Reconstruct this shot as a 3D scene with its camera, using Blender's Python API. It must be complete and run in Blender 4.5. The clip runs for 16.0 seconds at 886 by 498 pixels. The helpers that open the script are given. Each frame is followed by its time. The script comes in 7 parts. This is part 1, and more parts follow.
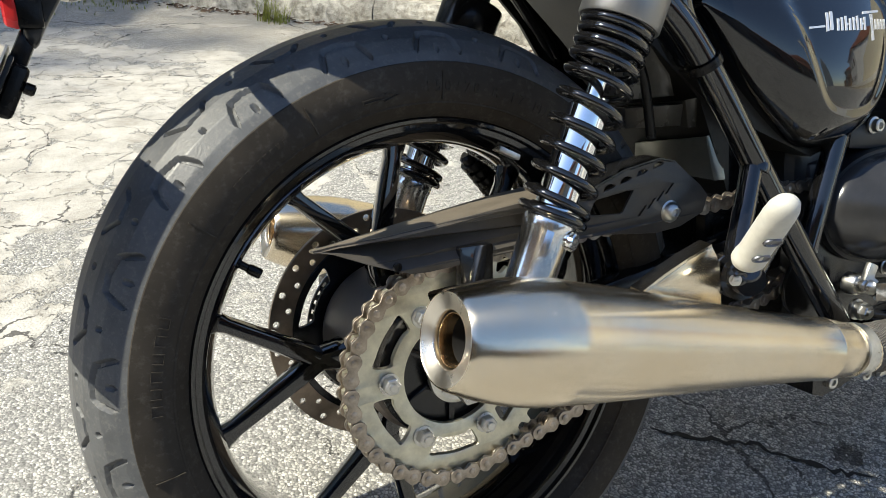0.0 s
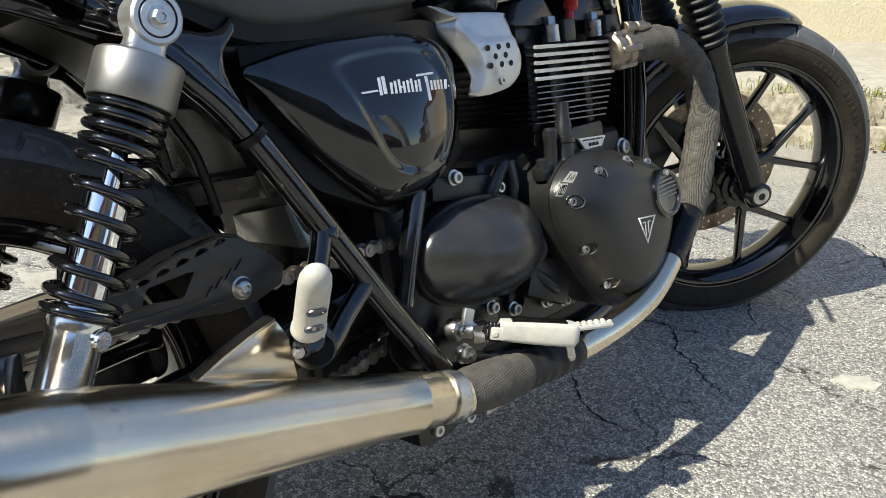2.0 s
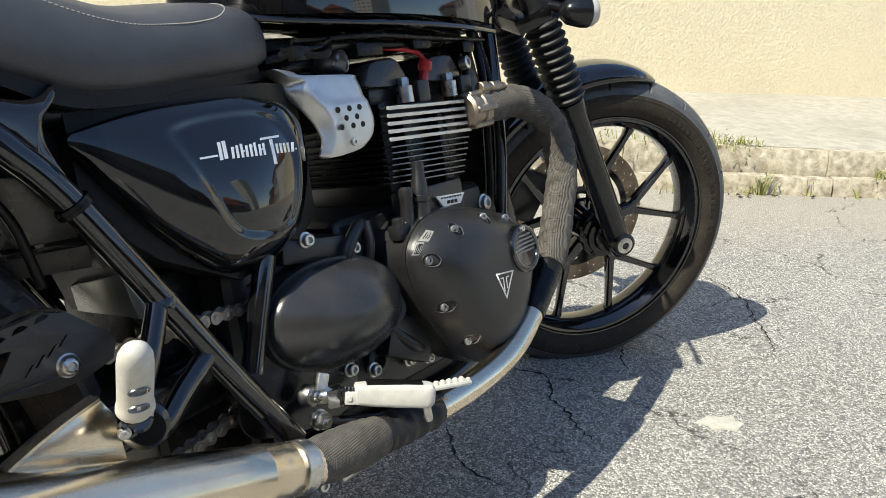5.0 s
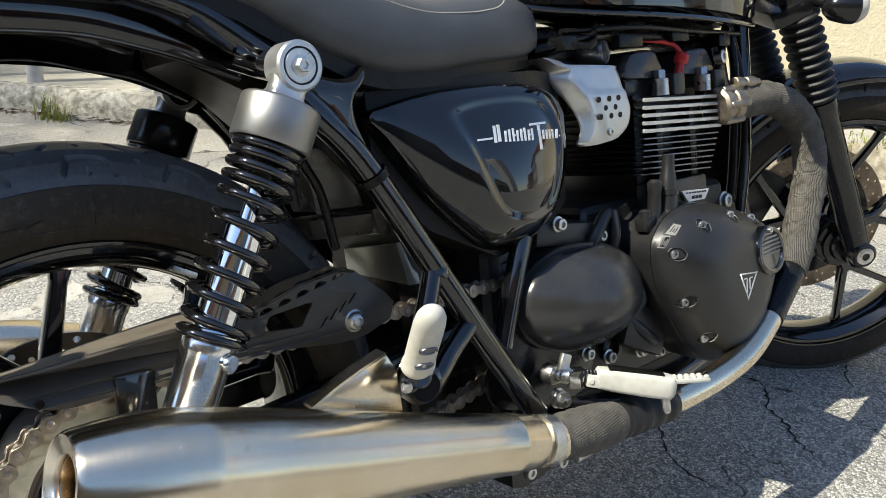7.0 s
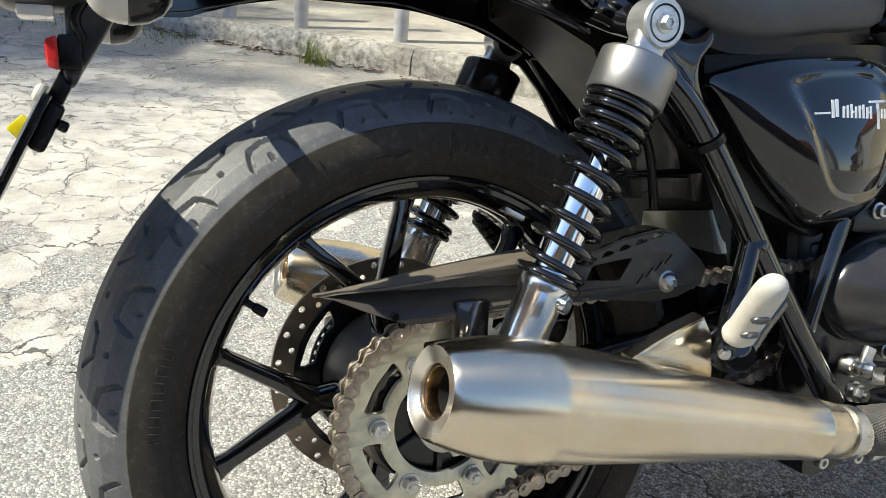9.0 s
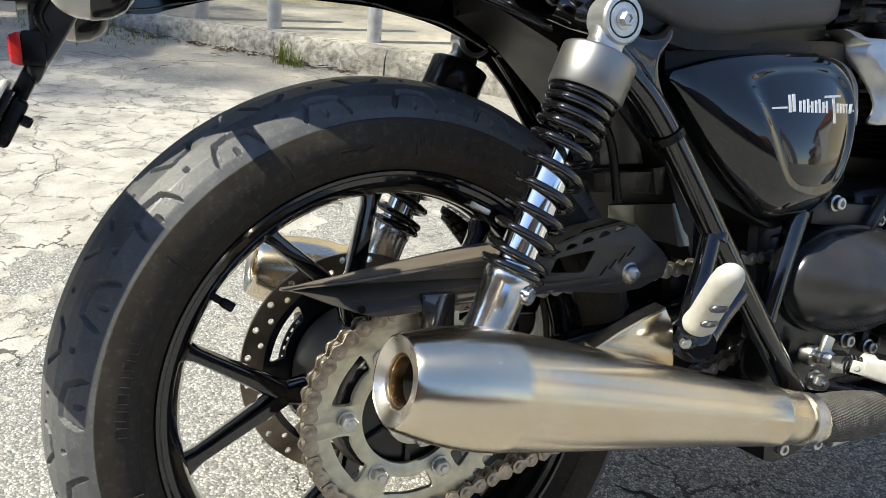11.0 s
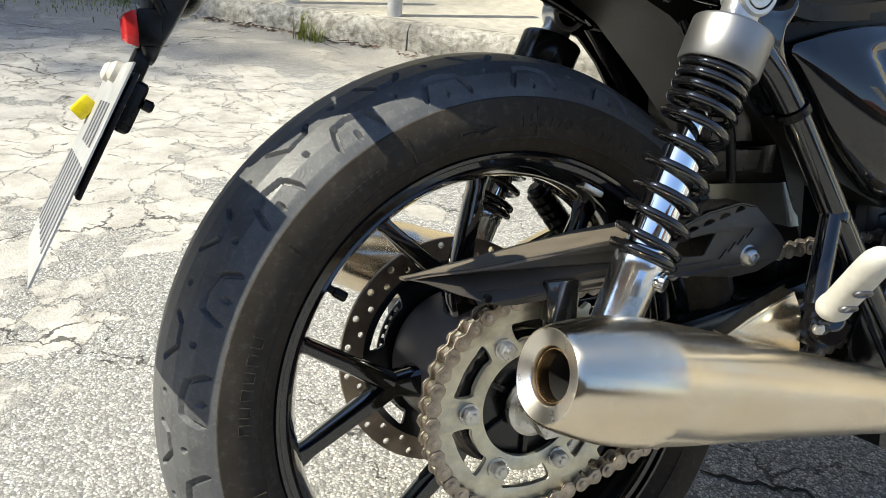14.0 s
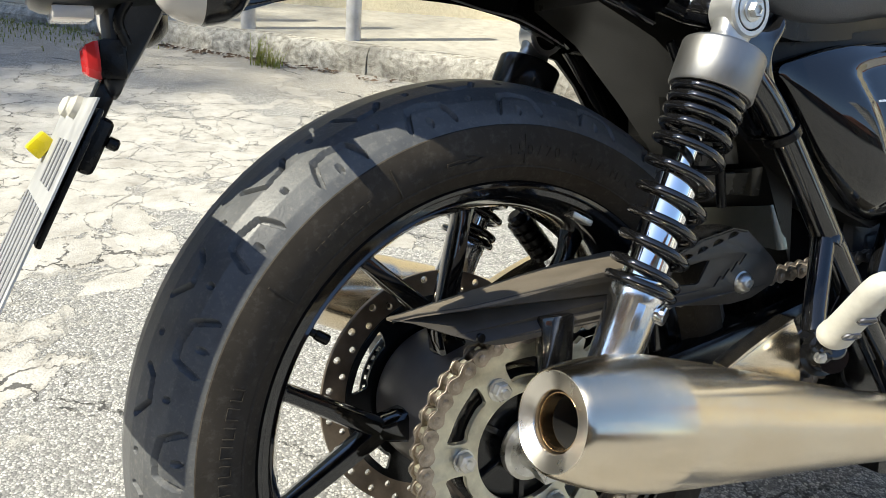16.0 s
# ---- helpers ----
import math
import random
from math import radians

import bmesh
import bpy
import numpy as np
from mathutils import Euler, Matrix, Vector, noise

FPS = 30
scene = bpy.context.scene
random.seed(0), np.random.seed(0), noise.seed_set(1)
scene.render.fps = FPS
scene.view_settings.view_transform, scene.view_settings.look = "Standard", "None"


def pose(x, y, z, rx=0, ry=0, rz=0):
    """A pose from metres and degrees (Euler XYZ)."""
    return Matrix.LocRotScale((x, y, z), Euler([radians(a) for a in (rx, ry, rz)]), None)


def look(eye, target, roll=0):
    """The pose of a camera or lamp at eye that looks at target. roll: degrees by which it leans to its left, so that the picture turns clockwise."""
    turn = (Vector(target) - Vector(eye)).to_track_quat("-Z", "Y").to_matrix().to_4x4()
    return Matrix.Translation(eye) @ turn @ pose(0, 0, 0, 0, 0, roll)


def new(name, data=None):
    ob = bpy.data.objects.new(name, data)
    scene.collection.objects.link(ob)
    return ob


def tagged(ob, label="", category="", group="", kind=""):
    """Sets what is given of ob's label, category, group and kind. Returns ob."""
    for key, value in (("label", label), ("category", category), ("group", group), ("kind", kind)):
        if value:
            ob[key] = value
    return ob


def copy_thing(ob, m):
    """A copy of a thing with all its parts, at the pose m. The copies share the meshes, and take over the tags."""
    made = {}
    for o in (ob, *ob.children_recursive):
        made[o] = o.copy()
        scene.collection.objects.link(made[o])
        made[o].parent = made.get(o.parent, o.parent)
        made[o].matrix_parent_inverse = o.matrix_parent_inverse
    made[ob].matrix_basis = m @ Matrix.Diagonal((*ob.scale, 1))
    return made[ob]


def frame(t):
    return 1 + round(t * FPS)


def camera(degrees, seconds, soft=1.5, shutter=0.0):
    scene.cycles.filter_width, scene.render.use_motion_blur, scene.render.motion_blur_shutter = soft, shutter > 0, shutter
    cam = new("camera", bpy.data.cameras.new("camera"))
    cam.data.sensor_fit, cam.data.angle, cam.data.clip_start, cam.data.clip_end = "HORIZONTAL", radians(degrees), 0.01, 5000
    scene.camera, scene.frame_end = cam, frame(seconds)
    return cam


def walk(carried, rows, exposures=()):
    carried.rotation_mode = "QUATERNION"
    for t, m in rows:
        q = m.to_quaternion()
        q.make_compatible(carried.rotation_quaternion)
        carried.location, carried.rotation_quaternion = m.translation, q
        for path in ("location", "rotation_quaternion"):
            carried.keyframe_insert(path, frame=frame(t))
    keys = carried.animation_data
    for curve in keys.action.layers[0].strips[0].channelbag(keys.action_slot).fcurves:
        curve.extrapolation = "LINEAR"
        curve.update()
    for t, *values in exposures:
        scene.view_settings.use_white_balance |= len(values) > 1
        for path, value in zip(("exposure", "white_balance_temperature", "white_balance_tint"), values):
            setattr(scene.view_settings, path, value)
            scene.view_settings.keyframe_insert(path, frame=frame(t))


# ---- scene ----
cam = camera(57.26, 16.0, soft=0.8)
ROWS = [
    (0.0, -0.314, -0.558, 0.7581, 62.73, -2.31, -27.65),
    (0.5, -0.2955, -0.58, 0.7576, 63.98, -2.92, -30.62),
    (1.0, -0.2552, -0.6028, 0.7635, 65.15, -3.12, -35.16),
    (1.5, -0.1972, -0.6157, 0.7667, 66.31, -2.91, -40.62),
    (2.0, -0.1442, -0.6401, 0.7751, 67.39, -2.72, -45.62),
    (2.5, -0.1126, -0.6535, 0.7752, 68.46, -3.09, -49.44),
    (3.0, -0.0866, -0.668, 0.7792, 69.25, -3.55, -52.21),
    (5.5, -0.1062, -0.6763, 0.7935, 71.45, -3.65, -52.23),
    (6.0, -0.1265, -0.6616, 0.791, 71.01, -3.83, -48.96),
    (6.5, -0.1434, -0.6516, 0.7893, 70.47, -3.74, -45.08),
    (7.0, -0.1816, -0.6318, 0.7938, 69.27, -3.99, -39.31),
    (7.5, -0.249, -0.6033, 0.7885, 67.52, -4.33, -31.71),
    (8.0, -0.2938, -0.5884, 0.7802, 66.04, -4.8, -26.24),
    (8.5, -0.3066, -0.5859, 0.7752, 65.63, -5.01, -24.25),
    (9.0, -0.3022, -0.5874, 0.7786, 65.72, -5.24, -24.07),
    (9.5, -0.2958, -0.5957, 0.779, 65.86, -5.39, -24.31),
    (12.0, -0.302, -0.6038, 0.7698, 65.88, -5.37, -26.28),
    (12.5, -0.3167, -0.5962, 0.7622, 65.58, -5.3, -26.49),
    (13.0, -0.3516, -0.5394, 0.7578, 64.7, -5.28, -27.34),
    (13.5, -0.392, -0.5168, 0.7612, 64.31, -5.04, -26.73),
    (14.0, -0.3805, -0.5256, 0.7627, 64.21, -4.88, -25.97),
    (14.5, -0.3751, -0.5273, 0.7712, 64.14, -4.78, -25.85),
    (15.0, -0.3869, -0.5265, 0.7786, 64.2, -4.76, -25.68),
    (15.5, -0.3714, -0.523, 0.7899, 65.12, -4.56, -25.12),
    (16.0, -0.3833, -0.4796, 0.7567, 65.97, -4.63, -29.23),
]
walk(cam, [(t, pose(x, y, z, rx, ry, rz)) for t, x, y, z, rx, ry, rz in ROWS], exposures=[(0.0, 0.71), (1.0, 0.7), (2.0, 0.54), (3.0, 0.62), (5.5, 0.6), (7.0, 0.64), (8.5, 0.7), (12.0, 0.66), (14.0, 0.74), (16.0, 0.74)])

# ---- world, sun ----
SUN = Vector((-0.85, 0.16, 1.0)).normalized()
world = bpy.data.worlds.new("sky")
scene.world = world
world.use_nodes = True
wn = world.node_tree.nodes
wn.clear()
w_out, w_bg, w_sky = wn.new("ShaderNodeOutputWorld"), wn.new("ShaderNodeBackground"), wn.new("ShaderNodeTexSky")
w_sky.sky_type, w_sky.sun_disc = "NISHITA", False
w_sky.sun_elevation = math.asin(SUN.z)
w_sky.sun_rotation = math.atan2(SUN.x, SUN.y) % (2 * math.pi)
w_sky.dust_density, w_sky.ozone_density = 0.35, 2.5
w_bg.inputs["Strength"].default_value = 0.15
world.node_tree.links.new(w_sky.outputs[0], w_bg.inputs[0])
world.node_tree.links.new(w_bg.outputs[0], w_out.inputs[0])
sun = new("sun", bpy.data.lights.new("sun", "SUN"))
sun.data.energy, sun.data.angle, sun.data.color = 4.8, radians(0.53), (1.0, 0.957, 0.8)
sun.matrix_world = look(SUN * 30, (0, 0, 0))


# ---- materials ----
def nodes_of(name):
    m = bpy.data.materials.new(name)
    m.use_nodes = True
    nt = m.node_tree
    return m, nt, nt.nodes["Principled BSDF"]


def tex(nt, kind, scale, coords=None, **kw):
    n = nt.nodes.new(kind)
    n.inputs["Scale"].default_value = scale
    for k, v in kw.items():
        n.inputs[k].default_value = v
    if coords is not None:
        nt.links.new(coords, n.inputs["Vector"])
    return n


def ramp(nt, src, stops):
    r = nt.nodes.new("ShaderNodeValToRGB")
    el = r.color_ramp.elements
    while len(el) < len(stops):
        el.new(0.5)
    for e, (p, c) in zip(el, stops):
        e.position = p
        e.color = (c, c, c, 1) if isinstance(c, (int, float)) else (*c, 1)
    nt.links.new(src, r.inputs[0])
    return r.outputs[0]


def blend(nt, fac, a, b, mode="MIX"):
    n = nt.nodes.new("ShaderNodeMix")
    n.data_type, n.blend_type = "RGBA", mode
    for sock, v in ((n.inputs[0], fac), (n.inputs[6], a), (n.inputs[7], b)):
        if isinstance(v, (int, float)):
            sock.default_value = v
        elif isinstance(v, tuple):
            sock.default_value = (*v, 1)
        else:
            nt.links.new(v, sock)
    return n.outputs[2]


def calc(nt, op, a, b=0.0):
    n = nt.nodes.new("ShaderNodeMath")
    n.operation = op
    for sock, v in zip(n.inputs, (a, b)):
        if isinstance(v, (int, float)):
            sock.default_value = v
        else:
            nt.links.new(v, sock)
    return n.outputs[0]


def bump(nt, bsdf, height, strength, dist=0.001, prev=None):
    b = nt.nodes.new("ShaderNodeBump")
    b.inputs["Strength"].default_value, b.inputs["Distance"].default_value = strength, dist
    nt.links.new(height, b.inputs["Height"])
    if prev is not None:
        nt.links.new(prev, b.inputs["Normal"])
    nt.links.new(b.outputs[0], bsdf.inputs["Normal"])
    return b.outputs[0]


def coords(nt, stretch=None):
    c = nt.nodes.new("ShaderNodeTexCoord").outputs["Object"]
    if stretch:
        m = nt.nodes.new("ShaderNodeMapping")
        m.inputs["Scale"].default_value = stretch
        nt.links.new(c, m.inputs[0])
        c = m.outputs[0]
    return c


def plain(name, col, rough, metal=0.0, var=0.25, scale=14, grain=0.0, gscale=600, rvar=0.12, coat=0.0, dust=0.0, stretch=None, spec=0.5):
    """A surface with large stains, fine grain in the relief, uneven gloss and, where asked for, pale dust."""
    m, nt, b = nodes_of(name)
    c = coords(nt, stretch)
    big = tex(nt, "ShaderNodeTexNoise", scale, c, Detail=6.0, Roughness=0.6).outputs[0]
    fine = tex(nt, "ShaderNodeTexNoise", gscale, c, Detail=3.0).outputs[0]
    lo, hi = tuple(v * (1 - var) for v in col), tuple(min(1, v * (1 + var)) for v in col)
    colour = ramp(nt, big, [(0.3, lo), (0.7, hi)])
    if dust:
        spots = tex(nt, "ShaderNodeTexNoise", scale * 9, c, Detail=8.0, Roughness=0.7).outputs[0]
        colour = blend(nt, calc(nt, "MULTIPLY", ramp(nt, spots, [(0.52, 0.0), (0.75, 1.0)]), dust), colour, (0.32, 0.29, 0.25))
    nt.links.new(colour, b.inputs["Base Color"])
    nt.links.new(ramp(nt, big, [(0.25, max(0.02, rough - rvar)), (0.75, min(1, rough + rvar))]), b.inputs["Roughness"])
    b.inputs["Metallic"].default_value = metal
    b.inputs["Coat Weight"].default_value = coat
    b.inputs["Specular IOR Level"].default_value = spec
    b.inputs["Coat Roughness"].default_value = 0.04
    if grain:
        bump(nt, b, fine, grain, 0.0006)
    return m


PAINT = plain("gloss_black_paint", (0.0035, 0.0036, 0.0042), 0.06, rvar=0.015, coat=1.0, var=0.1, spec=0.3)
SATIN = plain("satin_black_metal", (0.008, 0.008, 0.0085), 0.2, scale=25, grain=0.08, gscale=900, dust=0.03)
GLOSSTUBE = plain("gloss_black_tube", (0.005, 0.005, 0.0055), 0.08, rvar=0.02, coat=0.8, dust=0.015)
ENGINE = plain("black_engine_paint", (0.016, 0.016, 0.0165), 0.32, scale=18, grain=0.3, gscale=1500, rvar=0.06, dust=0.02)
EGGM = plain("semi_gloss_engine_paint", (0.03, 0.0297, 0.03), 0.2, scale=18, grain=0.15, gscale=1500, rvar=0.04, dust=0.01)
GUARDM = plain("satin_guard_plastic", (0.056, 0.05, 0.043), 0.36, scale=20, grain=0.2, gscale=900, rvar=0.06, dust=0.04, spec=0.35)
# guard plastic with dust, lightened: sunlight on the flange put into its colour
GUARDTOP = plain("sunlit_dusty_guard_top", (0.13, 0.11, 0.085), 0.5, scale=20, grain=0.2, gscale=900, rvar=0.06, dust=0.1, spec=0.3)
HUBM = plain("satin_hub_paint", (0.13, 0.112, 0.098), 0.34, scale=18, grain=0.2, gscale=900, rvar=0.06, dust=0.06)
TAILM = plain("dusty_black_casting", (0.018, 0.0195, 0.021), 0.32, scale=22, grain=0.06, gscale=1800, rvar=0.06, dust=0.05)
GAITER = plain("matt_black_rubber", (0.009, 0.009, 0.01), 0.58, scale=30, grain=0.2, gscale=700, rvar=0.05, dust=0.04)
TRAYM = plain("shiny_olive_plastic", (0.26, 0.26, 0.22), 0.2, metal=0.5, scale=14, grain=0.1, gscale=900, var=0.2, dust=0.08, rvar=0.05, spec=0.8)
FOLDM = plain("dull_grey_plastic", (0.07, 0.065, 0.054), 0.26, scale=14, grain=0.2, gscale=900, var=0.4, dust=0.06, spec=0.6)
DARK = plain("dull_black_plastic", (0.008, 0.0078, 0.0075), 0.22, scale=30, grain=0.3, gscale=700, dust=0.02, spec=0.22)
INNERM = plain("black_inner_plastic", (0.017, 0.0163, 0.0147), 0.34, scale=20, grain=0.3, gscale=500, rvar=0.1, dust=0.03, spec=0.18)
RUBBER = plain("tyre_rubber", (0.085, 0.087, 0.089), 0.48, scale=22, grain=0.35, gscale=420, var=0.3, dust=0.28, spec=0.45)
# near-black groove floors: the occlusion shade is put into the colour
GROOVE = plain("shaded_groove_rubber", (0.004, 0.004, 0.004), 0.8, spec=0.2)
WALLRUB = plain("tyre_sidewall_rubber", (0.04, 0.034, 0.027), 0.7, scale=16, grain=0.25, gscale=300, var=0.3, dust=0.12, spec=0.12)
CHROME = plain("chrome", (0.86, 0.87, 0.88), 0.05, metal=1.0, var=0.04, rvar=0.03)
STEEL = plain("zinc_plated_steel", (0.56, 0.55, 0.52), 0.32, metal=1.0, scale=60, grain=0.2)
SPROCKET = plain("sprocket_steel", (0.6, 0.575, 0.46), 0.4, metal=0.9, scale=50, grain=0.15, dust=0.15)
CHAIN = plain("oily_chain_steel", (0.36, 0.31, 0.255), 0.4, metal=0.95, scale=90, grain=0.3, var=0.45, dust=0.2)
ALU = plain("satin_aluminium", (0.6, 0.6, 0.585), 0.38, metal=0.92, scale=30, grain=0.25, gscale=1200, var=0.08)
FINEDGE = plain("bare_fin_edge", (0.78, 0.78, 0.76), 0.42, metal=0.75, var=0.12, scale=60)
DISC = plain("brake_disc_steel", (0.3, 0.24, 0.185), 0.36, metal=0.95, scale=40, grain=0.3, var=0.35)
PEGGREY = plain("pale_grey_rubber", (0.54, 0.525, 0.47), 0.55, scale=60, grain=0.3, var=0.12)
SEATV = plain("seat_vinyl", (0.062, 0.064, 0.069), 0.46, scale=9, grain=0.8, gscale=700, var=0.25, rvar=0.06, dust=0.02)
RED = plain("red_plastic", (0.45, 0.02, 0.02), 0.25)
CREAM = plain("thread", (0.5, 0.48, 0.42), 0.8)
LENSW = plain("clear_ribbed_lens", (0.52, 0.49, 0.45), 0.1, var=0.08)
YELLOW = plain("yellow_tag_plastic", (0.75, 0.6, 0.01), 0.3)
PLATEM = plain("plate_white", (0.42, 0.42, 0.41), 0.4, scale=40, dust=0.3)
GREYINK = plain("grey_ink", (0.25, 0.25, 0.26), 0.5)
STICKERM = plain("sticker_film", (0.22, 0.215, 0.2), 0.4, var=0.08)
SILVERINK = plain("silver_decal", (0.72, 0.73, 0.74), 0.3, metal=0.4, var=0.05)
BRONZE = plain("heat_tinted_pipe", (0.55, 0.4, 0.24), 0.25, metal=1.0, scale=15, var=0.2)
FLANGE = plain("heat_tanned_steel", (0.34, 0.29, 0.23), 0.52, metal=1.0, scale=70, var=0.3, grain=0.2)
RINGM = plain("ground_end_ring", (0.72, 0.675, 0.6), 0.3, metal=1.0, var=0.06, scale=40, rvar=0.05, grain=0.08)
CLEVISM = plain("plated_clevis", (0.86, 0.86, 0.85), 0.18, metal=1.0, var=0.05, scale=40, rvar=0.06, grain=0.08)
GREYMET = plain("grey_cast_metal", (0.2, 0.2, 0.21), 0.32, metal=0.9, scale=40, grain=0.2)
CUPM = plain("satin_grey_cup", (0.31, 0.305, 0.295), 0.42, metal=0.95, scale=30, grain=0.12, gscale=1200, var=0.06, rvar=0.04)
# soot of the baffle; also the painted shade in the throttle cover's holes
SOOT_SHADE = plain("soot", (0.012, 0.011, 0.01), 0.9)
POSTM = plain("galvanised_post", (0.5, 0.5, 0.5), 0.5, metal=0.3, scale=12, grain=0.3, dust=0.1)


def brushed(name, rough_lo, rough_hi, aniso):
    m, nt, b = nodes_of(name)
    if aniso:
        turn = nt.nodes.new("ShaderNodeTangent")
        turn.direction_type, turn.axis = "RADIAL", "X"
        nt.links.new(turn.outputs[0], b.inputs["Tangent"])
        b.inputs["Anisotropic"].default_value, b.inputs["Anisotropic Rotation"].default_value = aniso, 0.25
    streak = tex(nt, "ShaderNodeTexNoise", 7, coords(nt, (1, 5, 5)), Detail=4.0).outputs[0]
    stain = tex(nt, "ShaderNodeTexNoise", 11, coords(nt), Detail=7.0, Roughness=0.65).outputs[0]
    brush = tex(nt, "ShaderNodeTexNoise", 40, coords(nt, (22, 1, 1)), Detail=3.0).outputs[0]
    steel = ramp(nt, stain, [(0.3, (0.67, 0.57, 0.42)), (0.55, (0.73, 0.64, 0.5)), (0.8, (0.77, 0.7, 0.575))])
    scuff = tex(nt, "ShaderNodeTexNoise", 150, coords(nt), Detail=5.0, Roughness=0.7).outputs[0]
    spread = tex(nt, "ShaderNodeTexNoise", 13, coords(nt), Detail=1.0).outputs[0]
    along = nt.nodes.new("ShaderNodeSeparateXYZ")
    nt.links.new(coords(nt), along.inputs[0])
    places = ramp(nt, along.outputs[0], [(0.1, 0.0), (0.12, 0.8), (0.13, 0.8), (0.15, 0.0), (0.33, 0.0), (0.36, 0.8), (0.375, 0.8), (0.39, 0.0)])
    spread = calc(nt, "MULTIPLY", ramp(nt, spread, [(0.5, 0.0), (0.58, 0.8)]), places)
    scuff = calc(nt, "MULTIPLY", ramp(nt, scuff, [(0.6, 0.0), (0.63, 1.0)]), spread)
    nt.links.new(blend(nt, scuff, steel, (0.26, 0.16, 0.1)), b.inputs["Base Color"])
    rough = calc(nt, "ADD", ramp(nt, streak, [(0.3, rough_lo), (0.7, rough_hi)]), ramp(nt, brush, [(0.3, 0.0), (0.7, 0.03)]))
    nt.links.new(rough, b.inputs["Roughness"])
    b.inputs["Metallic"].default_value = 1.0
    waves = tex(nt, "ShaderNodeTexNoise", 9, coords(nt, (0.6, 2.4, 2.4)), Detail=1.0).outputs[0]
    p = bump(nt, b, waves, 0.35, 0.004)
    bump(nt, b, brush, 0.05, 0.0004, p)
    return m


def fabric():
    m, nt, b = nodes_of("glass_fibre_wrap")
    uv = nt.nodes.new("ShaderNodeTexCoord").outputs["UV"]
    sep = nt.nodes.new("ShaderNodeSeparateXYZ")
    nt.links.new(uv, sep.inputs[0])
    u, v = sep.outputs[0], sep.outputs[1]
    n0 = tex(nt, "ShaderNodeTexNoise", 35, coords(nt), Detail=3.0).outputs[0]
    h = calc(nt, "ADD", calc(nt, "SINE", calc(nt, "ADD", calc(nt, "MULTIPLY", calc(nt, "ADD", u, calc(nt, "MULTIPLY", n0, 0.006)), 2900.0), calc(nt, "MULTIPLY", v, 18.8))), calc(nt, "SINE", calc(nt, "ADD", calc(nt, "MULTIPLY", v, 364.4), calc(nt, "MULTIPLY", u, 500.0))))
    lap = calc(nt, "FRACT", calc(nt, "ADD", calc(nt, "MULTIPLY", calc(nt, "ADD", u, calc(nt, "MULTIPLY", n0, 0.012)), 42.0), v))
    n = tex(nt, "ShaderNodeTexNoise", 60, coords(nt), Detail=6.0).outputs[0]
    base = ramp(nt, n, [(0.3, (0.125, 0.113, 0.096)), (0.7, (0.26, 0.238, 0.203))])
    col = blend(nt, ramp(nt, h, [(0.0, 0.5), (1.0, 0.0)]), base, (0.07, 0.062, 0.052))
    nt.links.new(col, b.inputs["Base Color"])
    b.inputs["Roughness"].default_value = 0.85
    p = bump(nt, b, h, 0.8, 0.0014)
    bump(nt, b, ramp(nt, lap, [(0.0, 0.0), (0.06, 1.0), (1.0, 0.75)]), 0.7, 0.0018, p)
    return m


BRUSHED, SILENCERM, WRAP = brushed("brushed_steel", 0.17, 0.23, 0), brushed("ground_steel", 0.19, 0.25, 0.8), fabric()


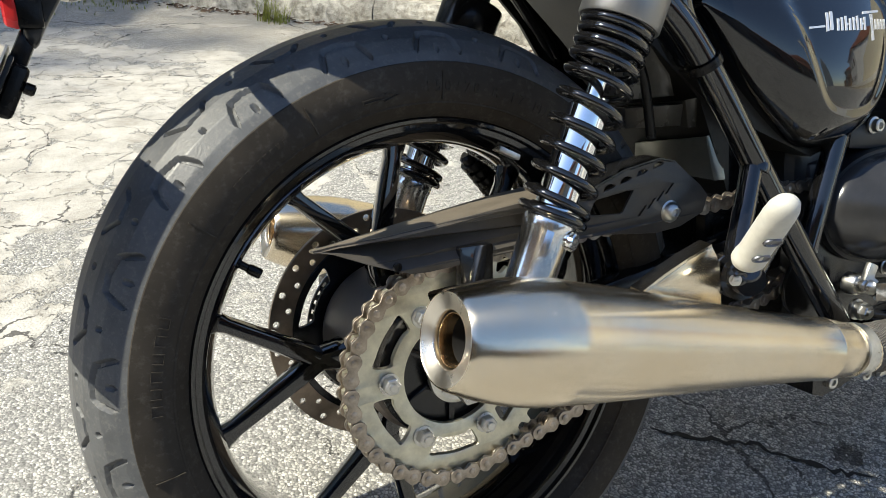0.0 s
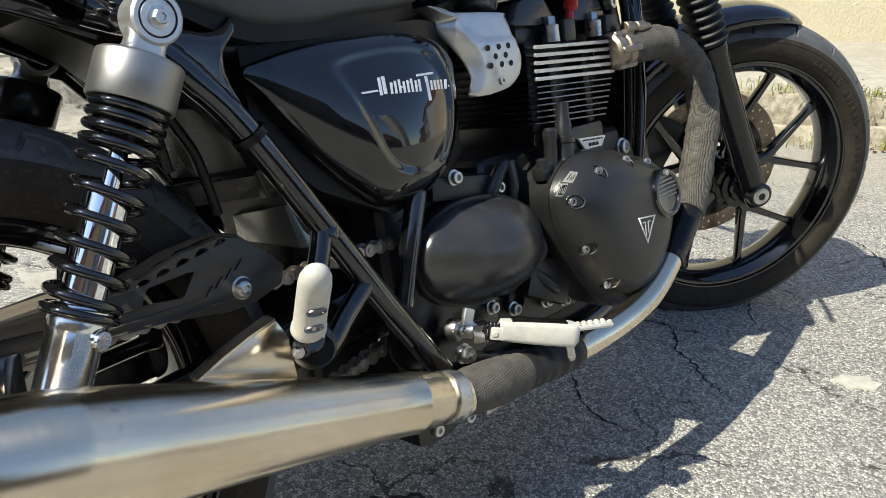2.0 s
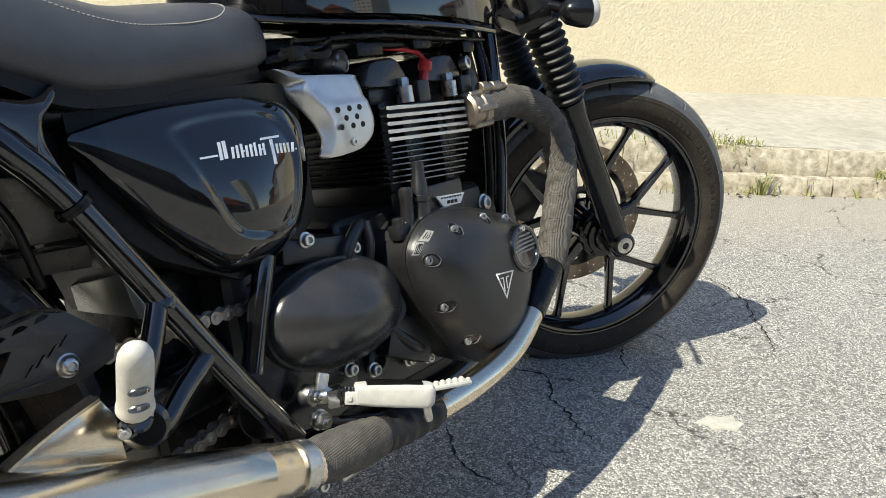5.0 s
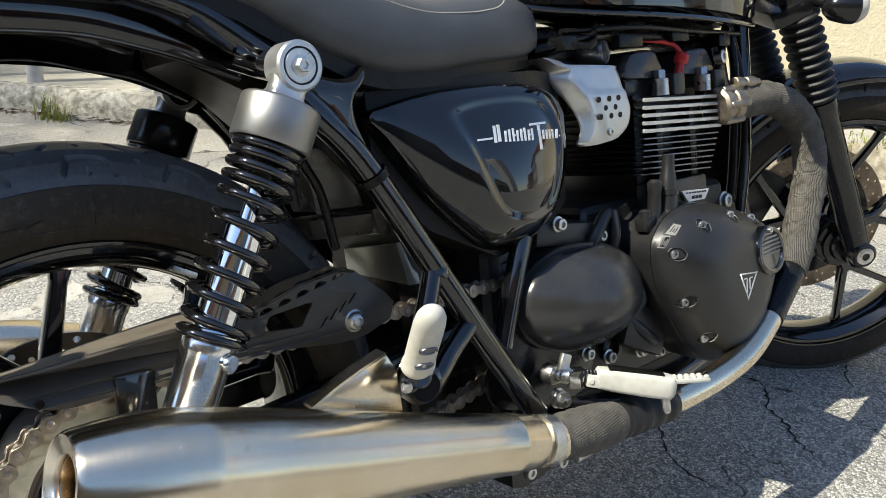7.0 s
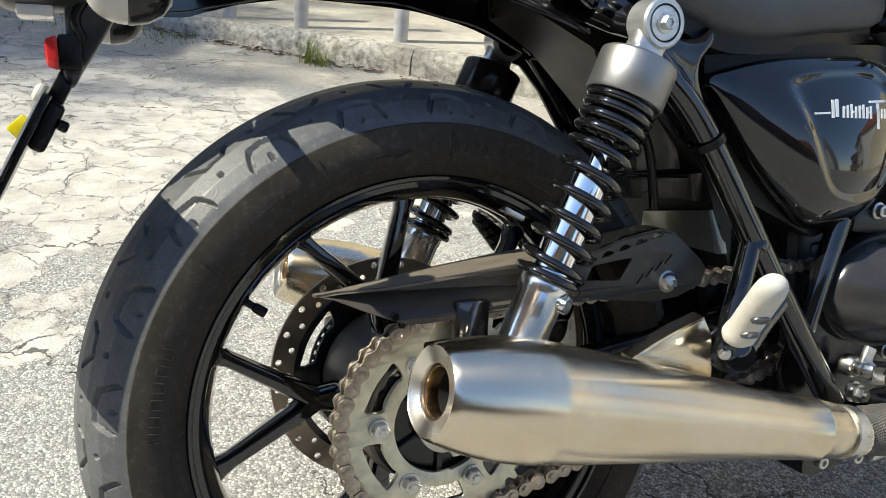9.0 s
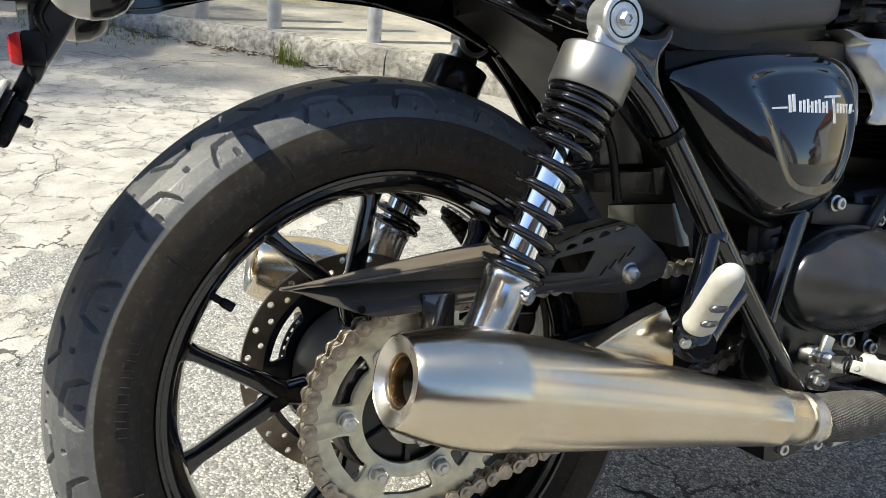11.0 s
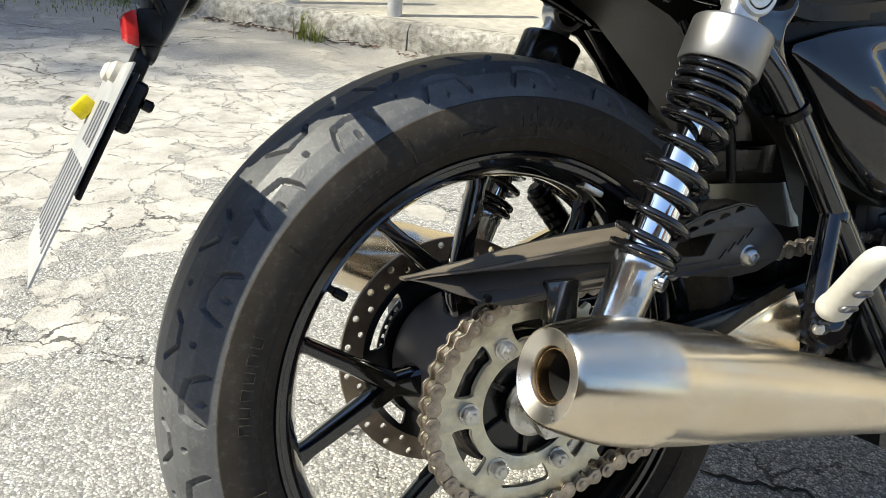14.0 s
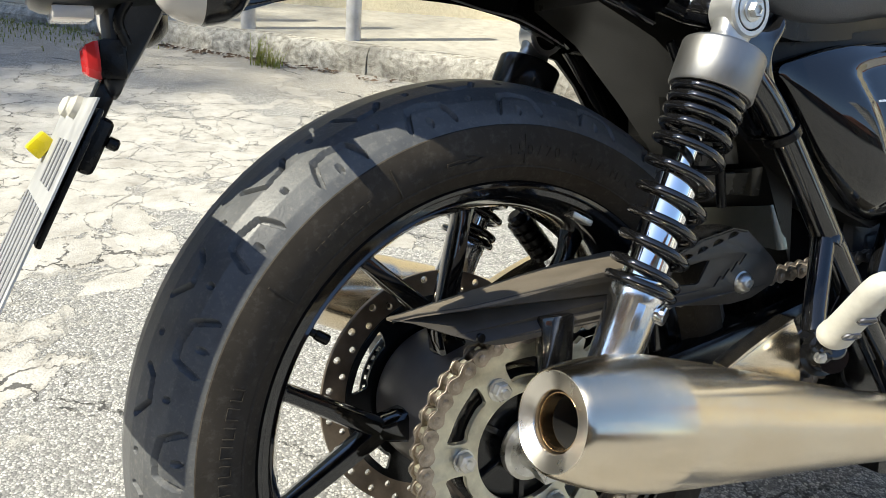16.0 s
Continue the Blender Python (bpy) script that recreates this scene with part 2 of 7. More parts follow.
def road_material():
    m, nt, b = nodes_of("worn_asphalt")
    c = coords(nt)
    jn = tex(nt, "ShaderNodeTexNoise", 95, c, Detail=2.0)
    jit = nt.nodes.new("ShaderNodeVectorMath")
    jit.operation = "MULTIPLY_ADD"
    nt.links.new(jn.outputs["Color"], jit.inputs[0])
    jit.inputs[1].default_value = (0.005, 0.005, 0.0)
    nt.links.new(c, jit.inputs[2])
    stones = tex(nt, "ShaderNodeTexVoronoi", 205, jit.outputs[0], Randomness=1.0)
    cell = nt.nodes.new("ShaderNodeSeparateColor")
    nt.links.new(stones.outputs["Color"], cell.inputs[0])
    grit = tex(nt, "ShaderNodeTexNoise", 420, c, Detail=3.0).outputs[0]
    broad = tex(nt, "ShaderNodeTexNoise", 1.3, c, Detail=6.0, Roughness=0.62).outputs[0]
    stone = ramp(nt, cell.outputs[0], [(0.0, (0.14, 0.136, 0.127)), (0.3, (0.39, 0.377, 0.347)), (0.62, (0.63, 0.606, 0.55)), (1.0, (0.87, 0.84, 0.76))])
    joint = tex(nt, "ShaderNodeTexVoronoi", 205, jit.outputs[0], Randomness=1.0)
    joint.feature = "DISTANCE_TO_EDGE"
    gap = ramp(nt, joint.outputs["Distance"], [(0.03, 1.0), (0.12, 0.0)])
    asph = blend(nt, gap, stone, (0.085, 0.083, 0.079))
    asph = blend(nt, 0.22, asph, ramp(nt, broad, [(0.3, (0.2, 0.195, 0.185)), (0.7, (0.38, 0.37, 0.345))]))
    speck = ramp(nt, tex(nt, "ShaderNodeTexNoise", 260, c, Detail=4.0, Roughness=0.7).outputs[0], [(0.36, 0.35), (0.5, 0.85), (0.62, 1.0)])
    asph = blend(nt, 0.5, asph, speck, "MULTIPLY")
    film = nt.nodes.new("ShaderNodeSeparateXYZ")
    nt.links.new(c, film.inputs[0])
    worn = ramp(nt, calc(nt, "ADD", calc(nt, "SUBTRACT", film.outputs[1], calc(nt, "MULTIPLY", film.outputs[0], 0.45)), calc(nt, "MULTIPLY", broad, 0.5)), [(0.1, 0.0), (0.6, 1.0)])
    asph = blend(nt, calc(nt, "MULTIPLY", worn, 0.2), asph, (0.4, 0.39, 0.36))
    # flaked pale slurry over the old road on the far side of the bike
    warp = tex(nt, "ShaderNodeTexNoise", 2.6, c, Detail=7.0, Roughness=0.6)
    wc = nt.nodes.new("ShaderNodeVectorMath")
    wc.operation = "MULTIPLY_ADD"
    nt.links.new(warp.outputs["Color"], wc.inputs[0])
    wc.inputs[1].default_value = (0.5, 0.5, 0.0)
    nt.links.new(c, wc.inputs[2])
    flakes = tex(nt, "ShaderNodeTexVoronoi", 8.5, wc.outputs[0])
    edge = nt.nodes.new("ShaderNodeTexVoronoi")
    edge.feature = "DISTANCE_TO_EDGE"
    edge.inputs["Scale"].default_value = 8.5
    nt.links.new(wc.outputs[0], edge.inputs["Vector"])
    fr = nt.nodes.new("ShaderNodeSeparateColor")
    nt.links.new(flakes.outputs["Color"], fr.inputs[0])
    fine = tex(nt, "ShaderNodeTexNoise", 11, c, Detail=11.0, Roughness=0.72).outputs[0]
    mid = tex(nt, "ShaderNodeTexNoise", 3.3, c, Detail=9.0, Roughness=0.68).outputs[0]
    sep = nt.nodes.new("ShaderNodeSeparateXYZ")
    nt.links.new(c, sep.inputs[0])
    reach = calc(nt, "ADD", sep.outputs[1], calc(nt, "MULTIPLY", sep.outputs[0], -0.45))
    zone = ramp(nt, calc(nt, "MULTIPLY", reach, 0.2), [(0.09, 0.0), (0.2, 0.62), (0.32, 1.0)])
    strip = calc(nt, "ADD", calc(nt, "MULTIPLY", sep.outputs[0], 0.735), calc(nt, "MULTIPLY", sep.outputs[1], 0.678))
    zone = calc(nt, "SUBTRACT", zone, ramp(nt, calc(nt, "MULTIPLY", strip, 0.3), [(0.53, 0.0), (0.6, 0.5)]))
    put = calc(nt, "ADD", calc(nt, "MULTIPLY", zone, 0.5), calc(nt, "ADD", calc(nt, "MULTIPLY", fr.outputs[0], 0.3), calc(nt, "ADD", calc(nt, "MULTIPLY", fine, 0.3), calc(nt, "MULTIPLY", mid, 0.6))))
    gaps = ramp(nt, calc(nt, "ADD", edge.outputs[0], calc(nt, "MULTIPLY", calc(nt, "SUBTRACT", fine, 0.5), 0.3)), [(-0.0, 0.0), (0.022, 1.0)])
    flake = calc(nt, "MULTIPLY", ramp(nt, put, [(0.9, 0.0), (0.96, 1.0)]), gaps)
    pale = ramp(nt, fine, [(0.3, (0.29, 0.266, 0.225)), (0.5, (0.47, 0.442, 0.39)), (0.7, (0.61, 0.58, 0.52))])
    pale = blend(nt, 0.22, pale, speck, "MULTIPLY")
    col = blend(nt, calc(nt, "MULTIPLY", flake, 0.93), asph, pale)
    gutter = calc(nt, "MULTIPLY", ramp(nt, calc(nt, "ADD", calc(nt, "MULTIPLY", strip, 0.3), calc(nt, "MULTIPLY", calc(nt, "SUBTRACT", mid, 0.5), 0.25)), [(0.52, 0.0), (0.68, 1.0), (0.8, 1.0)]), 0.5)
    col = blend(nt, gutter, col, (0.4, 0.355, 0.28))
    # thin wandering cracks
    line = None
    for sc, wd, lo, hi in ((1.15, 0.0035, 0.46, 0.52), (3.7, 0.006, 0.53, 0.6)):
        crack = nt.nodes.new("ShaderNodeTexVoronoi")
        crack.feature = "DISTANCE_TO_EDGE"
        crack.inputs["Scale"].default_value = sc
        nt.links.new(wc.outputs[0], crack.inputs["Vector"])
        wide = calc(nt, "MULTIPLY", ramp(nt, fine, [(0.35, 0.2), (0.65, 1.6)]), wd)
        on = calc(nt, "MULTIPLY", calc(nt, "LESS_THAN", crack.outputs[0], wide), ramp(nt, mid, [(lo, 0.0), (hi, 1.0)]))
        line = on if line is None else calc(nt, "MAXIMUM", line, on)
    col = blend(nt, calc(nt, "MULTIPLY", line, 0.85), col, (0.035, 0.033, 0.03))
    nt.links.new(col, b.inputs["Base Color"])
    b.inputs["Roughness"].default_value = 0.85
    h = calc(nt, "ADD", calc(nt, "MULTIPLY", stones.outputs["Distance"], -0.8), calc(nt, "MULTIPLY", grit, 0.3))
    h = calc(nt, "ADD", calc(nt, "MULTIPLY", h, calc(nt, "SUBTRACT", calc(nt, "SUBTRACT", 1.0, calc(nt, "MULTIPLY", worn, 0.2)), calc(nt, "MULTIPLY", flake, 0.4))), calc(nt, "MULTIPLY", flake, 0.9))
    h = calc(nt, "SUBTRACT", h, calc(nt, "MULTIPLY", line, 2.5))
    bump(nt, b, h, 1.0, 0.0034)
    return m


def masonry(name, lo, hi, scale, relief, dist, stain=(0.2, 0.18, 0.14), amount=0.4):
    m, nt, b = nodes_of(name)
    c = coords(nt)
    big = tex(nt, "ShaderNodeTexNoise", 2.0, c, Detail=8.0, Roughness=0.65).outputs[0]
    grain = tex(nt, "ShaderNodeTexNoise", scale, c, Detail=5.0, Roughness=0.6, Distortion=0.25).outputs[0]
    fine = tex(nt, "ShaderNodeTexNoise", scale * 6, c, Detail=4.0).outputs[0]
    col = blend(nt, calc(nt, "MULTIPLY", ramp(nt, big, [(0.48, 0.0), (0.75, 1.0)]), amount), ramp(nt, grain, [(0.3, lo), (0.7, hi)]), stain)
    nt.links.new(col, b.inputs["Base Color"])
    b.inputs["Roughness"].default_value = 0.88
    bump(nt, b, calc(nt, "ADD", grain, calc(nt, "MULTIPLY", fine, 0.25)), relief, dist)
    return m


ROAD = road_material()
STUCCO = masonry("cream_stucco", (0.72, 0.63, 0.43), (0.84, 0.75, 0.54), 58, 1.0, 0.0075, (0.62, 0.51, 0.35), 0.2)
PAVING = masonry("pale_concrete_paving", (0.31, 0.289, 0.243), (0.47, 0.44, 0.372), 16, 0.6, 0.004, (0.24, 0.22, 0.18), 0.6)
KERBM = masonry("worn_kerb_concrete", (0.17, 0.15, 0.115), (0.72, 0.68, 0.58), 32, 1.0, 0.012, (0.1, 0.094, 0.08), 0.85)
KERBPALE = masonry("pale_kerb_concrete", (0.24, 0.2, 0.135), (0.62, 0.56, 0.43), 26, 0.9, 0.008, (0.24, 0.195, 0.12), 0.8)
WHITEWASH = masonry("dried_white_mortar", (0.4, 0.385, 0.33), (0.56, 0.54, 0.47), 40, 0.8, 0.004)
LEAF = plain("weed_leaf", (0.24, 0.26, 0.05), 0.6, var=0.5, scale=60)


# ---- mesh helpers ----
def finish(name, me, material, parent=None, label="", smooth=35, xf=None):
    if xf is not None:
        me.transform(xf)
    me.materials.clear()
    for one in material if isinstance(material, tuple) else (material,):
        me.materials.append(one)
    if smooth:
        me.polygons.foreach_set("use_smooth", [True] * len(me.polygons))
        me.set_sharp_from_angle(angle=radians(smooth))
    ob = new(name, me)
    ob.parent = parent
    if label:
        tagged(ob, label)
    return ob


def part(name, bm, material, parent=None, label="", smooth=35, xf=None):
    """Links a bmesh as one mesh object under a thing or a part."""
    bmesh.ops.recalc_face_normals(bm, faces=bm.faces)
    me = bpy.data.meshes.new(name)
    bm.to_mesh(me)
    bm.free()
    return finish(name, me, material, parent, label, smooth, xf)


def V(*a):
    return Vector(a)


def basis(d):
    d = Vector(d).normalized()
    a = d.cross(V(0, 0, 1)) if abs(d.z) < 0.9 else d.cross(V(1, 0, 0))
    a.normalize()
    return a, d.cross(a)


def rings(bm, loops, close=True, ends=True, wrap=False):
    """Skins a list of vertex-coordinate loops."""
    vs = [[bm.verts.new(p) for p in lp] for lp in loops]
    n = len(vs[0])
    pairs = list(zip(vs, vs[1:])) + ([(vs[-1], vs[0])] if wrap else [])
    for a, b in pairs:
        for i in range(n if close else n - 1):
            j = (i + 1) % n
            bm.faces.new((a[i], a[j], b[j], b[i]))
    if ends and not wrap:
        for r in (vs[0], vs[-1]):
            try:
                bm.faces.new(r)
            except ValueError:
                pass
    return vs


def lathe(bm, origin, axis, prof, n=48, ends=True, wrap=False):
    """prof: (distance along the axis, radius)."""
    origin, axis = Vector(origin), Vector(axis).normalized()
    a, b = basis(axis)
    loops = [[origin + axis * s + (a * math.cos(2 * math.pi * i / n) + b * math.sin(2 * math.pi * i / n)) * r for i in range(n)] for s, r in prof]
    return rings(bm, loops, True, ends, wrap)


def cyl(bm, p, q, r, r2=None, n=20, edge=0.0):
    p, q = Vector(p), Vector(q)
    h = (q - p).length
    r2 = r if r2 is None else r2
    prof = [(0, r), (h, r2)] if not edge else [(0, r - edge), (edge, r), (h - edge, r2), (h, r2 - edge)]
    lathe(bm, p, q - p, prof, n)


def smooth_path(pts, per=8):
    pts = [Vector(p) for p in pts]
    ext = [2 * pts[0] - pts[1]] + pts + [2 * pts[-1] - pts[-2]]
    out = []
    for i in range(1, len(ext) - 2):
        p0, p1, p2, p3 = ext[i - 1:i + 3]
        for k in range(per):
            t = k / per
            out.append(0.5 * (2 * p1 + (p2 - p0) * t + (2 * p0 - 5 * p1 + 4 * p2 - p3) * t * t + (3 * p1 - p0 - 3 * p2 + p3) * t ** 3))
    out.append(pts[-1])
    return out


def tube(bm, pts, r, n=14, per=8, curved=True, squash=1.0):
    """A round bar along a path; r may be a function of 0..1. Gives uv (metres along, turns round)."""
    path = smooth_path(pts, per) if curved and len(pts) > 2 else [Vector(p) for p in pts]
    uv = bm.loops.layers.uv.verify()
    loops, along, tot, up = [], [], 0.0, None
    for i, p in enumerate(path):
        d = (path[min(i + 1, len(path) - 1)] - path[max(i - 1, 0)]).normalized()
        if up is None:
            up = basis(d)[0]
        up = (up - d * up.dot(d)).normalized()
        side = d.cross(up)
        tot += (p - path[i - 1]).length if i else 0
        along.append(tot)
        rr = r(i / (len(path) - 1)) if callable(r) else r
        loops.append([p + (up * math.cos(2 * math.pi * k / n) + side * math.sin(2 * math.pi * k / n) * squash) * rr for k in range(n)])
    vs = [[bm.verts.new(p) for p in lp] for lp in loops]
    for i in range(len(vs) - 1):
        for k in range(n):
            j = (k + 1) % n
            f = bm.faces.new((vs[i][k], vs[i][j], vs[i + 1][j], vs[i + 1][k]))
            for lp, (uu, vv) in zip(f.loops, ((along[i], k / n), (along[i], (k + 1) / n), (along[i + 1], (k + 1) / n), (along[i + 1], k / n))):
                lp[uv].uv = (uu, vv)
    bm.faces.new(vs[0])
    bm.faces.new(vs[-1])


def box(bm, centre, size, rot=None, edge=0.004, seg=2):
    m = Matrix.Translation(centre) @ (rot.to_4x4() if rot is not None else Matrix())
    made = bmesh.ops.create_cube(bm, size=1.0, matrix=m @ Matrix.Diagonal((*size, 1)))["verts"]
    if edge:
        es = list({e for v in made for e in v.link_edges})
        bmesh.ops.bevel(bm, geom=es, offset=edge, segments=seg, affect="EDGES", profile=0.6)


def plate(outlines, thick, edge=0.0006, at=None, res=2):
    """A flat plate from closed 2D outlines (later ones are holes where they lie inside), in the plane of x and z, its middle at y = 0."""
    cu = bpy.data.curves.new("outline", "CURVE")
    cu.dimensions, cu.fill_mode, cu.extrude, cu.bevel_depth, cu.bevel_resolution = "2D", "BOTH", thick / 2 - edge, edge, 1
    for o in outlines:
        s = cu.splines.new("POLY")
        s.points.add(len(o) - 1)
        for p, (x, y) in zip(s.points, o):
            p.co = (x, y, 0, 1)
        s.use_cyclic_u = True
    ob = bpy.data.objects.new("outline", cu)
    scene.collection.objects.link(ob)
    me = bpy.data.meshes.new_from_object(ob.evaluated_get(bpy.context.evaluated_depsgraph_get()))
    bpy.data.objects.remove(ob)
    bpy.data.curves.remove(cu)
    me.transform(Matrix(((1, 0, 0, 0), (0, 0, -1, 0), (0, 1, 0, 0), (0, 0, 0, 1))))
    if at is not None:
        me.transform(at)
    bm = BM()
    bm.from_mesh(me)
    bmesh.ops.remove_doubles(bm, verts=bm.verts, dist=0.00002)
    bm.to_mesh(me)
    bm.free()
    return me


def circle(cx, cy, r, n=32, a0=0.0):
    return [(cx + r * math.cos(a0 + 2 * math.pi * i / n), cy + r * math.sin(a0 + 2 * math.pi * i / n)) for i in range(n)]


def spline2(pts, per=5, closed=True):
    n, out = len(pts), []
    for i in range(n):
        p0, p1, p2, p3 = (pts[(i + k) % n] for k in (-1, 0, 1, 2))
        for k in range(per):
            t = k / per
            out.append(tuple(0.5 * (2 * b + (c - a) * t + (2 * a - 5 * b + 4 * c - d) * t * t + (3 * b - a - 3 * c + d) * t ** 3) for a, b, c, d in zip(p0, p1, p2, p3)))
    return out


def dome(bm, outline, y_edge, y_top, y_back, power=2.0, steps=10, centre=None):
    """A bulging cover over an outline in x and z; the rim stands at y_edge, the crown at y_top, the back at y_back."""
    cx = sum(p[0] for p in outline) / len(outline) if centre is None else centre[0]
    cz = sum(p[1] for p in outline) / len(outline) if centre is None else centre[1]
    loops = [[V(x, y_back, z) for x, z in outline]]
    for k in range(steps):
        s = k / steps
        f = (1 - s ** power)
        sc = math.cos(s * math.pi / 2) if power == 0 else 1 - s
        h = 1 - sc ** power if power else math.sin(s * math.pi / 2)
        loops.append([V(cx + (x - cx) * sc, y_edge + (y_top - y_edge) * h, cz + (z - cz) * sc) for x, z in outline])
    vs = rings(bm, loops, True, False)
    mid = bm.verts.new(V(cx, y_top, cz))
    last = vs[-1]
    for i in range(len(last)):
        bm.faces.new((last[i], last[(i + 1) % len(last)], mid))
    bm.faces.new(vs[0])


def loft(bm, secs):
    rings(bm, secs)


def hexbolt(bm, p, axis, r, h):
    """A flanged hexagon head with a stub of thread."""
    lathe(bm, p, axis, [(0, r * 1.35), (h * 0.22, r * 1.35), (h * 0.26, r * 1.1)], 20)
    lathe(bm, Vector(p) + Vector(axis).normalized() * h * 0.2, axis, [(0, r * 1.12), (h * 0.7, r * 1.12), (h * 0.8, r * 0.95)], 6)
    lathe(bm, Vector(p) + Vector(axis).normalized() * h * 0.8, axis, [(0, r * 0.55), (h * 0.4, r * 0.55), (h * 0.45, r * 0.45)], 12)


def capscrew(bm, p, axis, r, h):
    """A round socket-head screw with its hollow."""
    lathe(bm, p, axis, [(0, r), (h * 0.85, r), (h, r * 0.88), (h, r * 0.5), (h * 0.45, r * 0.45)], 18)


def pieces(name, material, parent, label, made, smooth=35, xf=None):
    return part(name, made, material, parent, label, smooth, xf)


def BM():
    return bmesh.new()


# ---- road, pavement, wall ----
KU, KN = V(0.678, -0.735, 0).normalized(), V(0.735, 0.678, 0).normalized()


def kerb_point(u, d, z=0.0):
    return KU * u + KN * d + V(0, 0, z)


def rise(u):
    """The pavement's height above the road, which grows along the kerb."""
    return 0.095 + 0.024 * max(-2.5, min(3.5, u + 2.0))


bm = BM()
bmesh.ops.create_grid(bm, x_segments=2, y_segments=2, size=600)
ground = tagged(part("ground", bm, ROAD, smooth=0), "worn grey asphalt road with pale flaked patches", "road", kind="structure")

bm = BM()
us = [-14 + i for i in range(30)]
loops = []
for u in us:
    h = rise(u)
    loops.append([kerb_point(u, 2.74, -0.05), kerb_point(u, 2.74, h - 0.006), kerb_point(u, 6.0, h + 0.03), kerb_point(u, 6.0, -0.05)])
loft(bm, loops)
tagged(part("pavement", bm, PAVING, smooth=0), "pale weathered concrete pavement beside the road", "pavement", kind="structure")


def wall_d(u):
    return 3.62 + 0.15 * (u + 2)


bm = BM()
a, b = kerb_point(-14, wall_d(-14)), kerb_point(15, wall_d(15))
along = (b - a).normalized()
back = V(-along.y, along.x, 0)
back = back if back.dot(KN) > 0 else -back
bmc = (a + b) / 2 + back * 0.1 + V(0, 0, 1.6)
box(bm, bmc, ((b - a).length, 0.2, 3.4), Matrix((along, back, V(0, 0, 1))).transposed(), 0.02)
tagged(part("wall_garden", bm, STUCCO, smooth=0), "cream rough stucco garden wall along the pavement", "wall", kind="structure")
kerb = tagged(new("kerb"), "worn concrete kerb stones with chipped faces", "kerb", kind="structure")
rk = random.Random(5)
u = -9.0
while u < 9:
    ln = rk.uniform(0.7, 1.0)
    bm = BM()
    segs = 6
    secs = []
    for i in range(segs + 1):
        uu = u + 0.002 + (ln - 0.004) * i / segs
        h = rise(uu) + rk.uniform(-0.006, 0.004)
        f = rk.uniform(-0.012, 0.012)
        g = 0.055 if u > 0.2 else 0.0
        secs.append([kerb_point(uu, 2.6 + g + f, -0.05), kerb_point(uu, 2.605 + g + f, h * 0.5), kerb_point(uu, 2.61 + g + f, h - 0.03), kerb_point(uu, 2.635 + g * 0.7 + f * 0.5, h), kerb_point(uu, 2.734, h - 0.004), kerb_point(uu, 2.734, -0.05)])
    loft(bm, secs)
    part("kerb_stone", bm, KERBM if u < 0.2 else KERBPALE, kerb, smooth=30)
    if u > 0.2:
        bm = BM()
        secs = []
        for i in range(segs + 1):
            uu = u + 0.01 + (ln - 0.012) * i / segs
            h = min(0.1, 0.04 + 0.035 * (uu - 0.2)) + rk.uniform(-0.008, 0.006)
            f = rk.uniform(-0.012, 0.012)
            secs.append([kerb_point(uu, 2.59 + f * 0.6, -0.05), kerb_point(uu, 2.595 + f * 0.6, h * 0.5), kerb_point(uu, 2.605 + f * 0.6, h * 0.72), kerb_point(uu, 2.64, h * 0.75), kerb_point(uu, 2.64, -0.05)])
        loft(bm, secs)
        part("gutter_stone", bm, KERBPALE, kerb, smooth=30)
    u += ln


# ---- the motorcycle, built upright round its rear axle's plane, then leant on its side stand ----
LEAN_M = Matrix(((0.99996, 0.00221, -0.00865, 0.00016), (0.0, 0.96883, 0.24772, -0.00472), (0.00892, -0.24771, 0.96879, -0.01847), (0, 0, 0, 1)))
bike = tagged(new("motorcycle"), "black roadster motorcycle leaning on its side stand, front wheel turned", "motorcycle")
bike.matrix_world = LEAN_M
Y = V(0, 1, 0)
AXLE = V(0, 0, 0.317)
FAXLE = V(1.4367, 0.0046, 0.316)
RAKE = radians(25.1)
STEER_AXIS, STEER_OUT = V(-math.sin(RAKE), 0, math.cos(RAKE)), V(math.cos(RAKE), 0, math.sin(RAKE))
STEM = FAXLE - 0.042 * STEER_OUT
STEERED = Matrix.Translation(STEM) @ Matrix.Rotation(radians(-36.9), 4, STEER_AXIS) @ Matrix.Translation(-STEM)


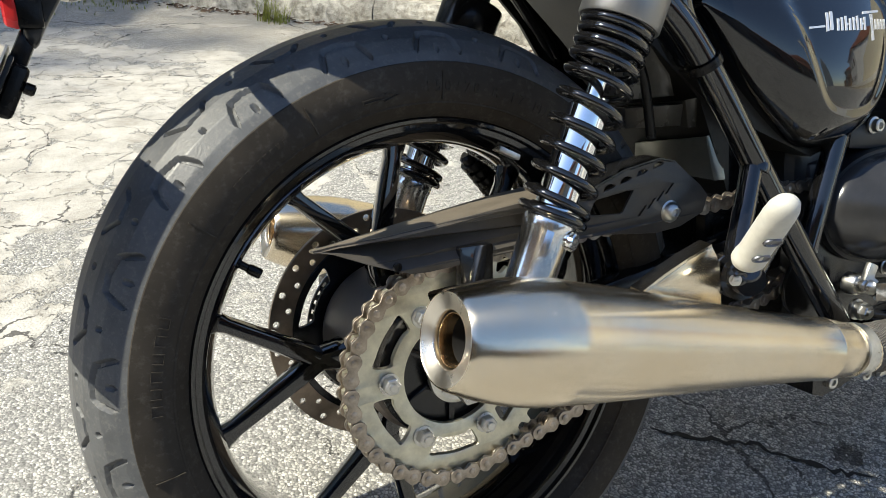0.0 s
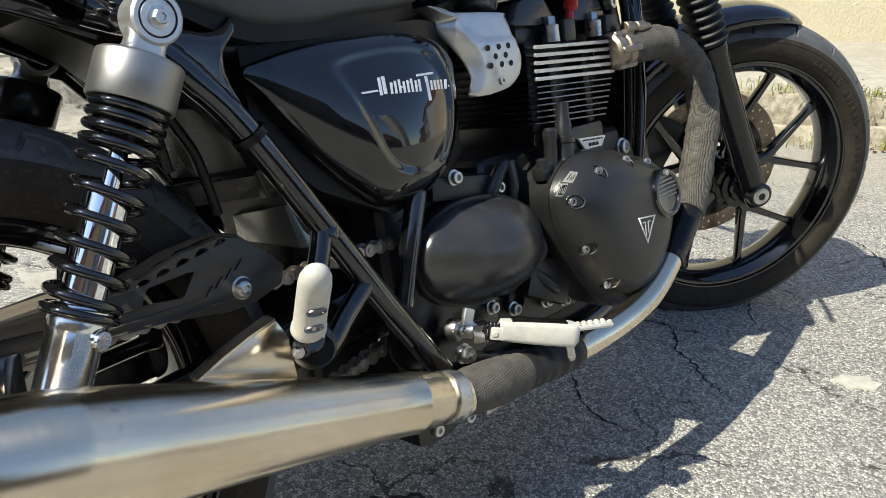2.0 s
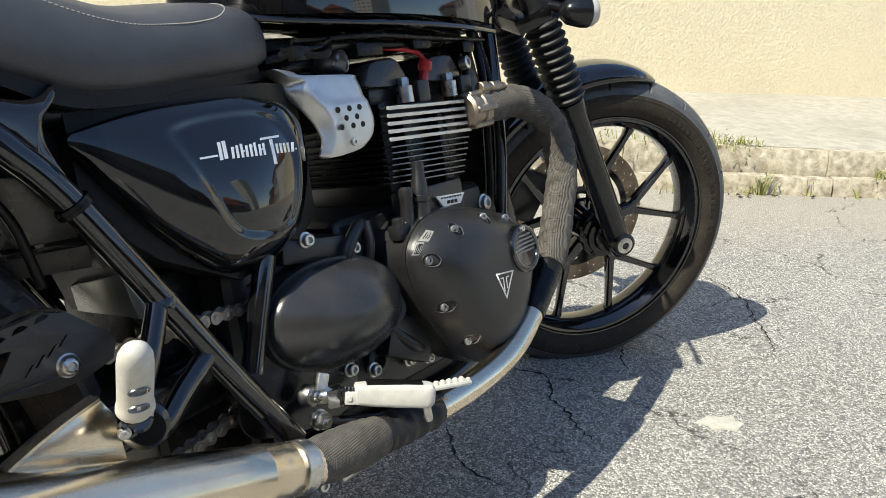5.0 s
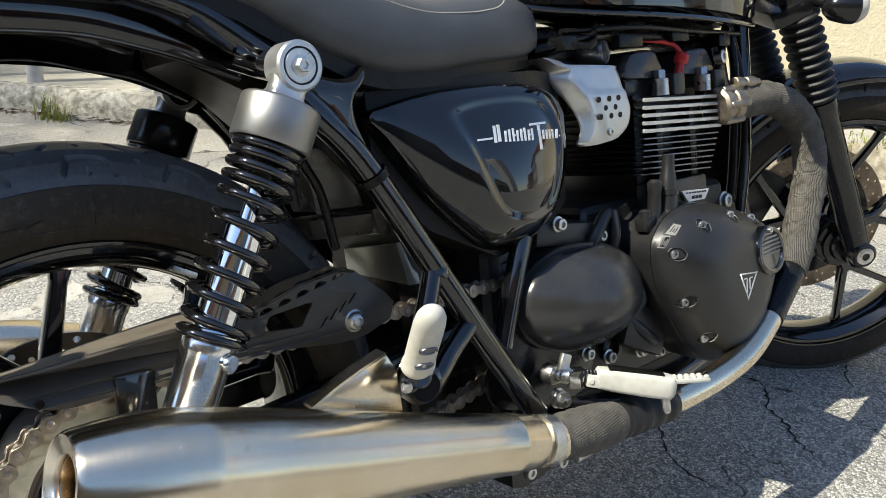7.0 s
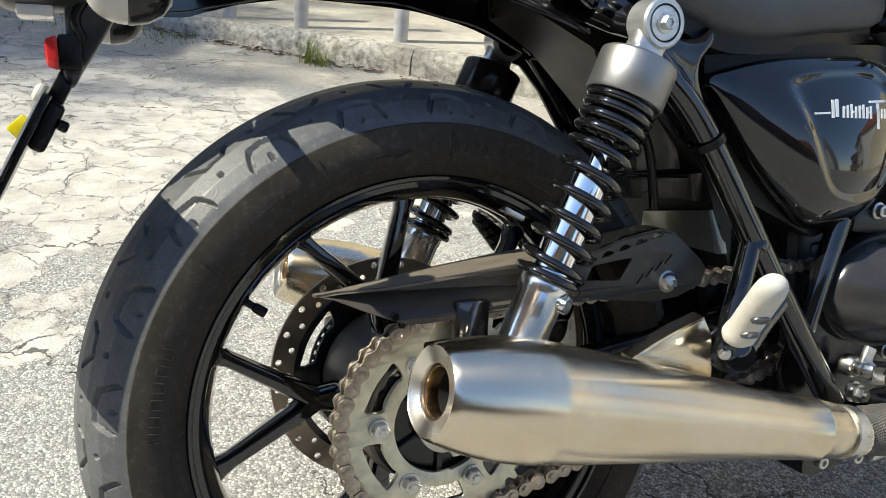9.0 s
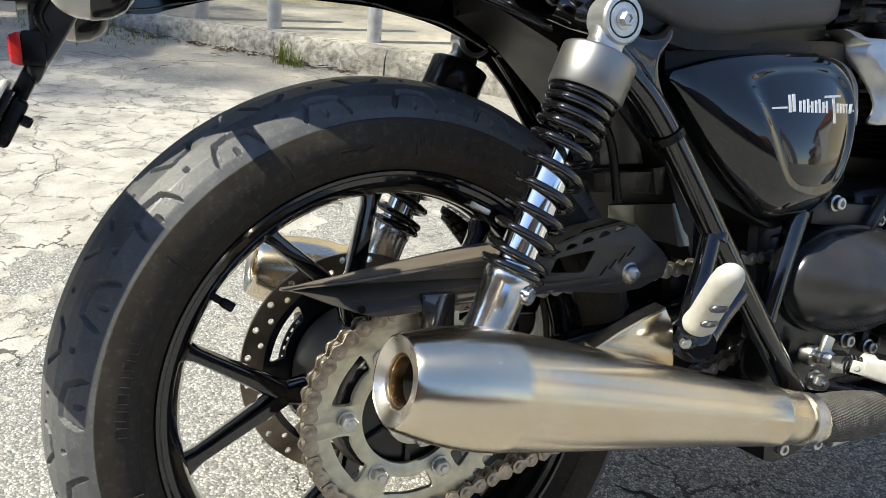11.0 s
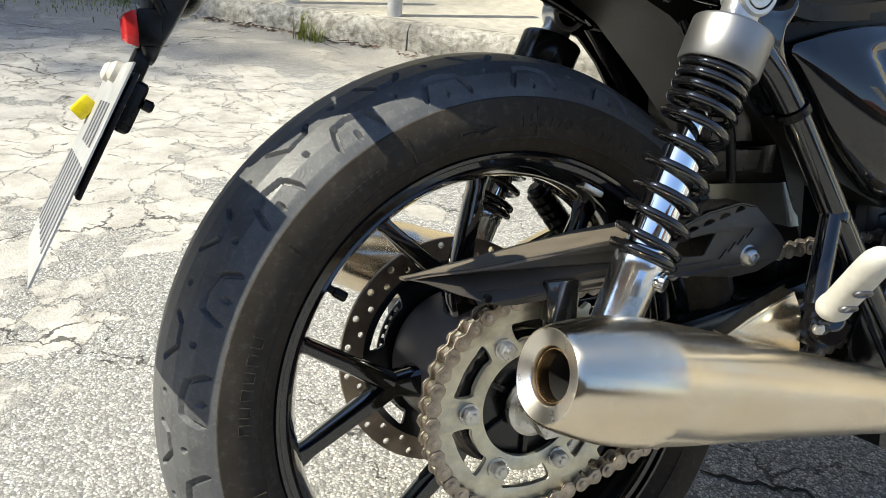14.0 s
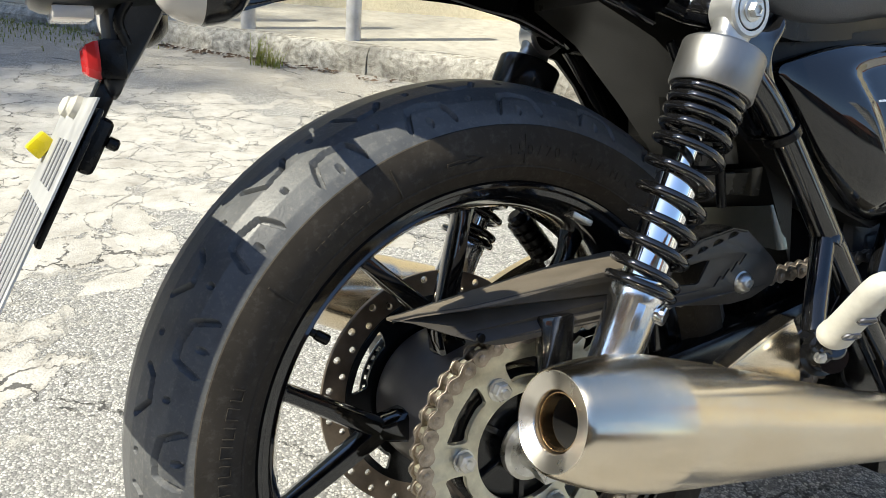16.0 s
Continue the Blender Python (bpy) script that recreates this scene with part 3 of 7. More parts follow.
def tyre_mesh(c, half, nth, pitch_n, hook, dots, depth=0.0055):
    """The tread as a fine sheet with sunk grooves. half: (y, r) from the crown to the tread's edge."""
    ys = []
    for (y0, r0), (y1, r1) in zip(half, half[1:]):
        k = max(2, int((y1 - y0) / 0.001))
        ys += [(y0 + (y1 - y0) * i / k, r0 + (r1 - r0) * i / k) for i in range(k)]
    ys.append(half[-1])
    prof = [(-y, r) for y, r in reversed(ys[1:])] + ys
    circ = 2 * math.pi * half[0][1]
    pitch = circ / pitch_n
    bm = BM()
    th = np.arange(nth) * 2 * np.pi / nth
    s = th / (2 * np.pi) * circ
    cols, deep = [], []
    for y, r in prof:
        w = abs(y)
        ss = (s + (pitch / 2 if y > 0 else 0)) % pitch
        d = np.full(nth, 1.0)
        for off in (-pitch, 0, pitch):
            for (a0, w0), (a1, w1) in [pr for hk in hook for pr in zip(hk, hk[1:])]:
                ux, uw = a1 - a0, w1 - w0
                tt = np.clip(((ss + off - a0) * ux + (w - w0) * uw) / (ux * ux + uw * uw), 0, 1)
                d = np.minimum(d, np.hypot(ss + off - a0 - tt * ux, w - w0 - tt * uw) - 0.0017)
            for a0, w0 in dots:
                d = np.minimum(d, np.hypot(ss + off - a0, w - w0) - 0.0021)
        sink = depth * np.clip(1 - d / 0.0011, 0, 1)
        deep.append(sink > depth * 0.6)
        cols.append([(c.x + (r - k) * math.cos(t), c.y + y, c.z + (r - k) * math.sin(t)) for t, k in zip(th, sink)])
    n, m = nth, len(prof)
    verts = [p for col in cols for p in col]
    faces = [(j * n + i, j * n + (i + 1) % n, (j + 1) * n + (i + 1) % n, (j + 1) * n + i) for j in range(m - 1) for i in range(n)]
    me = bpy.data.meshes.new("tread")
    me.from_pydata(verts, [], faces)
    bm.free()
    # the deepest faces take the rubber darkened for groove shade
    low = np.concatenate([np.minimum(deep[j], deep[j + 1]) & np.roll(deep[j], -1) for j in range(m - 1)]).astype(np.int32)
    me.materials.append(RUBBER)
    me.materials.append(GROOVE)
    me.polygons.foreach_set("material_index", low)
    return me


def sidewalls(bm, c, prof):
    for sgn in (-1, 1):
        lathe(bm, c, Y, [(sgn * y, r) for y, r in prof], 120, ends=False)


def rim_mesh(bm, c, lip, w, inner):
    p = [(-w, lip), (-w - 0.002, lip - 0.002), (-w - 0.0015, lip - 0.005), (-w + 0.003, lip - 0.007), (-w + 0.004, lip - 0.012), (-w + 0.002, lip - 0.0145), (-w + 0.006, lip - 0.017),
         (-w + 0.016, inner + 0.004), (-w + 0.024, inner)]
    q = p + [(-y, r) for y, r in reversed(p)]
    q += [(w - 0.004, lip - 0.003), (w * 0.5, inner + 0.007), (-w * 0.5, inner + 0.007), (-w + 0.004, lip - 0.003)]
    lathe(bm, c, Y, q, 120, wrap=True)


def spoke(bm, c, a0, r0, a1, r1, w0, w1, t0, t1, y0=0.0):
    """A tapered bar in the wheel's plane between two polar places, with rounded edges."""
    p = c + V(math.cos(a0) * r0, y0, math.sin(a0) * r0)
    q = c + V(math.cos(a1) * r1, y0, math.sin(a1) * r1)
    d = (q - p).normalized()
    side = V(-d.z, 0, d.x)
    secs = []
    for k in range(7):
        f = k / 6
        w, t = w0 + (w1 - w0) * f, t0 + (t1 - t0) * f
        if k == 6:
            w *= 1.6
        o = p + (q - p) * f
        secs.append([o + side * w * 0.5 * math.copysign(abs(math.cos(a)) ** 0.55, math.cos(a)) + Y * t * 0.5 * math.copysign(abs(math.sin(a)) ** 0.55, math.sin(a)) for a in [2 * math.pi * i / 12 for i in range(12)]])
    loft(bm, secs)


def disc_plate(r_in, r_out, holes, slots=0, thick=0.005):
    o = [circle(0, 0, r_out, 96), circle(0, 0, r_in, 64)]
    for n, r, hr, a0 in holes:
        o += [circle(r * math.cos(a0 + 2 * math.pi * i / n), r * math.sin(a0 + 2 * math.pi * i / n), hr, 12) for i in range(n)]
    return plate(o, thick)


def arc_slot(r0, r1, a0, a1, n=10, rnd=0.3):
    outer = [(r1 * math.cos(a0 + (a1 - a0) * i / n), r1 * math.sin(a0 + (a1 - a0) * i / n)) for i in range(n + 1)]
    m = (a1 - a0) * rnd * 0.35
    inner = [(r0 * math.cos(a1 - m - (a1 - a0 - 2 * m) * i / n), r0 * math.sin(a1 - m - (a1 - a0 - 2 * m) * i / n)) for i in range(n + 1)]
    return outer + inner


# rear wheel
bm = BM()
rim_mesh(bm, AXLE, 0.2315, 0.0605, 0.2055)
rear_wheel = part("rear_wheel", bm, GLOSSTUBE, bike, "satin black cast ten-spoke wheel")
for k in range(5):
    ac = radians(177 + 72 * k)
    bm = BM()
    spoke(bm, AXLE, ac, 0.06, ac, 0.108, 0.036, 0.017, 0.036, 0.026)
    for sg in (-1, 1):
        spoke(bm, AXLE, ac + sg * radians(1.5), 0.1, ac + sg * radians(17), 0.209, 0.02, 0.015, 0.028, 0.02)
    part("wheel_spoke", bm, GLOSSTUBE, rear_wheel)
bm = BM()
lathe(bm, AXLE, Y, [(-0.07, 0.03), (-0.068, 0.07), (-0.062, 0.074), (-0.02, 0.073), (0.02, 0.073), (0.05, 0.074), (0.057, 0.073), (0.06, 0.07), (0.061, 0.03)], 64)
part("wheel_hub", bm, HUBM, rear_wheel, "satin black hub drum")
HOOK_R = [[(0.0634, 0.064), (0.0712, 0.0525), (0.0891, 0.049), (0.1019, 0.0505), (0.1103, 0.0635)], [(0.1153, 0.027), (0.122, 0.036), (0.1416, 0.038), (0.1556, 0.022)]]
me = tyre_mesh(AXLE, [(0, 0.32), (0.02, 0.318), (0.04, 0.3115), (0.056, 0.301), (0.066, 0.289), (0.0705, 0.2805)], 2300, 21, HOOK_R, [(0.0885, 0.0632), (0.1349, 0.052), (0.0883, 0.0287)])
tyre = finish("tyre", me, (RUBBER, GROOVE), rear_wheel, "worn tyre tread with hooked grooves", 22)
SW_R = [(0.0706, 0.2806), (0.0722, 0.28), (0.0736, 0.274), (0.0746, 0.266), (0.0752, 0.257), (0.073, 0.247), (0.0705, 0.2435), (0.0695, 0.2425), (0.066, 0.236), (0.0615, 0.2322), (0.058, 0.228)]
for sg in (-1, 1):
    bm = BM()
    lathe(bm, AXLE, Y, [(sg * y, r) for y, r in SW_R], 120, ends=False)
    for rr, yy in ((0.2445, 0.0717),):
        lathe(bm, AXLE + Y * sg * yy, Y, [(-0.0006, rr - 0.0008), (sg * 0.0006, rr - 0.0004), (sg * 0.0006, rr + 0.0004), (-0.0006, rr + 0.0008)], 120, ends=False)
    sidewall = part("sidewall", bm, WALLRUB, rear_wheel, "dull black tyre sidewall")
    sidewall_near = sidewall if sg < 0 else sidewall_near


def on_sidewall(text, a_mid, r, size, y, parent, material=None):
    """Raised characters set round the sidewall, upright towards the tread."""
    wid = size * 0.72
    obs = []
    for i, ch in enumerate(text):
        if ch == " ":
            continue
        ang = a_mid - (i - (len(text) - 1) / 2) * wid / r
        cu = bpy.data.curves.new("letter", "FONT")
        cu.body, cu.size, cu.extrude, cu.align_x = ch, size, 0.0006, "CENTER"
        ob = bpy.data.objects.new("letter", cu)
        scene.collection.objects.link(ob)
        me = bpy.data.meshes.new_from_object(ob.evaluated_get(bpy.context.evaluated_depsgraph_get()))
        bpy.data.objects.remove(ob)
        bpy.data.curves.remove(cu)
        rad = V(math.cos(ang), 0, math.sin(ang))
        right = V(math.sin(ang), 0, -math.cos(ang))
        m = Matrix((right, rad, V(0, -1, 0))).transposed().to_4x4()
        m.translation = AXLE + rad * r + V(0, y, 0)
        me.transform(m)
        obs.append(me)
    bm = BM()
    for me in obs:
        bm.from_mesh(me)
        bpy.data.meshes.remove(me)
    return part("moulded_lettering", bm, material or WALLRUB, parent, smooth=0)


on_sidewall("150/70 R 17 M/C", radians(72), 0.2545, 0.0135, -0.0752, rear_wheel)
# unreadable raised lines on the sidewall


def sidewall_bar(bm, a0, a1, r0, r1, y, h=0.0008):
    n = max(2, int(abs(a1 - a0) / 0.03))
    lo = []
    for i in range(n + 1):
        a = a0 + (a1 - a0) * i / n
        ra = V(math.cos(a), 0, math.sin(a))
        p, q = AXLE + ra * r0 + Y * y, AXLE + ra * r1 + Y * y
        lo.append([p + Y * 0.002, q + Y * 0.002, q - Y * h, p - Y * h])
    loft(bm, lo)


MARKS = []
for k in range(6):
    a = 157 + k * 3.3
    MARKS += [(a, a + 0.25, 0.2545, 0.2635, -0.0752), (a + 1.9, a + 2.15, 0.2545, 0.2635, -0.0752)]
    MARKS += [(a, a + 2.15, 0.2632, 0.2637, -0.0748)] if k % 2 else [(a, a + 2.15, 0.2543, 0.2548, -0.0752)]
MARKS += [(118 + k * 1.5, 118.7 + k * 1.5, 0.2565, 0.2605, -0.0751) for k in range(9)] + [(a, a + 0.25, 0.247, 0.272, -0.075) for a in (84, 112, 140, 188)]
# outlined direction arrow
MARKS += [(96.5, 101.5, 0.2535, 0.254, -0.0752), (96.5, 101.5, 0.2565, 0.257, -0.0752), (101.3, 101.6, 0.2535, 0.257, -0.0752)]
MARKS += [(93.4 + k * 0.5, 94.1 + k * 0.5, 0.2553 + s * k * 0.0006 - 0.0003, 0.2553 + s * k * 0.0006 + 0.0003, -0.0752) for k in range(7) for s in (-1, 1)]
for a0, a1, r0, r1, y in MARKS:
    bm = BM()
    sidewall_bar(bm, radians(a0), radians(a1), r0, r1, y)
    part("moulded_mark", bm, WALLRUB, sidewall_near, smooth=0)

bm = BM()
va = radians(144)
vp = AXLE + V(math.cos(va) * 0.207, -0.012, math.sin(va) * 0.207)
vd = V(-math.cos(va), -0.25, -math.sin(va)).normalized()
lathe(bm, vp, vd, [(0, 0.0075), (0.004, 0.0065), (0.006, 0.004), (0.015, 0.0035), (0.016, 0.0046), (0.019, 0.005), (0.027, 0.005), (0.0285, 0.0042)], 20)
part("valve_stem", bm, DARK, rear_wheel, "black rubber valve with its cap")
me = disc_plate(0.1, 0.1275, [(24, 0.1205, 0.0042, 0.05), (24, 0.1095, 0.0038, 0.18)])
me.transform(Matrix.Translation(AXLE + Y * 0.068))
finish("brake_disc", me, DISC, rear_wheel, "drilled brown-stained brake disc", 20)
me = plate([circle(0, 0, 0.1025, 72), circle(0, 0, 0.04, 48)] + [spline2(arc_slot(0.0815, 0.0965, radians(k * 60 + 8), radians(k * 60 + 50), 6), 3) for k in range(6)], 0.005, at=Matrix.Translation(AXLE + Y * 0.066))
finish("disc_carrier", me, SATIN, rear_wheel, "", 20)
me = plate([circle(0, 0, 0.0845, 72)] + [arc_slot(0.077, 0.0825, radians(k * 7.5), radians(k * 7.5 + 4)) for k in range(48)] + [circle(0, 0, 0.072, 60)], 0.002, at=Matrix.Translation(AXLE + Y * 0.074))
finish("sensor_ring", me, STEEL, rear_wheel, "slotted steel sensor ring", 20)
bm = BM()
lathe(bm, AXLE, -Y, [(0.058, 0.05), (0.062, 0.066), (0.085, 0.068), (0.09, 0.064), (0.092, 0.05), (0.092, 0.03)], 48)
cush = part("cush_drive_hub", bm, SATIN, rear_wheel, "black rear hub behind the sprocket")
for k in range(6):
    a = radians(145 + 60 * k)
    bm = BM()
    box(bm, AXLE + V(math.cos(a) * 0.036, -0.094, math.sin(a) * 0.036), (0.03, 0.006, 0.006), Matrix.Rotation(-a, 3, "Y"), 0.0015)
    part("hub_rib", bm, SATIN, cush)
TEETH, PITCH = 41, 0.015875
RS = PITCH / 2 / math.sin(math.pi / TEETH)
outline = []
for i in range(TEETH):
    for f, r in ((-0.5, RS - 0.0045), (-0.28, RS - 0.0035), (-0.1, RS + 0.0045), (0.1, RS + 0.0045), (0.28, RS - 0.0035)):
        a = 2 * math.pi * (i + f) / TEETH
        outline.append((r * math.cos(a), r * math.sin(a)))
holes = [circle(0, 0, 0.0515, 48)]
for k in range(6):
    holes.append(spline2(arc_slot(0.0645, 0.0825, radians(145 + 60 * k - 19), radians(145 + 60 * k + 19), 5, 0.15), 3))
me = plate([outline] + holes, 0.006, at=Matrix.Translation(AXLE + Y * -0.099))
sprocket = finish("sprocket", me, SPROCKET, rear_wheel, "dusty steel rear sprocket with six windows", 25)
for k in range(6):
    a = radians(115 + 60 * k)
    bm = BM()
    hexbolt(bm, AXLE + V(math.cos(a) * 0.066, -0.102, math.sin(a) * 0.066), -Y, 0.0075, 0.011)
    part("sprocket_nut", bm, STEEL, rear_wheel, "")
bm = BM()
lathe(bm, AXLE, -Y, [(0.09, 0.016), (0.128, 0.016), (0.13, 0.014)], 32)
lathe(bm, AXLE, -Y, [(0.128, 0.019), (0.142, 0.019)], 6)
lathe(bm, AXLE, -Y, [(0.1, 0.026), (0.102, 0.028), (0.109, 0.028), (0.112, 0.024)], 40)
part("axle_nut", bm, STEEL, rear_wheel, "steel axle nut and spacer")

# chain
FC, FR_ = V(0.55, -0.099, 0.377), PITCH / 2 / math.sin(math.pi / 17)


def chain_points():
    c0, c1 = V(0, -0.099, 0.317), FC
    d = c1 - c0
    L = d.length
    base, off = math.atan2(d.z, d.x), math.asin((RS - FR_) / L)
    up0, up1 = base + math.pi / 2 - off, base - math.pi / 2 + off
    path = []
    for k in range(200):
        a = up0 + (2 * math.pi + up1 - up0) * k / 199
        path.append(c0 + V(math.cos(a) * RS, 0, math.sin(a) * RS))
    for k in range(80):
        a = up1 + (up0 - up1) * k / 79
        path.append(c1 + V(math.cos(a) * FR_, 0, math.sin(a) * FR_))
    path.append(path[0])
    out, acc, want = [], 0.0, 0.0
    for p, q in zip(path, path[1:]):
        L = (q - p).length
        while want <= acc + L:
            out.append(p + (q - p) * ((want - acc) / L))
            want += PITCH
        acc += L
    return out[:len(out) // 2 * 2]


cp = chain_points()
bm = BM()
for p in cp:
    lathe(bm, p - Y * 0.0045, Y, [(0, 0.005), (0.009, 0.005)], 10)
chain = part("drive_chain", bm, CHAIN, bike, "oily roller chain with light rust tint")


def link_mesh(outer):
    out = []
    for k in range(9):
        a = math.pi / 2 + math.pi * k / 8
        out.append((math.cos(a) * 0.0073, math.sin(a) * 0.0073))
    out.append((PITCH / 2, -0.0038))
    for k in range(9):
        a = -math.pi / 2 + math.pi * k / 8
        out.append((PITCH + math.cos(a) * 0.0073, math.sin(a) * 0.0073))
    out.append((PITCH / 2, 0.0038))
    bm = BM()
    for sg in (-1, 1):
        me = plate([out], 0.0022, 0.0004, Matrix.Translation((0, sg * (0.0082 if outer else 0.0056), 0)))
        bm.from_mesh(me)
        bpy.data.meshes.remove(me)
    for x in (0, PITCH):
        if outer:
            lathe(bm, (x, -0.0108, 0), Y, [(0, 0.0018), (0.0006, 0.0036), (0.021, 0.0036), (0.0216, 0.0018)], 12)
    bmesh.ops.recalc_face_normals(bm, faces=bm.faces)
    me = bpy.data.meshes.new("chain_link")
    bm.to_mesh(me)
    bm.free()
    me.materials.append(CHAIN)
    return me


links = (link_mesh(True), link_mesh(False))
for i, p in enumerate(cp):
    q = cp[(i + 1) % len(cp)]
    d = q - p
    ob = new("chain_link", links[i % 2])
    ob.parent = chain
    ob.matrix_local = Matrix.Translation(p) @ Matrix.Rotation(-math.atan2(d.z, d.x), 4, "Y")

# chain guard: a folded black sheet
GUARD = [(-0.114, 0.451), (-0.1, 0.4475), (-0.073, 0.4358), (-0.052, 0.428), (-0.039, 0.4238), (-0.025, 0.4225), (0.006, 0.423), (0.045, 0.4245), (0.08, 0.4245), (0.124, 0.4235), (0.159, 0.4225), (0.223, 0.4125), (0.253, 0.4135), (0.283, 0.423), (0.2895, 0.439), (0.281, 0.45), (0.247, 0.48), (0.228, 0.485), (0.185, 0.48), (0.155, 0.471), (0.131, 0.4675), (0.08, 0.4675), (0.02, 0.4635), (-0.06, 0.4585), (-0.095, 0.4545)]


def guard_y(x):
    return -0.084 - 0.034 * max(0.0, min(1.0, (x + 0.114) / 0.06)) - 0.007 * max(0.0, min(1.0, (x + 0.05) / 0.2))


win = [[(0.141, 0.4425), (0.1475, 0.455), (0.151, 0.4575), (0.19, 0.4605), (0.1965, 0.4595), (0.182, 0.4395), (0.178, 0.4385)]]
for k in range(5):
    cx, cz = 0.147 + k * 0.02, 0.4602 + k * 0.0043
    win.append([(cx - 0.0085, cz - 0.002), (cx - 0.006, cz + 0.0032), (cx - 0.001, cz + 0.0056), (cx + 0.004, cz + 0.0052), (cx + 0.008, cz + 0.0026), (cx + 0.0035, cz + 0.0002)])
for k in range(4):
    win.append([(0.199 + k * 0.0115, 0.4325 + k * 0.0055), (0.2025 + k * 0.0115, 0.432 + k * 0.0055), (0.2125 + k * 0.0115, 0.442 + k * 0.0055), (0.209 + k * 0.0115, 0.4425 + k * 0.0055)])
me = plate([GUARD] + win, 0.003)
for v in me.vertices:
    v.co.y += guard_y(v.co.x)
guard = finish("chain_guard", me, GUARDM, bike, "satin black slotted chain guard", 25)
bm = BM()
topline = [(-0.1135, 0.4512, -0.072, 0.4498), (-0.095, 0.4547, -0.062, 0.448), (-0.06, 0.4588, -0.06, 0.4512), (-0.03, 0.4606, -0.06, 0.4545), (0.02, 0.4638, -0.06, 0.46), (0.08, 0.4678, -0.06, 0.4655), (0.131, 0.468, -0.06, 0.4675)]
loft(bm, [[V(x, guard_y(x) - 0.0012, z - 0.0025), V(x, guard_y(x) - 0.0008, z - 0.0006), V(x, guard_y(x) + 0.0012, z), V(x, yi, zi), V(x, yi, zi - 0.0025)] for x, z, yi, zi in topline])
part("top_flange", bm, GUARDTOP, guard, "dusty brown-black top flange, lightened as if sunlit")
bm = BM()
topline = [(0.118, 0.4635, 0.45), (0.131, 0.466, 0.452), (0.155, 0.472, 0.458), (0.185, 0.481, 0.466), (0.228, 0.486, 0.472), (0.247, 0.481, 0.468)]
loft(bm, [[V(x, guard_y(x) - 0.0015, z - 0.0025), V(x, guard_y(x) - 0.0015, z), V(x, guard_y(x) + 0.02, z + 0.0012), V(x, -0.022, zi), V(x, -0.022, zi - 0.0025)] for x, z, zi in topline])
part("top_flange", bm, SATIN, guard, "")
bm = BM()
lathe(bm, (0.2405, -0.1245, 0.4305), -Y, [(0, 0.0115), (0.002, 0.0115), (0.003, 0.0098), (0.006, 0.0092), (0.009, 0.0074), (0.0103, 0.005), (0.0103, 0.0038), (0.0075, 0.0032)], 28)
part("guard_bolt", bm, STEEL, guard, "bright socket-head bolt")
bm = BM()
capscrew(bm, (-0.053, -0.1175, 0.432), -Y, 0.004, 0.003)
part("rivet", bm, SATIN, guard, "")

# swing arm
bm = BM()
for sg in (-1, 1):
    secs = []
    for x, z, w, h in ((-0.06, 0.317, 0.022, 0.04), (0.03, 0.318, 0.024, 0.052), (0.15, 0.325, 0.026, 0.052), (0.35, 0.345, 0.03, 0.058), (0.52, 0.36, 0.034, 0.07)):
        yy = sg * ((0.07 if sg < 0 else 0.098) if x < 0.2 else 0.085 - (x - 0.2) * 0.05)
        secs.append([V(x, yy + w / 2 * math.copysign(abs(math.cos(a)) ** 0.4, math.cos(a)), z + h / 2 * math.copysign(abs(math.sin(a)) ** 0.4, math.sin(a))) for a in [2 * math.pi * i / 16 + 0.2 for i in range(16)]])
    loft(bm, secs)
cyl(bm, (0.52, -0.1, 0.36), (0.52, 0.1, 0.36), 0.032)
box(bm, (0.3, 0, 0.345), (0.05, 0.16, 0.05), None, 0.01)
part("swing_arm", bm, SATIN, bike, "black rectangular-section swing arm")
bm = BM()
box(bm, (0.02, -0.118, 0.4), (0.034, 0.01, 0.075), Matrix.Rotation(radians(4), 3, "Y"), 0.003)
part("guard_bracket", bm, GLOSSTUBE, bike, "")
bm = BM()
box(bm, (-0.02, 0.098, 0.345), (0.07, 0.03, 0.06), None, 0.008)
part("brake_caliper", bm, ENGINE, bike, "black rear brake caliper")


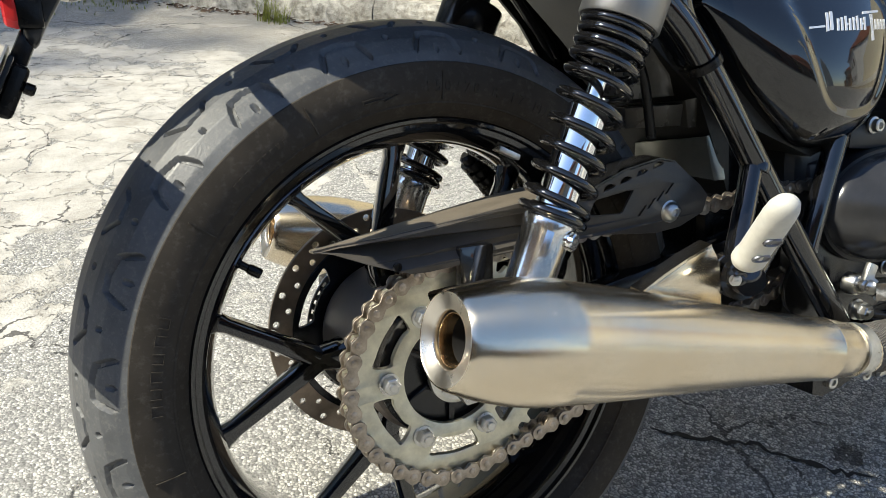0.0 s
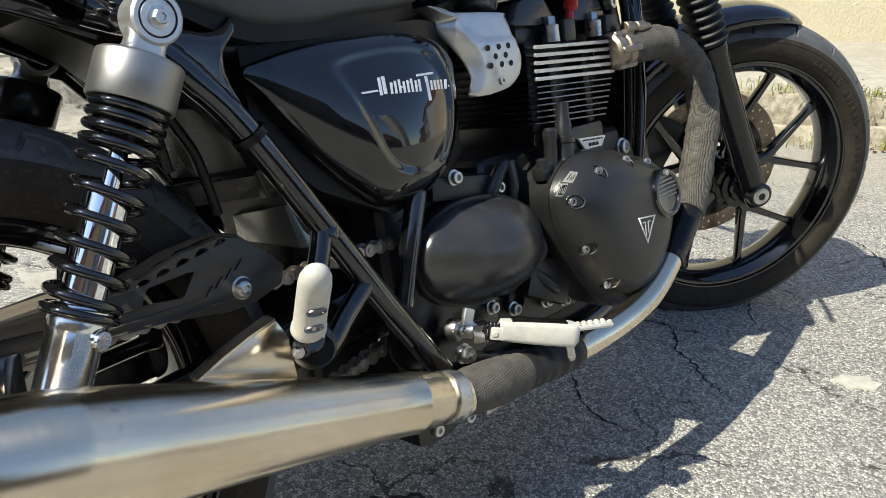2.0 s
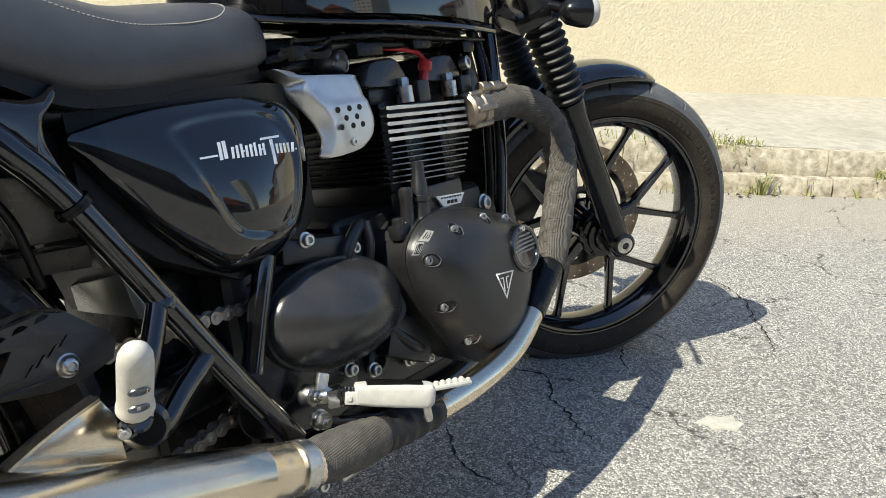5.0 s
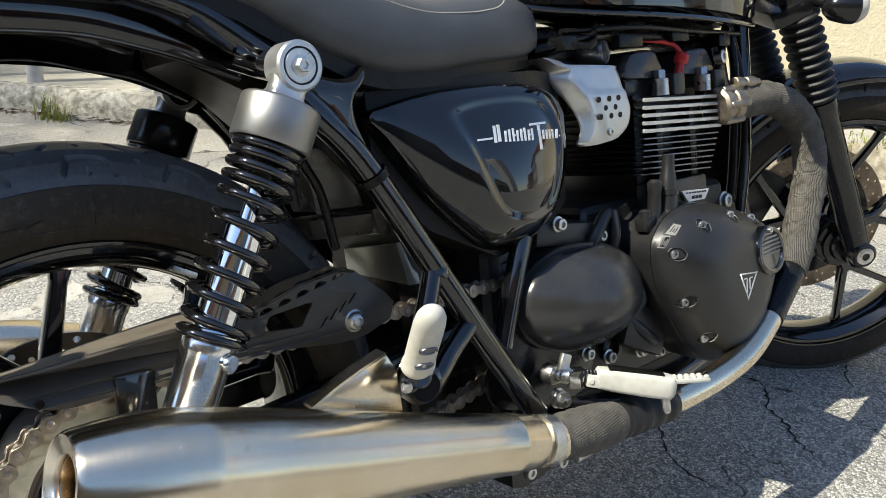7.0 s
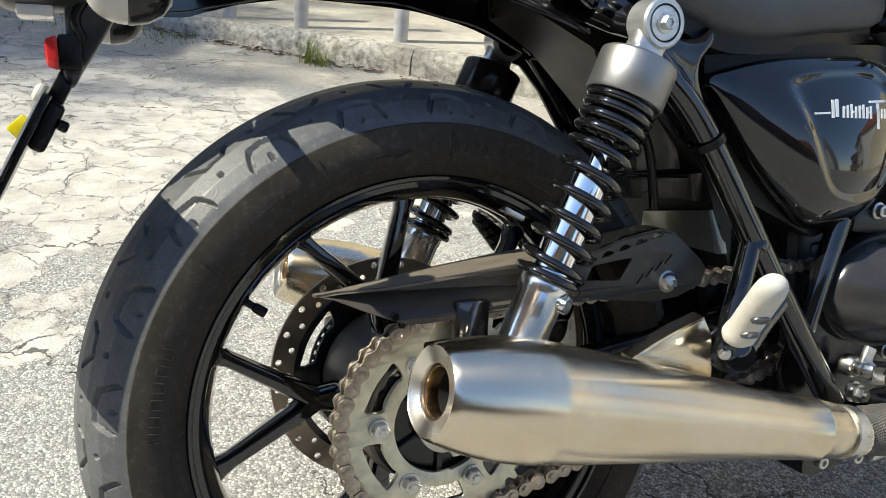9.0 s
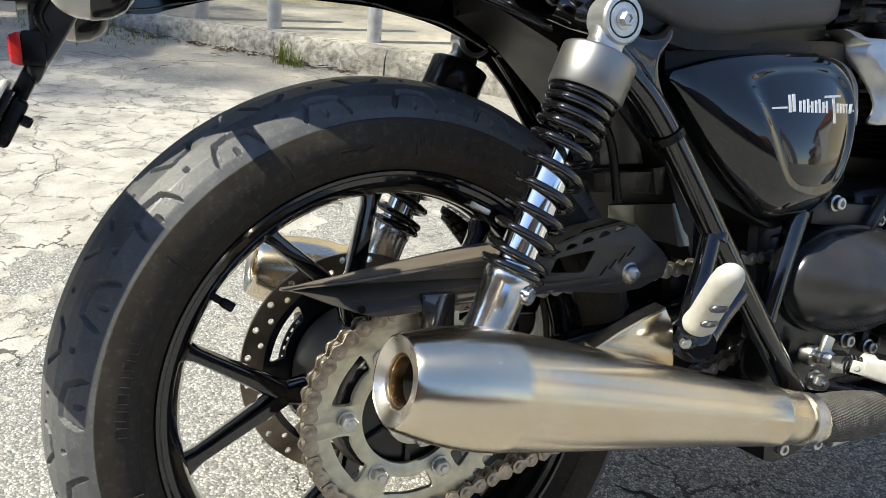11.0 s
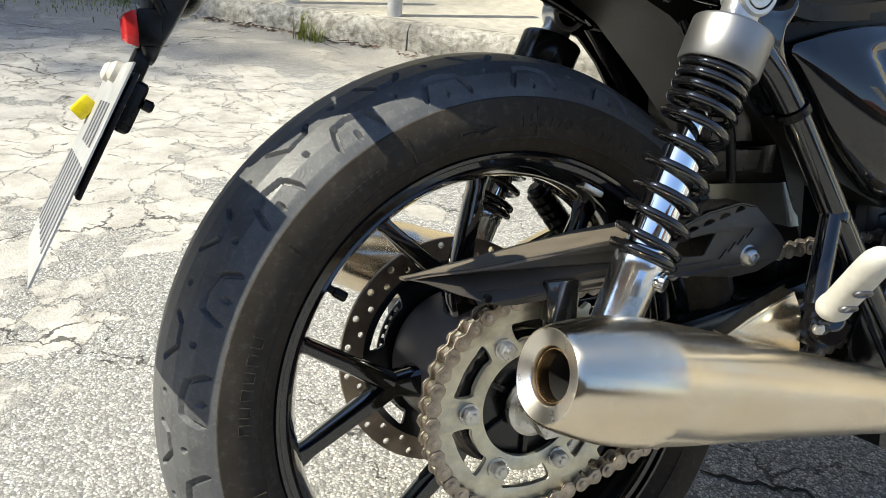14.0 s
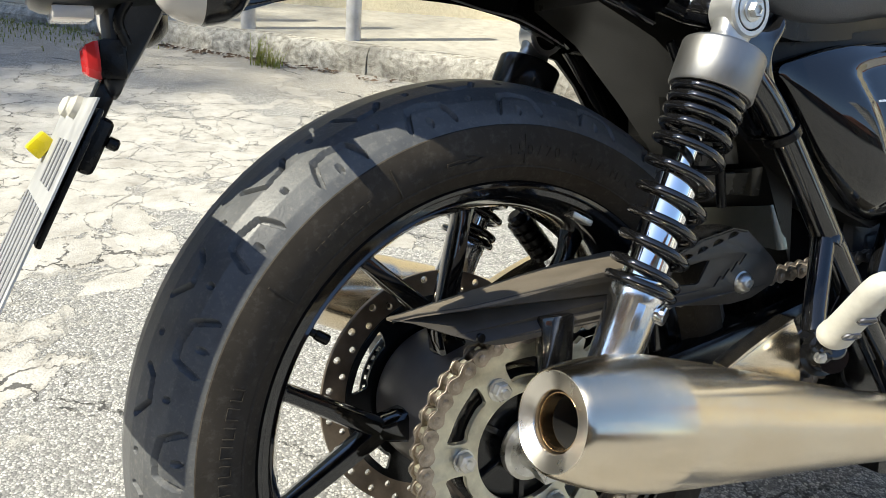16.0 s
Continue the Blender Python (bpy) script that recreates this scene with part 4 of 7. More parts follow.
# ---- shocks ----
def shock(sy):
    root = None
    top, d = (V(0.188, -0.16, 0.68) if sy < 0 else V(0.192, 0.125, 0.68)), V(-0.131, 0.0, -0.261).normalized()
    P = lambda s: top + d * s
    bm = BM()
    lathe(bm, P(0.026), d, [(0.005, 0.012), (0.0075, 0.028), (0.0085, 0.0335), (0.0098, 0.0352), (0.0115, 0.0358), (0.046, 0.0358), (0.048, 0.0345), (0.048, 0.027)], 64)
    # far cap turned from silver to black: its shade is put into the material
    root = part("shock_absorber", bm, CUPM if sy < 0 else SATIN, bike, "twin-side shock with black spring and %s cap" % ("silver" if sy < 0 else "black"))
    bm = BM()
    secs = []
    lathe(bm, top - Y * 0.014, Y, [(0, 0.0205), (0.002, 0.0225), (0.026, 0.0225), (0.028, 0.0205), (0.028, 0.0168), (0, 0.0168)], 40, wrap=True)
    across = V(-d.z, 0, d.x)
    loft(bm, [[P(sd) + across * w * math.copysign(abs(math.cos(a)) ** 0.6, math.cos(a)) + Y * h * math.copysign(abs(math.sin(a)) ** 0.6, math.sin(a)) for a in [2 * math.pi * i / 24 for i in range(24)]] for sd, w, h in ((0.012, 0.0185, 0.0115), (0.02, 0.0165, 0.0115), (0.026, 0.0168, 0.012), (0.03, 0.02, 0.0135), (0.0335, 0.025, 0.0165))])
    part("top_eye", bm, ALU, root, "cast silver mounting eye")
    bm = BM()
    lathe(bm, top - Y * 0.0115, Y, [(0, 0.0172), (0.023, 0.0172)], 32)
    part("eye_bush", bm, DARK, root, "black rubber bush")
    bm = BM()
    sg = sy
    lathe(bm, top + Y * sg * 0.011, Y * sg, [(0, 0.0152), (0.0025, 0.0152), (0.003, 0.0146), (0.003, 0.009)], 36)
    lathe(bm, top + Y * sg * 0.0135, Y * sg, [(0, 0.0095), (0.0015, 0.0095), (0.002, 0.0078)], 28)
    lathe(bm, top + Y * sg * 0.015, Y * sg, [(0, 0.0068), (0.005, 0.0068), (0.006, 0.006), (0.006, 0.004), (0.004, 0.0035)], 6)
    part("eye_bolt", bm, STEEL, root, "zinc bolt with washer")
    # spring: close coils above, open coils below
    bm = BM()
    a1, b1 = V(-d.z, 0, d.x), Y
    pts = []
    marks = [0.066, 0.073, 0.081, 0.0905, 0.1015, 0.1135, 0.1315, 0.1555, 0.177, 0.1985, 0.2195, 0.24, 0.2475]
    for i, (m0, m1) in enumerate(zip(marks, marks[1:])):
        for k in range(24):
            ang = 2 * math.pi * k / 24
            r = 0.029 - 0.0015 * (i / len(marks))
            pts.append(P(m0 + (m1 - m0) * k / 24) + (a1 * math.cos(ang) + b1 * math.sin(ang)) * r)
    tube(bm, pts, 0.0042, 16, curved=False)
    part("coil_spring", bm, GLOSSTUBE, root, "gloss black progressive coil spring")
    bm = BM()
    lathe(bm, P(0.07), d, [(0, 0.012), (0.038, 0.012), (0.042, 0.0095)], 24)
    part("bump_stop", bm, DARK, root, "")
    bm = BM()
    lathe(bm, P(0.11), d, [(0, 0.0075), (0.036, 0.0075), (0.036, 0.014), (0.04, 0.0182), (0.128, 0.0182), (0.128, 0.021), (0.131, 0.0265), (0.135, 0.0265), (0.137, 0.025), (0.138, 0.02)], 48)
    part("damper", bm, CHROME, root, "chrome damper body with its spring seat")
    bm = BM()
    lathe(bm, P(0.247), d, [(0, 0.019), (0.001, 0.0228), (0.004, 0.0234), (0.012, 0.0232), (0.014, 0.0222), (0.05, 0.0218), (0.07, 0.0212), (0.098, 0.021)], 48)
    side = V(0.55, sy * 0.83, 0).normalized()
    side = (side - d * side.dot(d)).normalized()
    cyl(bm, P(0.262) + side * 0.012, P(0.262) + side * 0.0285, 0.0085, n=20, edge=0.0012)
    clevis = part("lower_clevis", bm, CLEVISM, root, "bright plated lower clevis")
    bm = BM()
    fr = V(-0.5, sy * 0.86, 0).normalized()
    fr = (fr - d * fr.dot(d)).normalized()
    box(bm, P(0.272) + fr * 0.0222, (0.007, 0.0025, 0.026), Matrix((d.cross(fr), fr, -d)).transposed(), 0.001)
    part("stamped_rib", bm, CLEVISM, clevis)
    bm = BM()
    q = V(0.079, -0.175, 0.442) if sy < 0 else V(0.083, 0.14, 0.442)
    lathe(bm, q, V(0.3, sy * 0.95, 0), [(-0.006, 0.0095), (0.005, 0.0085), (0.0075, 0.008), (0.0085, 0.007), (0.0085, 0.0038), (0.004, 0.0032)], 18)
    part("adjuster", bm, CHROME, root, "")
    return root


shock(-1)
shock(1)

# ---- silencers and exhaust ----


def silencer(sy):
    tip, clamp = V(-0.072, sy * 0.236, 0.4073), V(0.43, sy * 0.2054, 0.2595)
    d = (clamp - tip).normalized()
    L = (clamp - tip).length
    across = V(0, 1, 0)
    up = d.cross(across).normalized()
    place = Matrix((d, up.cross(d), up)).transposed().to_4x4()
    place.translation = tip
    back = place.inverted()
    X, O = V(1, 0, 0), V(0, 0, 0)
    bm = BM()
    prof = [(0.0012, 0.0345), (0.0008, 0.0349), (0.0013, 0.0355), (0.0024, 0.0365), (0.0044, 0.0376), (0.0065, 0.0384), (0.02, 0.0421), (0.035, 0.0455), (0.055, 0.0486), (0.075, 0.0501), (0.09, 0.0504), (0.0985, 0.0503), (0.1, 0.0499), (0.15, 0.0478), (0.2, 0.0448), (0.25, 0.0415), (0.3, 0.0382), (0.35, 0.0356), (0.4, 0.0334), (0.442, 0.0317), (0.444, 0.0324), (0.447, 0.0324), (0.449, 0.0316), (0.47, 0.0298), (0.485, 0.0286), (0.489, 0.0262), (L, 0.0255)]
    lathe(bm, O, X, prof, 96, ends=False)
    ob = part("silencer", bm, SILENCERM, bike, "brushed stainless megaphone silencer", 40)
    ob.matrix_local = place
    bm = BM()
    lathe(bm, O, X, [(0.03, 0.0215), (0.0065, 0.0215), (0.0048, 0.0218), (0.0039, 0.0225), (0.0016, 0.0334), (0.001, 0.0342), (0.0012, 0.0347)], 72, ends=False)
    part("end_ring", bm, RINGM, ob, "pale dished end ring", 50)
    bm = BM()
    lathe(bm, tip, d, [(0.02, 0.0188), (0.0085, 0.0188), (0.0074, 0.0193), (0.008, 0.0203), (0.03, 0.0204)], 48, ends=False)
    part("outlet_pipe", bm, BRONZE, ob, "heat-tinted inner outlet pipe", xf=back)
    bm = BM()
    lathe(bm, tip, d, [(0.16, 0.0001), (0.16, 0.0184), (0.0195, 0.0186), (0.02, 0.0196)], 32, ends=False)
    part("baffle", bm, SOOT_SHADE, ob, "sooty baffle plate", xf=back)
    bm = BM()
    lathe(bm, tip, d, [(L - 0.03, 0.0262), (L - 0.03, 0.0288), (L - 0.012, 0.0288), (L - 0.012, 0.0262)], 48, ends=False)
    part("clamp", bm, STEEL, ob, "stainless pipe clamp with screw", xf=back)
    # folded hanger plate that rises to the footrest
    bm = BM()
    o = [(0.146, 0.3815), (0.2, 0.364), (0.23, 0.352), (0.24, 0.352), (0.238, 0.392), (0.229, 0.409), (0.2, 0.4015)]
    me = plate([o], 0.004, at=Matrix.Translation((0, sy * 0.192, 0)))
    bm.from_mesh(me)
    bpy.data.meshes.remove(me)
    loft(bm, [[V(x, sy * 0.1935, z), V(x, sy * 0.1935, z + 0.003), V(x, sy * 0.178, z + 0.0045), V(x, sy * 0.178, z + 0.0015)] for x, z in ((0.146, 0.3815), (0.173, 0.3925), (0.2, 0.4015), (0.229, 0.409))])
    part("hanger_bracket", bm, BRUSHED, ob, "folded stainless hanger bracket", xf=back)
    return ob


silencer(-1)
silencer(1)
HEADER = [(0.925, 0.5965, -0.128), (0.965, 0.5985, -0.133), (1.013, 0.5985, -0.138), (1.062, 0.58, -0.146), (1.091, 0.548, -0.152), (1.1, 0.507, -0.157), (1.083, 0.46, -0.165), (1.05, 0.418, -0.172), (1.012, 0.375, -0.181), (0.958, 0.328, -0.19), (0.885, 0.2885, -0.203), (0.814, 0.257, -0.209), (0.74, 0.243, -0.209), (0.656, 0.238, -0.206), (0.577, 0.242, -0.205), (0.49, 0.252, -0.205), (0.425, 0.261, -0.2055)]
HP = [V(x, y, z) for x, z, y in HEADER]
bm = BM()
tube(bm, HP, 0.0185, 24)
header = part("exhaust_header", bm, BRUSHED, bike, "stainless exhaust pipe")
bm = BM()
tube(bm, HP[:9] + [HP[8].lerp(HP[9], 0.75)], lambda f: 0.0258 + 0.0006 * math.sin(f * 130) + 0.0004 * math.sin(f * 47), 28, 14)
part("heat_wrap", bm, WRAP, header, "grey-brown woven heat wrap")
bm = BM()
tube(bm, [HP[8].lerp(HP[9], 0.7), HP[9], HP[9].lerp(HP[10], 0.5), HP[10]], lambda f: 0.0236 - 0.0036 * f, 24, 10)
part("wrap_end", bm, DARK, header, "black soot-stained end of the wrap")
JOIN = HP[15].lerp(HP[14], 0.6)
bm = BM()
tube(bm, [HP[16], HP[15], JOIN], lambda f: 0.0225 + 0.005 * math.sin(math.pi * min(1, 0.12 + f * 0.95)) ** 0.7 + 0.0005 * math.sin(f * 45), 24, 16)
part("heat_wrap", bm, WRAP, header, "grey-brown woven heat wrap")
bm = BM()
tube(bm, [JOIN.lerp(HP[15], 0.15), HP[14], HP[14].lerp(HP[13], 0.75)], lambda f: 0.0225 + 0.0012 * math.sin(f * 30), 24, 14)
part("wrap_end", bm, GAITER, header, "black soot-stained end of the wrap")
bm = BM()
hd = (HP[1] - HP[0]).normalized()
lathe(bm, HP[0] - hd * 0.035, hd, [(0, 0.024), (0.004, 0.0285), (0.016, 0.0285), (0.018, 0.025), (0.026, 0.025), (0.028, 0.028), (0.04, 0.028), (0.043, 0.024)], 12)
for a in range(0, 360, 60):
    off = basis(hd)[0] * math.cos(radians(a)) * 0.026 + basis(hd)[1] * math.sin(radians(a)) * 0.026
    bm2 = BM()
    cyl(bm2, HP[0] - hd * 0.03 + off, HP[0] + hd * 0.012 + off, 0.0055, n=8, edge=0.0015)
    part("flange_lug", bm2, FLANGE, header)
bm2 = BM()
lathe(bm2, HP[0] + V(-0.008, -0.012, 0.0295), V(1, -0.08, -0.02), [(0, 0.0075), (0.001, 0.0088), (0.016, 0.0088), (0.017, 0.0068), (0.026, 0.0068), (0.027, 0.0082), (0.046, 0.0082), (0.047, 0.006), (0.058, 0.0055)], 18)
part("clamp_bolt", bm2, FLANGE, header, "tanned clamp bolt with barrel nut")
part("exhaust_flange", bm, FLANGE, header, "finned aluminium exhaust flange clamp")

# ---- frame tubes ----


def bar(name, pts, r, material, label="", n=16, per=8, parent=None, xf=None):
    bm = BM()
    tube(bm, pts, r, n, per)
    return part(name, bm, material, parent or bike, label, xf=xf)


frame_ = bar("frame", [(0.19, -0.13, 0.668), (0.225, -0.138, 0.63), (0.265, -0.142, 0.58), (0.332, -0.15, 0.466), (0.39, -0.157, 0.366), (0.45, -0.16, 0.272)], 0.014, GLOSSTUBE, "gloss black tubular steel frame")
for sy in (-1, 1):
    if sy > 0:
        bar("side_tube", [(0.225, 0.118, 0.668), (0.25, 0.125, 0.638), (0.29, 0.135, 0.58), (0.345, 0.15, 0.466), (0.45, 0.16, 0.272)], 0.0135, GLOSSTUBE, parent=frame_)
    bar("seat_rail", [(-0.2, sy * 0.085, 0.775), (0.0, sy * 0.09, 0.772), (0.114, sy * 0.098, 0.745), (0.182, sy * 0.108, 0.7), (0.215, sy * 0.112, 0.675)], 0.013, GLOSSTUBE, parent=frame_)
    bar("upper_rail", [(0.215, sy * 0.1, 0.672), (0.3, sy * 0.085, 0.655), (0.45, sy * 0.08, 0.66), (0.7, sy * 0.06, 0.7), (0.95, sy * 0.04, 0.77)], 0.014, DARK, parent=frame_)
    bar("inner_tube", [(0.282, sy * 0.128, 0.575), (0.35, sy * 0.134, 0.458), (0.4, sy * 0.14, 0.37), (0.462, sy * 0.143, 0.268)], 0.0085, GLOSSTUBE, parent=frame_)
    bar("upright_tube", [(0.48, sy * 0.128, 0.475), (0.455, sy * 0.13, 0.415), (0.43, sy * 0.132, 0.354)], 0.0125, GLOSSTUBE, parent=frame_)
    bar("down_tube", [(1.12, sy * 0.03, 0.78), (1.045, sy * 0.075, 0.55), (1.0, sy * 0.085, 0.4), (0.96, sy * 0.09, 0.27), (0.85, sy * 0.1, 0.215), (0.6, sy * 0.12, 0.21), (0.45, sy * 0.13, 0.24)], 0.0145, GLOSSTUBE, parent=frame_)
    bar("footrest_hanger", [(0.327, sy * 0.15, 0.468), (0.3, sy * 0.165, 0.428), (0.268, sy * 0.185, 0.392), (0.262, sy * 0.195, 0.37), (0.285, sy * 0.185, 0.362), (0.325, sy * 0.168, 0.381), (0.367, sy * 0.155, 0.402)], 0.0112, GLOSSTUBE, parent=frame_)
bm = BM()
lathe(bm, (0.332, -0.15, 0.466), V(-0.35, -0.2, -0.5), [(-0.006, 0.013), (0.004, 0.015), (0.01, 0.013)], 16)
part("weld_collar", bm, GLOSSTUBE, frame_)
bm = BM()
for z in (0.0, 0.006):
    lathe(bm, V(0.268, -0.1415, 0.575) + V(0.004, 0, -0.006) * z * 100, V(0.5, -0.03, -0.86), [(0, 0.016), (0, 0.018), (0.004, 0.018), (0.004, 0.016)], 24, wrap=True)
part("cable_clip", bm, DARK, frame_, "black cable clip")

# black foot under the pipe joint
bm = BM()
loft(bm, [[V(x, -0.189, z0), V(x, -0.15, z0), V(x, -0.15, z1), V(x, -0.189, z1)] for x, z0, z1 in ((0.377, 0.217, 0.24), (0.392, 0.211, 0.24), (0.423, 0.214, 0.24), (0.445, 0.221, 0.24), (0.462, 0.227, 0.24))])
foot = part("pipe_bracket", bm, SATIN, frame_, "black bracket under the pipe joint")
for x, y, z in ((0.404, -0.189, 0.2248), (0.4445, -0.199, 0.2265)):
    bm = BM()
    capscrew(bm, (x, y, z), -Y, 0.007, 0.005)
    part("bracket_screw", bm, STEEL, frame_, "")

bm = BM()
lathe(bm, (0.474, -0.19, 0.2215), V(1, 0, 0.06), [(0, 0.0095), (0.002, 0.0115), (0.03, 0.0115), (0.033, 0.0095)], 24)
part("bracket_bush", bm, STEEL, foot, "silver bush beside the bracket")

# passenger footrest, folded up
bm = BM()
lathe(bm, (0.264, -0.19, 0.374), V(-0.35, -0.9, 0.1), [(-0.02, 0.016), (-0.018, 0.0215), (-0.004, 0.0222), (-0.002, 0.02), (0.0, 0.0222), (0.012, 0.0215), (0.014, 0.017), (0.03, 0.0145)], 36)
rest = part("passenger_footrest", bm, GLOSSTUBE, bike, "passenger footrest folded up with pale grey rubber")
p0, p1 = V(0.2425, -0.222, 0.3985), V(0.2185, -0.2895, 0.4725)
bm = BM()
d = (p1 - p0).normalized()
secs = []
e1 = V(1, -0.45, 0).normalized()
e1 = (e1 - d * e1.dot(d)).normalized()
e2 = d.cross(e1)
for s, r in ((0, 0.0105), (0.002, 0.0148), (0.006, 0.0163), (0.012, 0.016), (0.016, 0.0148), (0.05, 0.0146), (0.076, 0.0144), (0.086, 0.0135), (0.093, 0.011), (0.097, 0.0075), (0.099, 0.003)):
    secs.append([p0 + d * s + (e1 * math.cos(a) + e2 * math.sin(a) * 0.85) * r for a in [2 * math.pi * i / 32 for i in range(32)]])
loft(bm, secs)
part("footrest_rubber", bm, PEGGREY, rest, "pale grey rubber sleeve")
bm = BM()
face = e1.cross(d)
if face.y > 0:
    face = -face
for s in (0.026, 0.052):
    c = p0 + d * s + face * 0.012
    a_, b_ = e1, d
    lo = []
    for rr, hh in ((0.009, 0.0), (0.0085, 0.0016), (0.007, 0.0016), (0.0062, 0.0004)):
        lo.append([c + (a_ * math.cos(t) * rr + b_ * math.sin(t) * rr * 0.62) + face * hh for t in [2 * math.pi * i / 24 for i in range(24)]])
    rings(bm, lo)
part("slot_inset", bm, GREYMET, rest, "dark metal slot insets")
bm = BM()
cyl(bm, (0.262, -0.195, 0.378), (0.242, -0.226, 0.392), 0.0115, n=18, edge=0.002)
lathe(bm, (0.236, -0.216, 0.386), V(-0.3, -0.9, -0.15), [(0, 0.0085), (0.007, 0.0085), (0.009, 0.0065), (0.009, 0.004), (0.006, 0.0035)], 18)
knuckle = part("hinge_knuckle", bm, GLOSSTUBE, rest, "gloss black hinge knuckle")
bm = BM()
hexbolt(bm, (0.2295, -0.221, 0.384), V(-0.5, -0.85, -0.1), 0.0042, 0.005)
part("pivot_bolt", bm, STEEL, knuckle, "bright pivot bolt")
bm = BM()
loft(bm, [[p0 + e1 * (0.0075 + a * 0.0055) + face * (b * 0.006 + 0.002) - d * s for a, b in ((-1, -1), (1, -1), (1, 1), (-1, 1))] for s in (-0.004, 0.006, 0.0135)])
part("stop_tab", bm, PEGGREY, rest, "pale stop tab under the rubber")


# ---- seat, tank, side panels ----
def closed_sections(rows, shape):
    """rows: x, bottom, top, half width; shape: (side, up) pairs from 0 to 1 for one half."""
    out = []
    for x, zb, zt, hw in rows:
        half = [(w * hw, zb + (zt - zb) * u) for w, u in shape]
        loop = half + [(-w, z) for w, z in reversed(half) if abs(w) > 1e-6]
        out.append([V(x, y, z) for y, z in loop])
    return out


def dense(rows, per=4):
    pts = [tuple(r) for r in rows]
    out = []
    ext = [pts[0]] + pts + [pts[-1]]
    for i in range(1, len(ext) - 2):
        for k in range(per):
            t = k / per
            out.append(tuple(0.5 * (2 * b + (c - a) * t + (2 * a - 5 * b + 4 * c - d) * t * t + (3 * b - a - 3 * c + d) * t ** 3) for a, b, c, d in zip(*ext[i - 1:i + 3])))
    out.append(pts[-1])
    return out


SEAT = [(0.576, 0.708, 0.728, 0.03), (0.571, 0.698, 0.75, 0.075), (0.556, 0.688, 0.762, 0.103), (0.515, 0.68, 0.768, 0.119), (0.45, 0.676, 0.767, 0.127), (0.38, 0.67, 0.765, 0.131), (0.315, 0.672, 0.782, 0.133), (0.262, 0.688, 0.803, 0.133), (0.215, 0.713, 0.825, 0.132), (0.163, 0.743, 0.845, 0.128), (0.05, 0.765, 0.868, 0.122), (-0.1, 0.775, 0.872, 0.115), (-0.22, 0.785, 0.868, 0.1), (-0.27, 0.8, 0.855, 0.06)]
SHAPE = [(0, 0), (0.6, 0.0), (0.88, 0.01), (0.97, 0.08), (1.0, 0.25), (0.985, 0.45), (0.94, 0.63), (0.86, 0.75), (0.72, 0.86), (0.5, 0.945), (0.25, 0.988), (0, 1.0)]


def seat_top(x, y):
    """The height of the seat's skin at a place."""
    rows = sorted(dense(SEAT))
    k = max(1, min(len(rows) - 1, next((i for i, r in enumerate(rows) if r[0] >= x), len(rows) - 1)))
    a, b = rows[k - 1], rows[k]
    f = (x - a[0]) / (b[0] - a[0])
    zb, zt, hw = (p + (q - p) * f for p, q in zip(a[1:], b[1:]))
    w = min(0.99, abs(y) / hw)
    for (w1, u1), (w0, u0) in zip(SHAPE[4:], SHAPE[5:]):
        if w0 <= w <= w1:
            return zb + (zt - zb) * (u0 + (u1 - u0) * (w - w0) / (w1 - w0))
    return zt


bm = BM()
loft(bm, closed_sections(dense(SEAT), SHAPE))
seat = part("seat", bm, SEATV, bike, "long black vinyl seat with pale stitching", 60)
bm = BM()
for sy in (-1, 1):
    seam = smooth_path([(x, sy * y, seat_top(x, y)) for x, y in ((0.05, 0.1), (0.12, 0.106), (0.2, 0.113), (0.26, 0.118), (0.32, 0.1205), (0.375, 0.1215), (0.43, 0.121), (0.463, 0.118), (0.488, 0.112), (0.508, 0.1), (0.519, 0.084), (0.525, 0.06), (0.528, 0.03), (0.529, 0.0))], 24)
    for p, q in zip(seam[::2], seam[1::2]):
        tube(bm, [p + V(0, sy * 0.0004, 0.0002), q + V(0, sy * 0.0004, 0.0002)], 0.0006, 6, curved=False)
tagged(part("stitching", bm, CREAM, seat, "pale double stitching"), kind="stuff")
bm = BM()
loft(bm, closed_sections(dense([(0.55, 0.672, 0.69, 0.09), (0.45, 0.66, 0.682, 0.11), (0.36, 0.655, 0.678, 0.118), (0.29, 0.662, 0.69, 0.118), (0.2, 0.705, 0.73, 0.116), (0.1, 0.745, 0.772, 0.11), (-0.2, 0.76, 0.79, 0.09)]), [(0, 0), (1, 0), (1, 1), (0, 1)]))
part("seat_base", bm, INNERM, seat, "")
TANK = [(0.547, 0.757, 0.79, 0.03), (0.551, 0.748, 0.812, 0.058), (0.564, 0.741, 0.838, 0.086), (0.595, 0.735, 0.872, 0.112), (0.66, 0.73, 0.905, 0.132), (0.78, 0.725, 0.925, 0.145), (0.9, 0.716, 0.925, 0.148), (0.98, 0.71, 0.9, 0.138), (1.04, 0.725, 0.86, 0.105), (1.06, 0.75, 0.82, 0.06)]
bm = BM()
loft(bm, closed_sections(dense(TANK), [(0, 0.02), (0.8, 0.0), (0.97, 0.05), (1.0, 0.2), (0.99, 0.45), (0.93, 0.7), (0.78, 0.88), (0.5, 0.97), (0, 1.0)]))
tank = part("fuel_tank", bm, PAINT, bike, "gloss black fuel tank", 50)
bm = BM()
for sy in (-1, 1):
    tube(bm, [(0.535, sy * 0.07, 0.748), (0.57, sy * 0.106, 0.736), (0.65, sy * 0.13, 0.7285), (0.78, sy * 0.142, 0.722), (0.9, sy * 0.144, 0.714), (0.99, sy * 0.13, 0.708)], 0.004, 10)
part("tank_seam", bm, PAINT, tank, "rolled seam along the tank's foot")
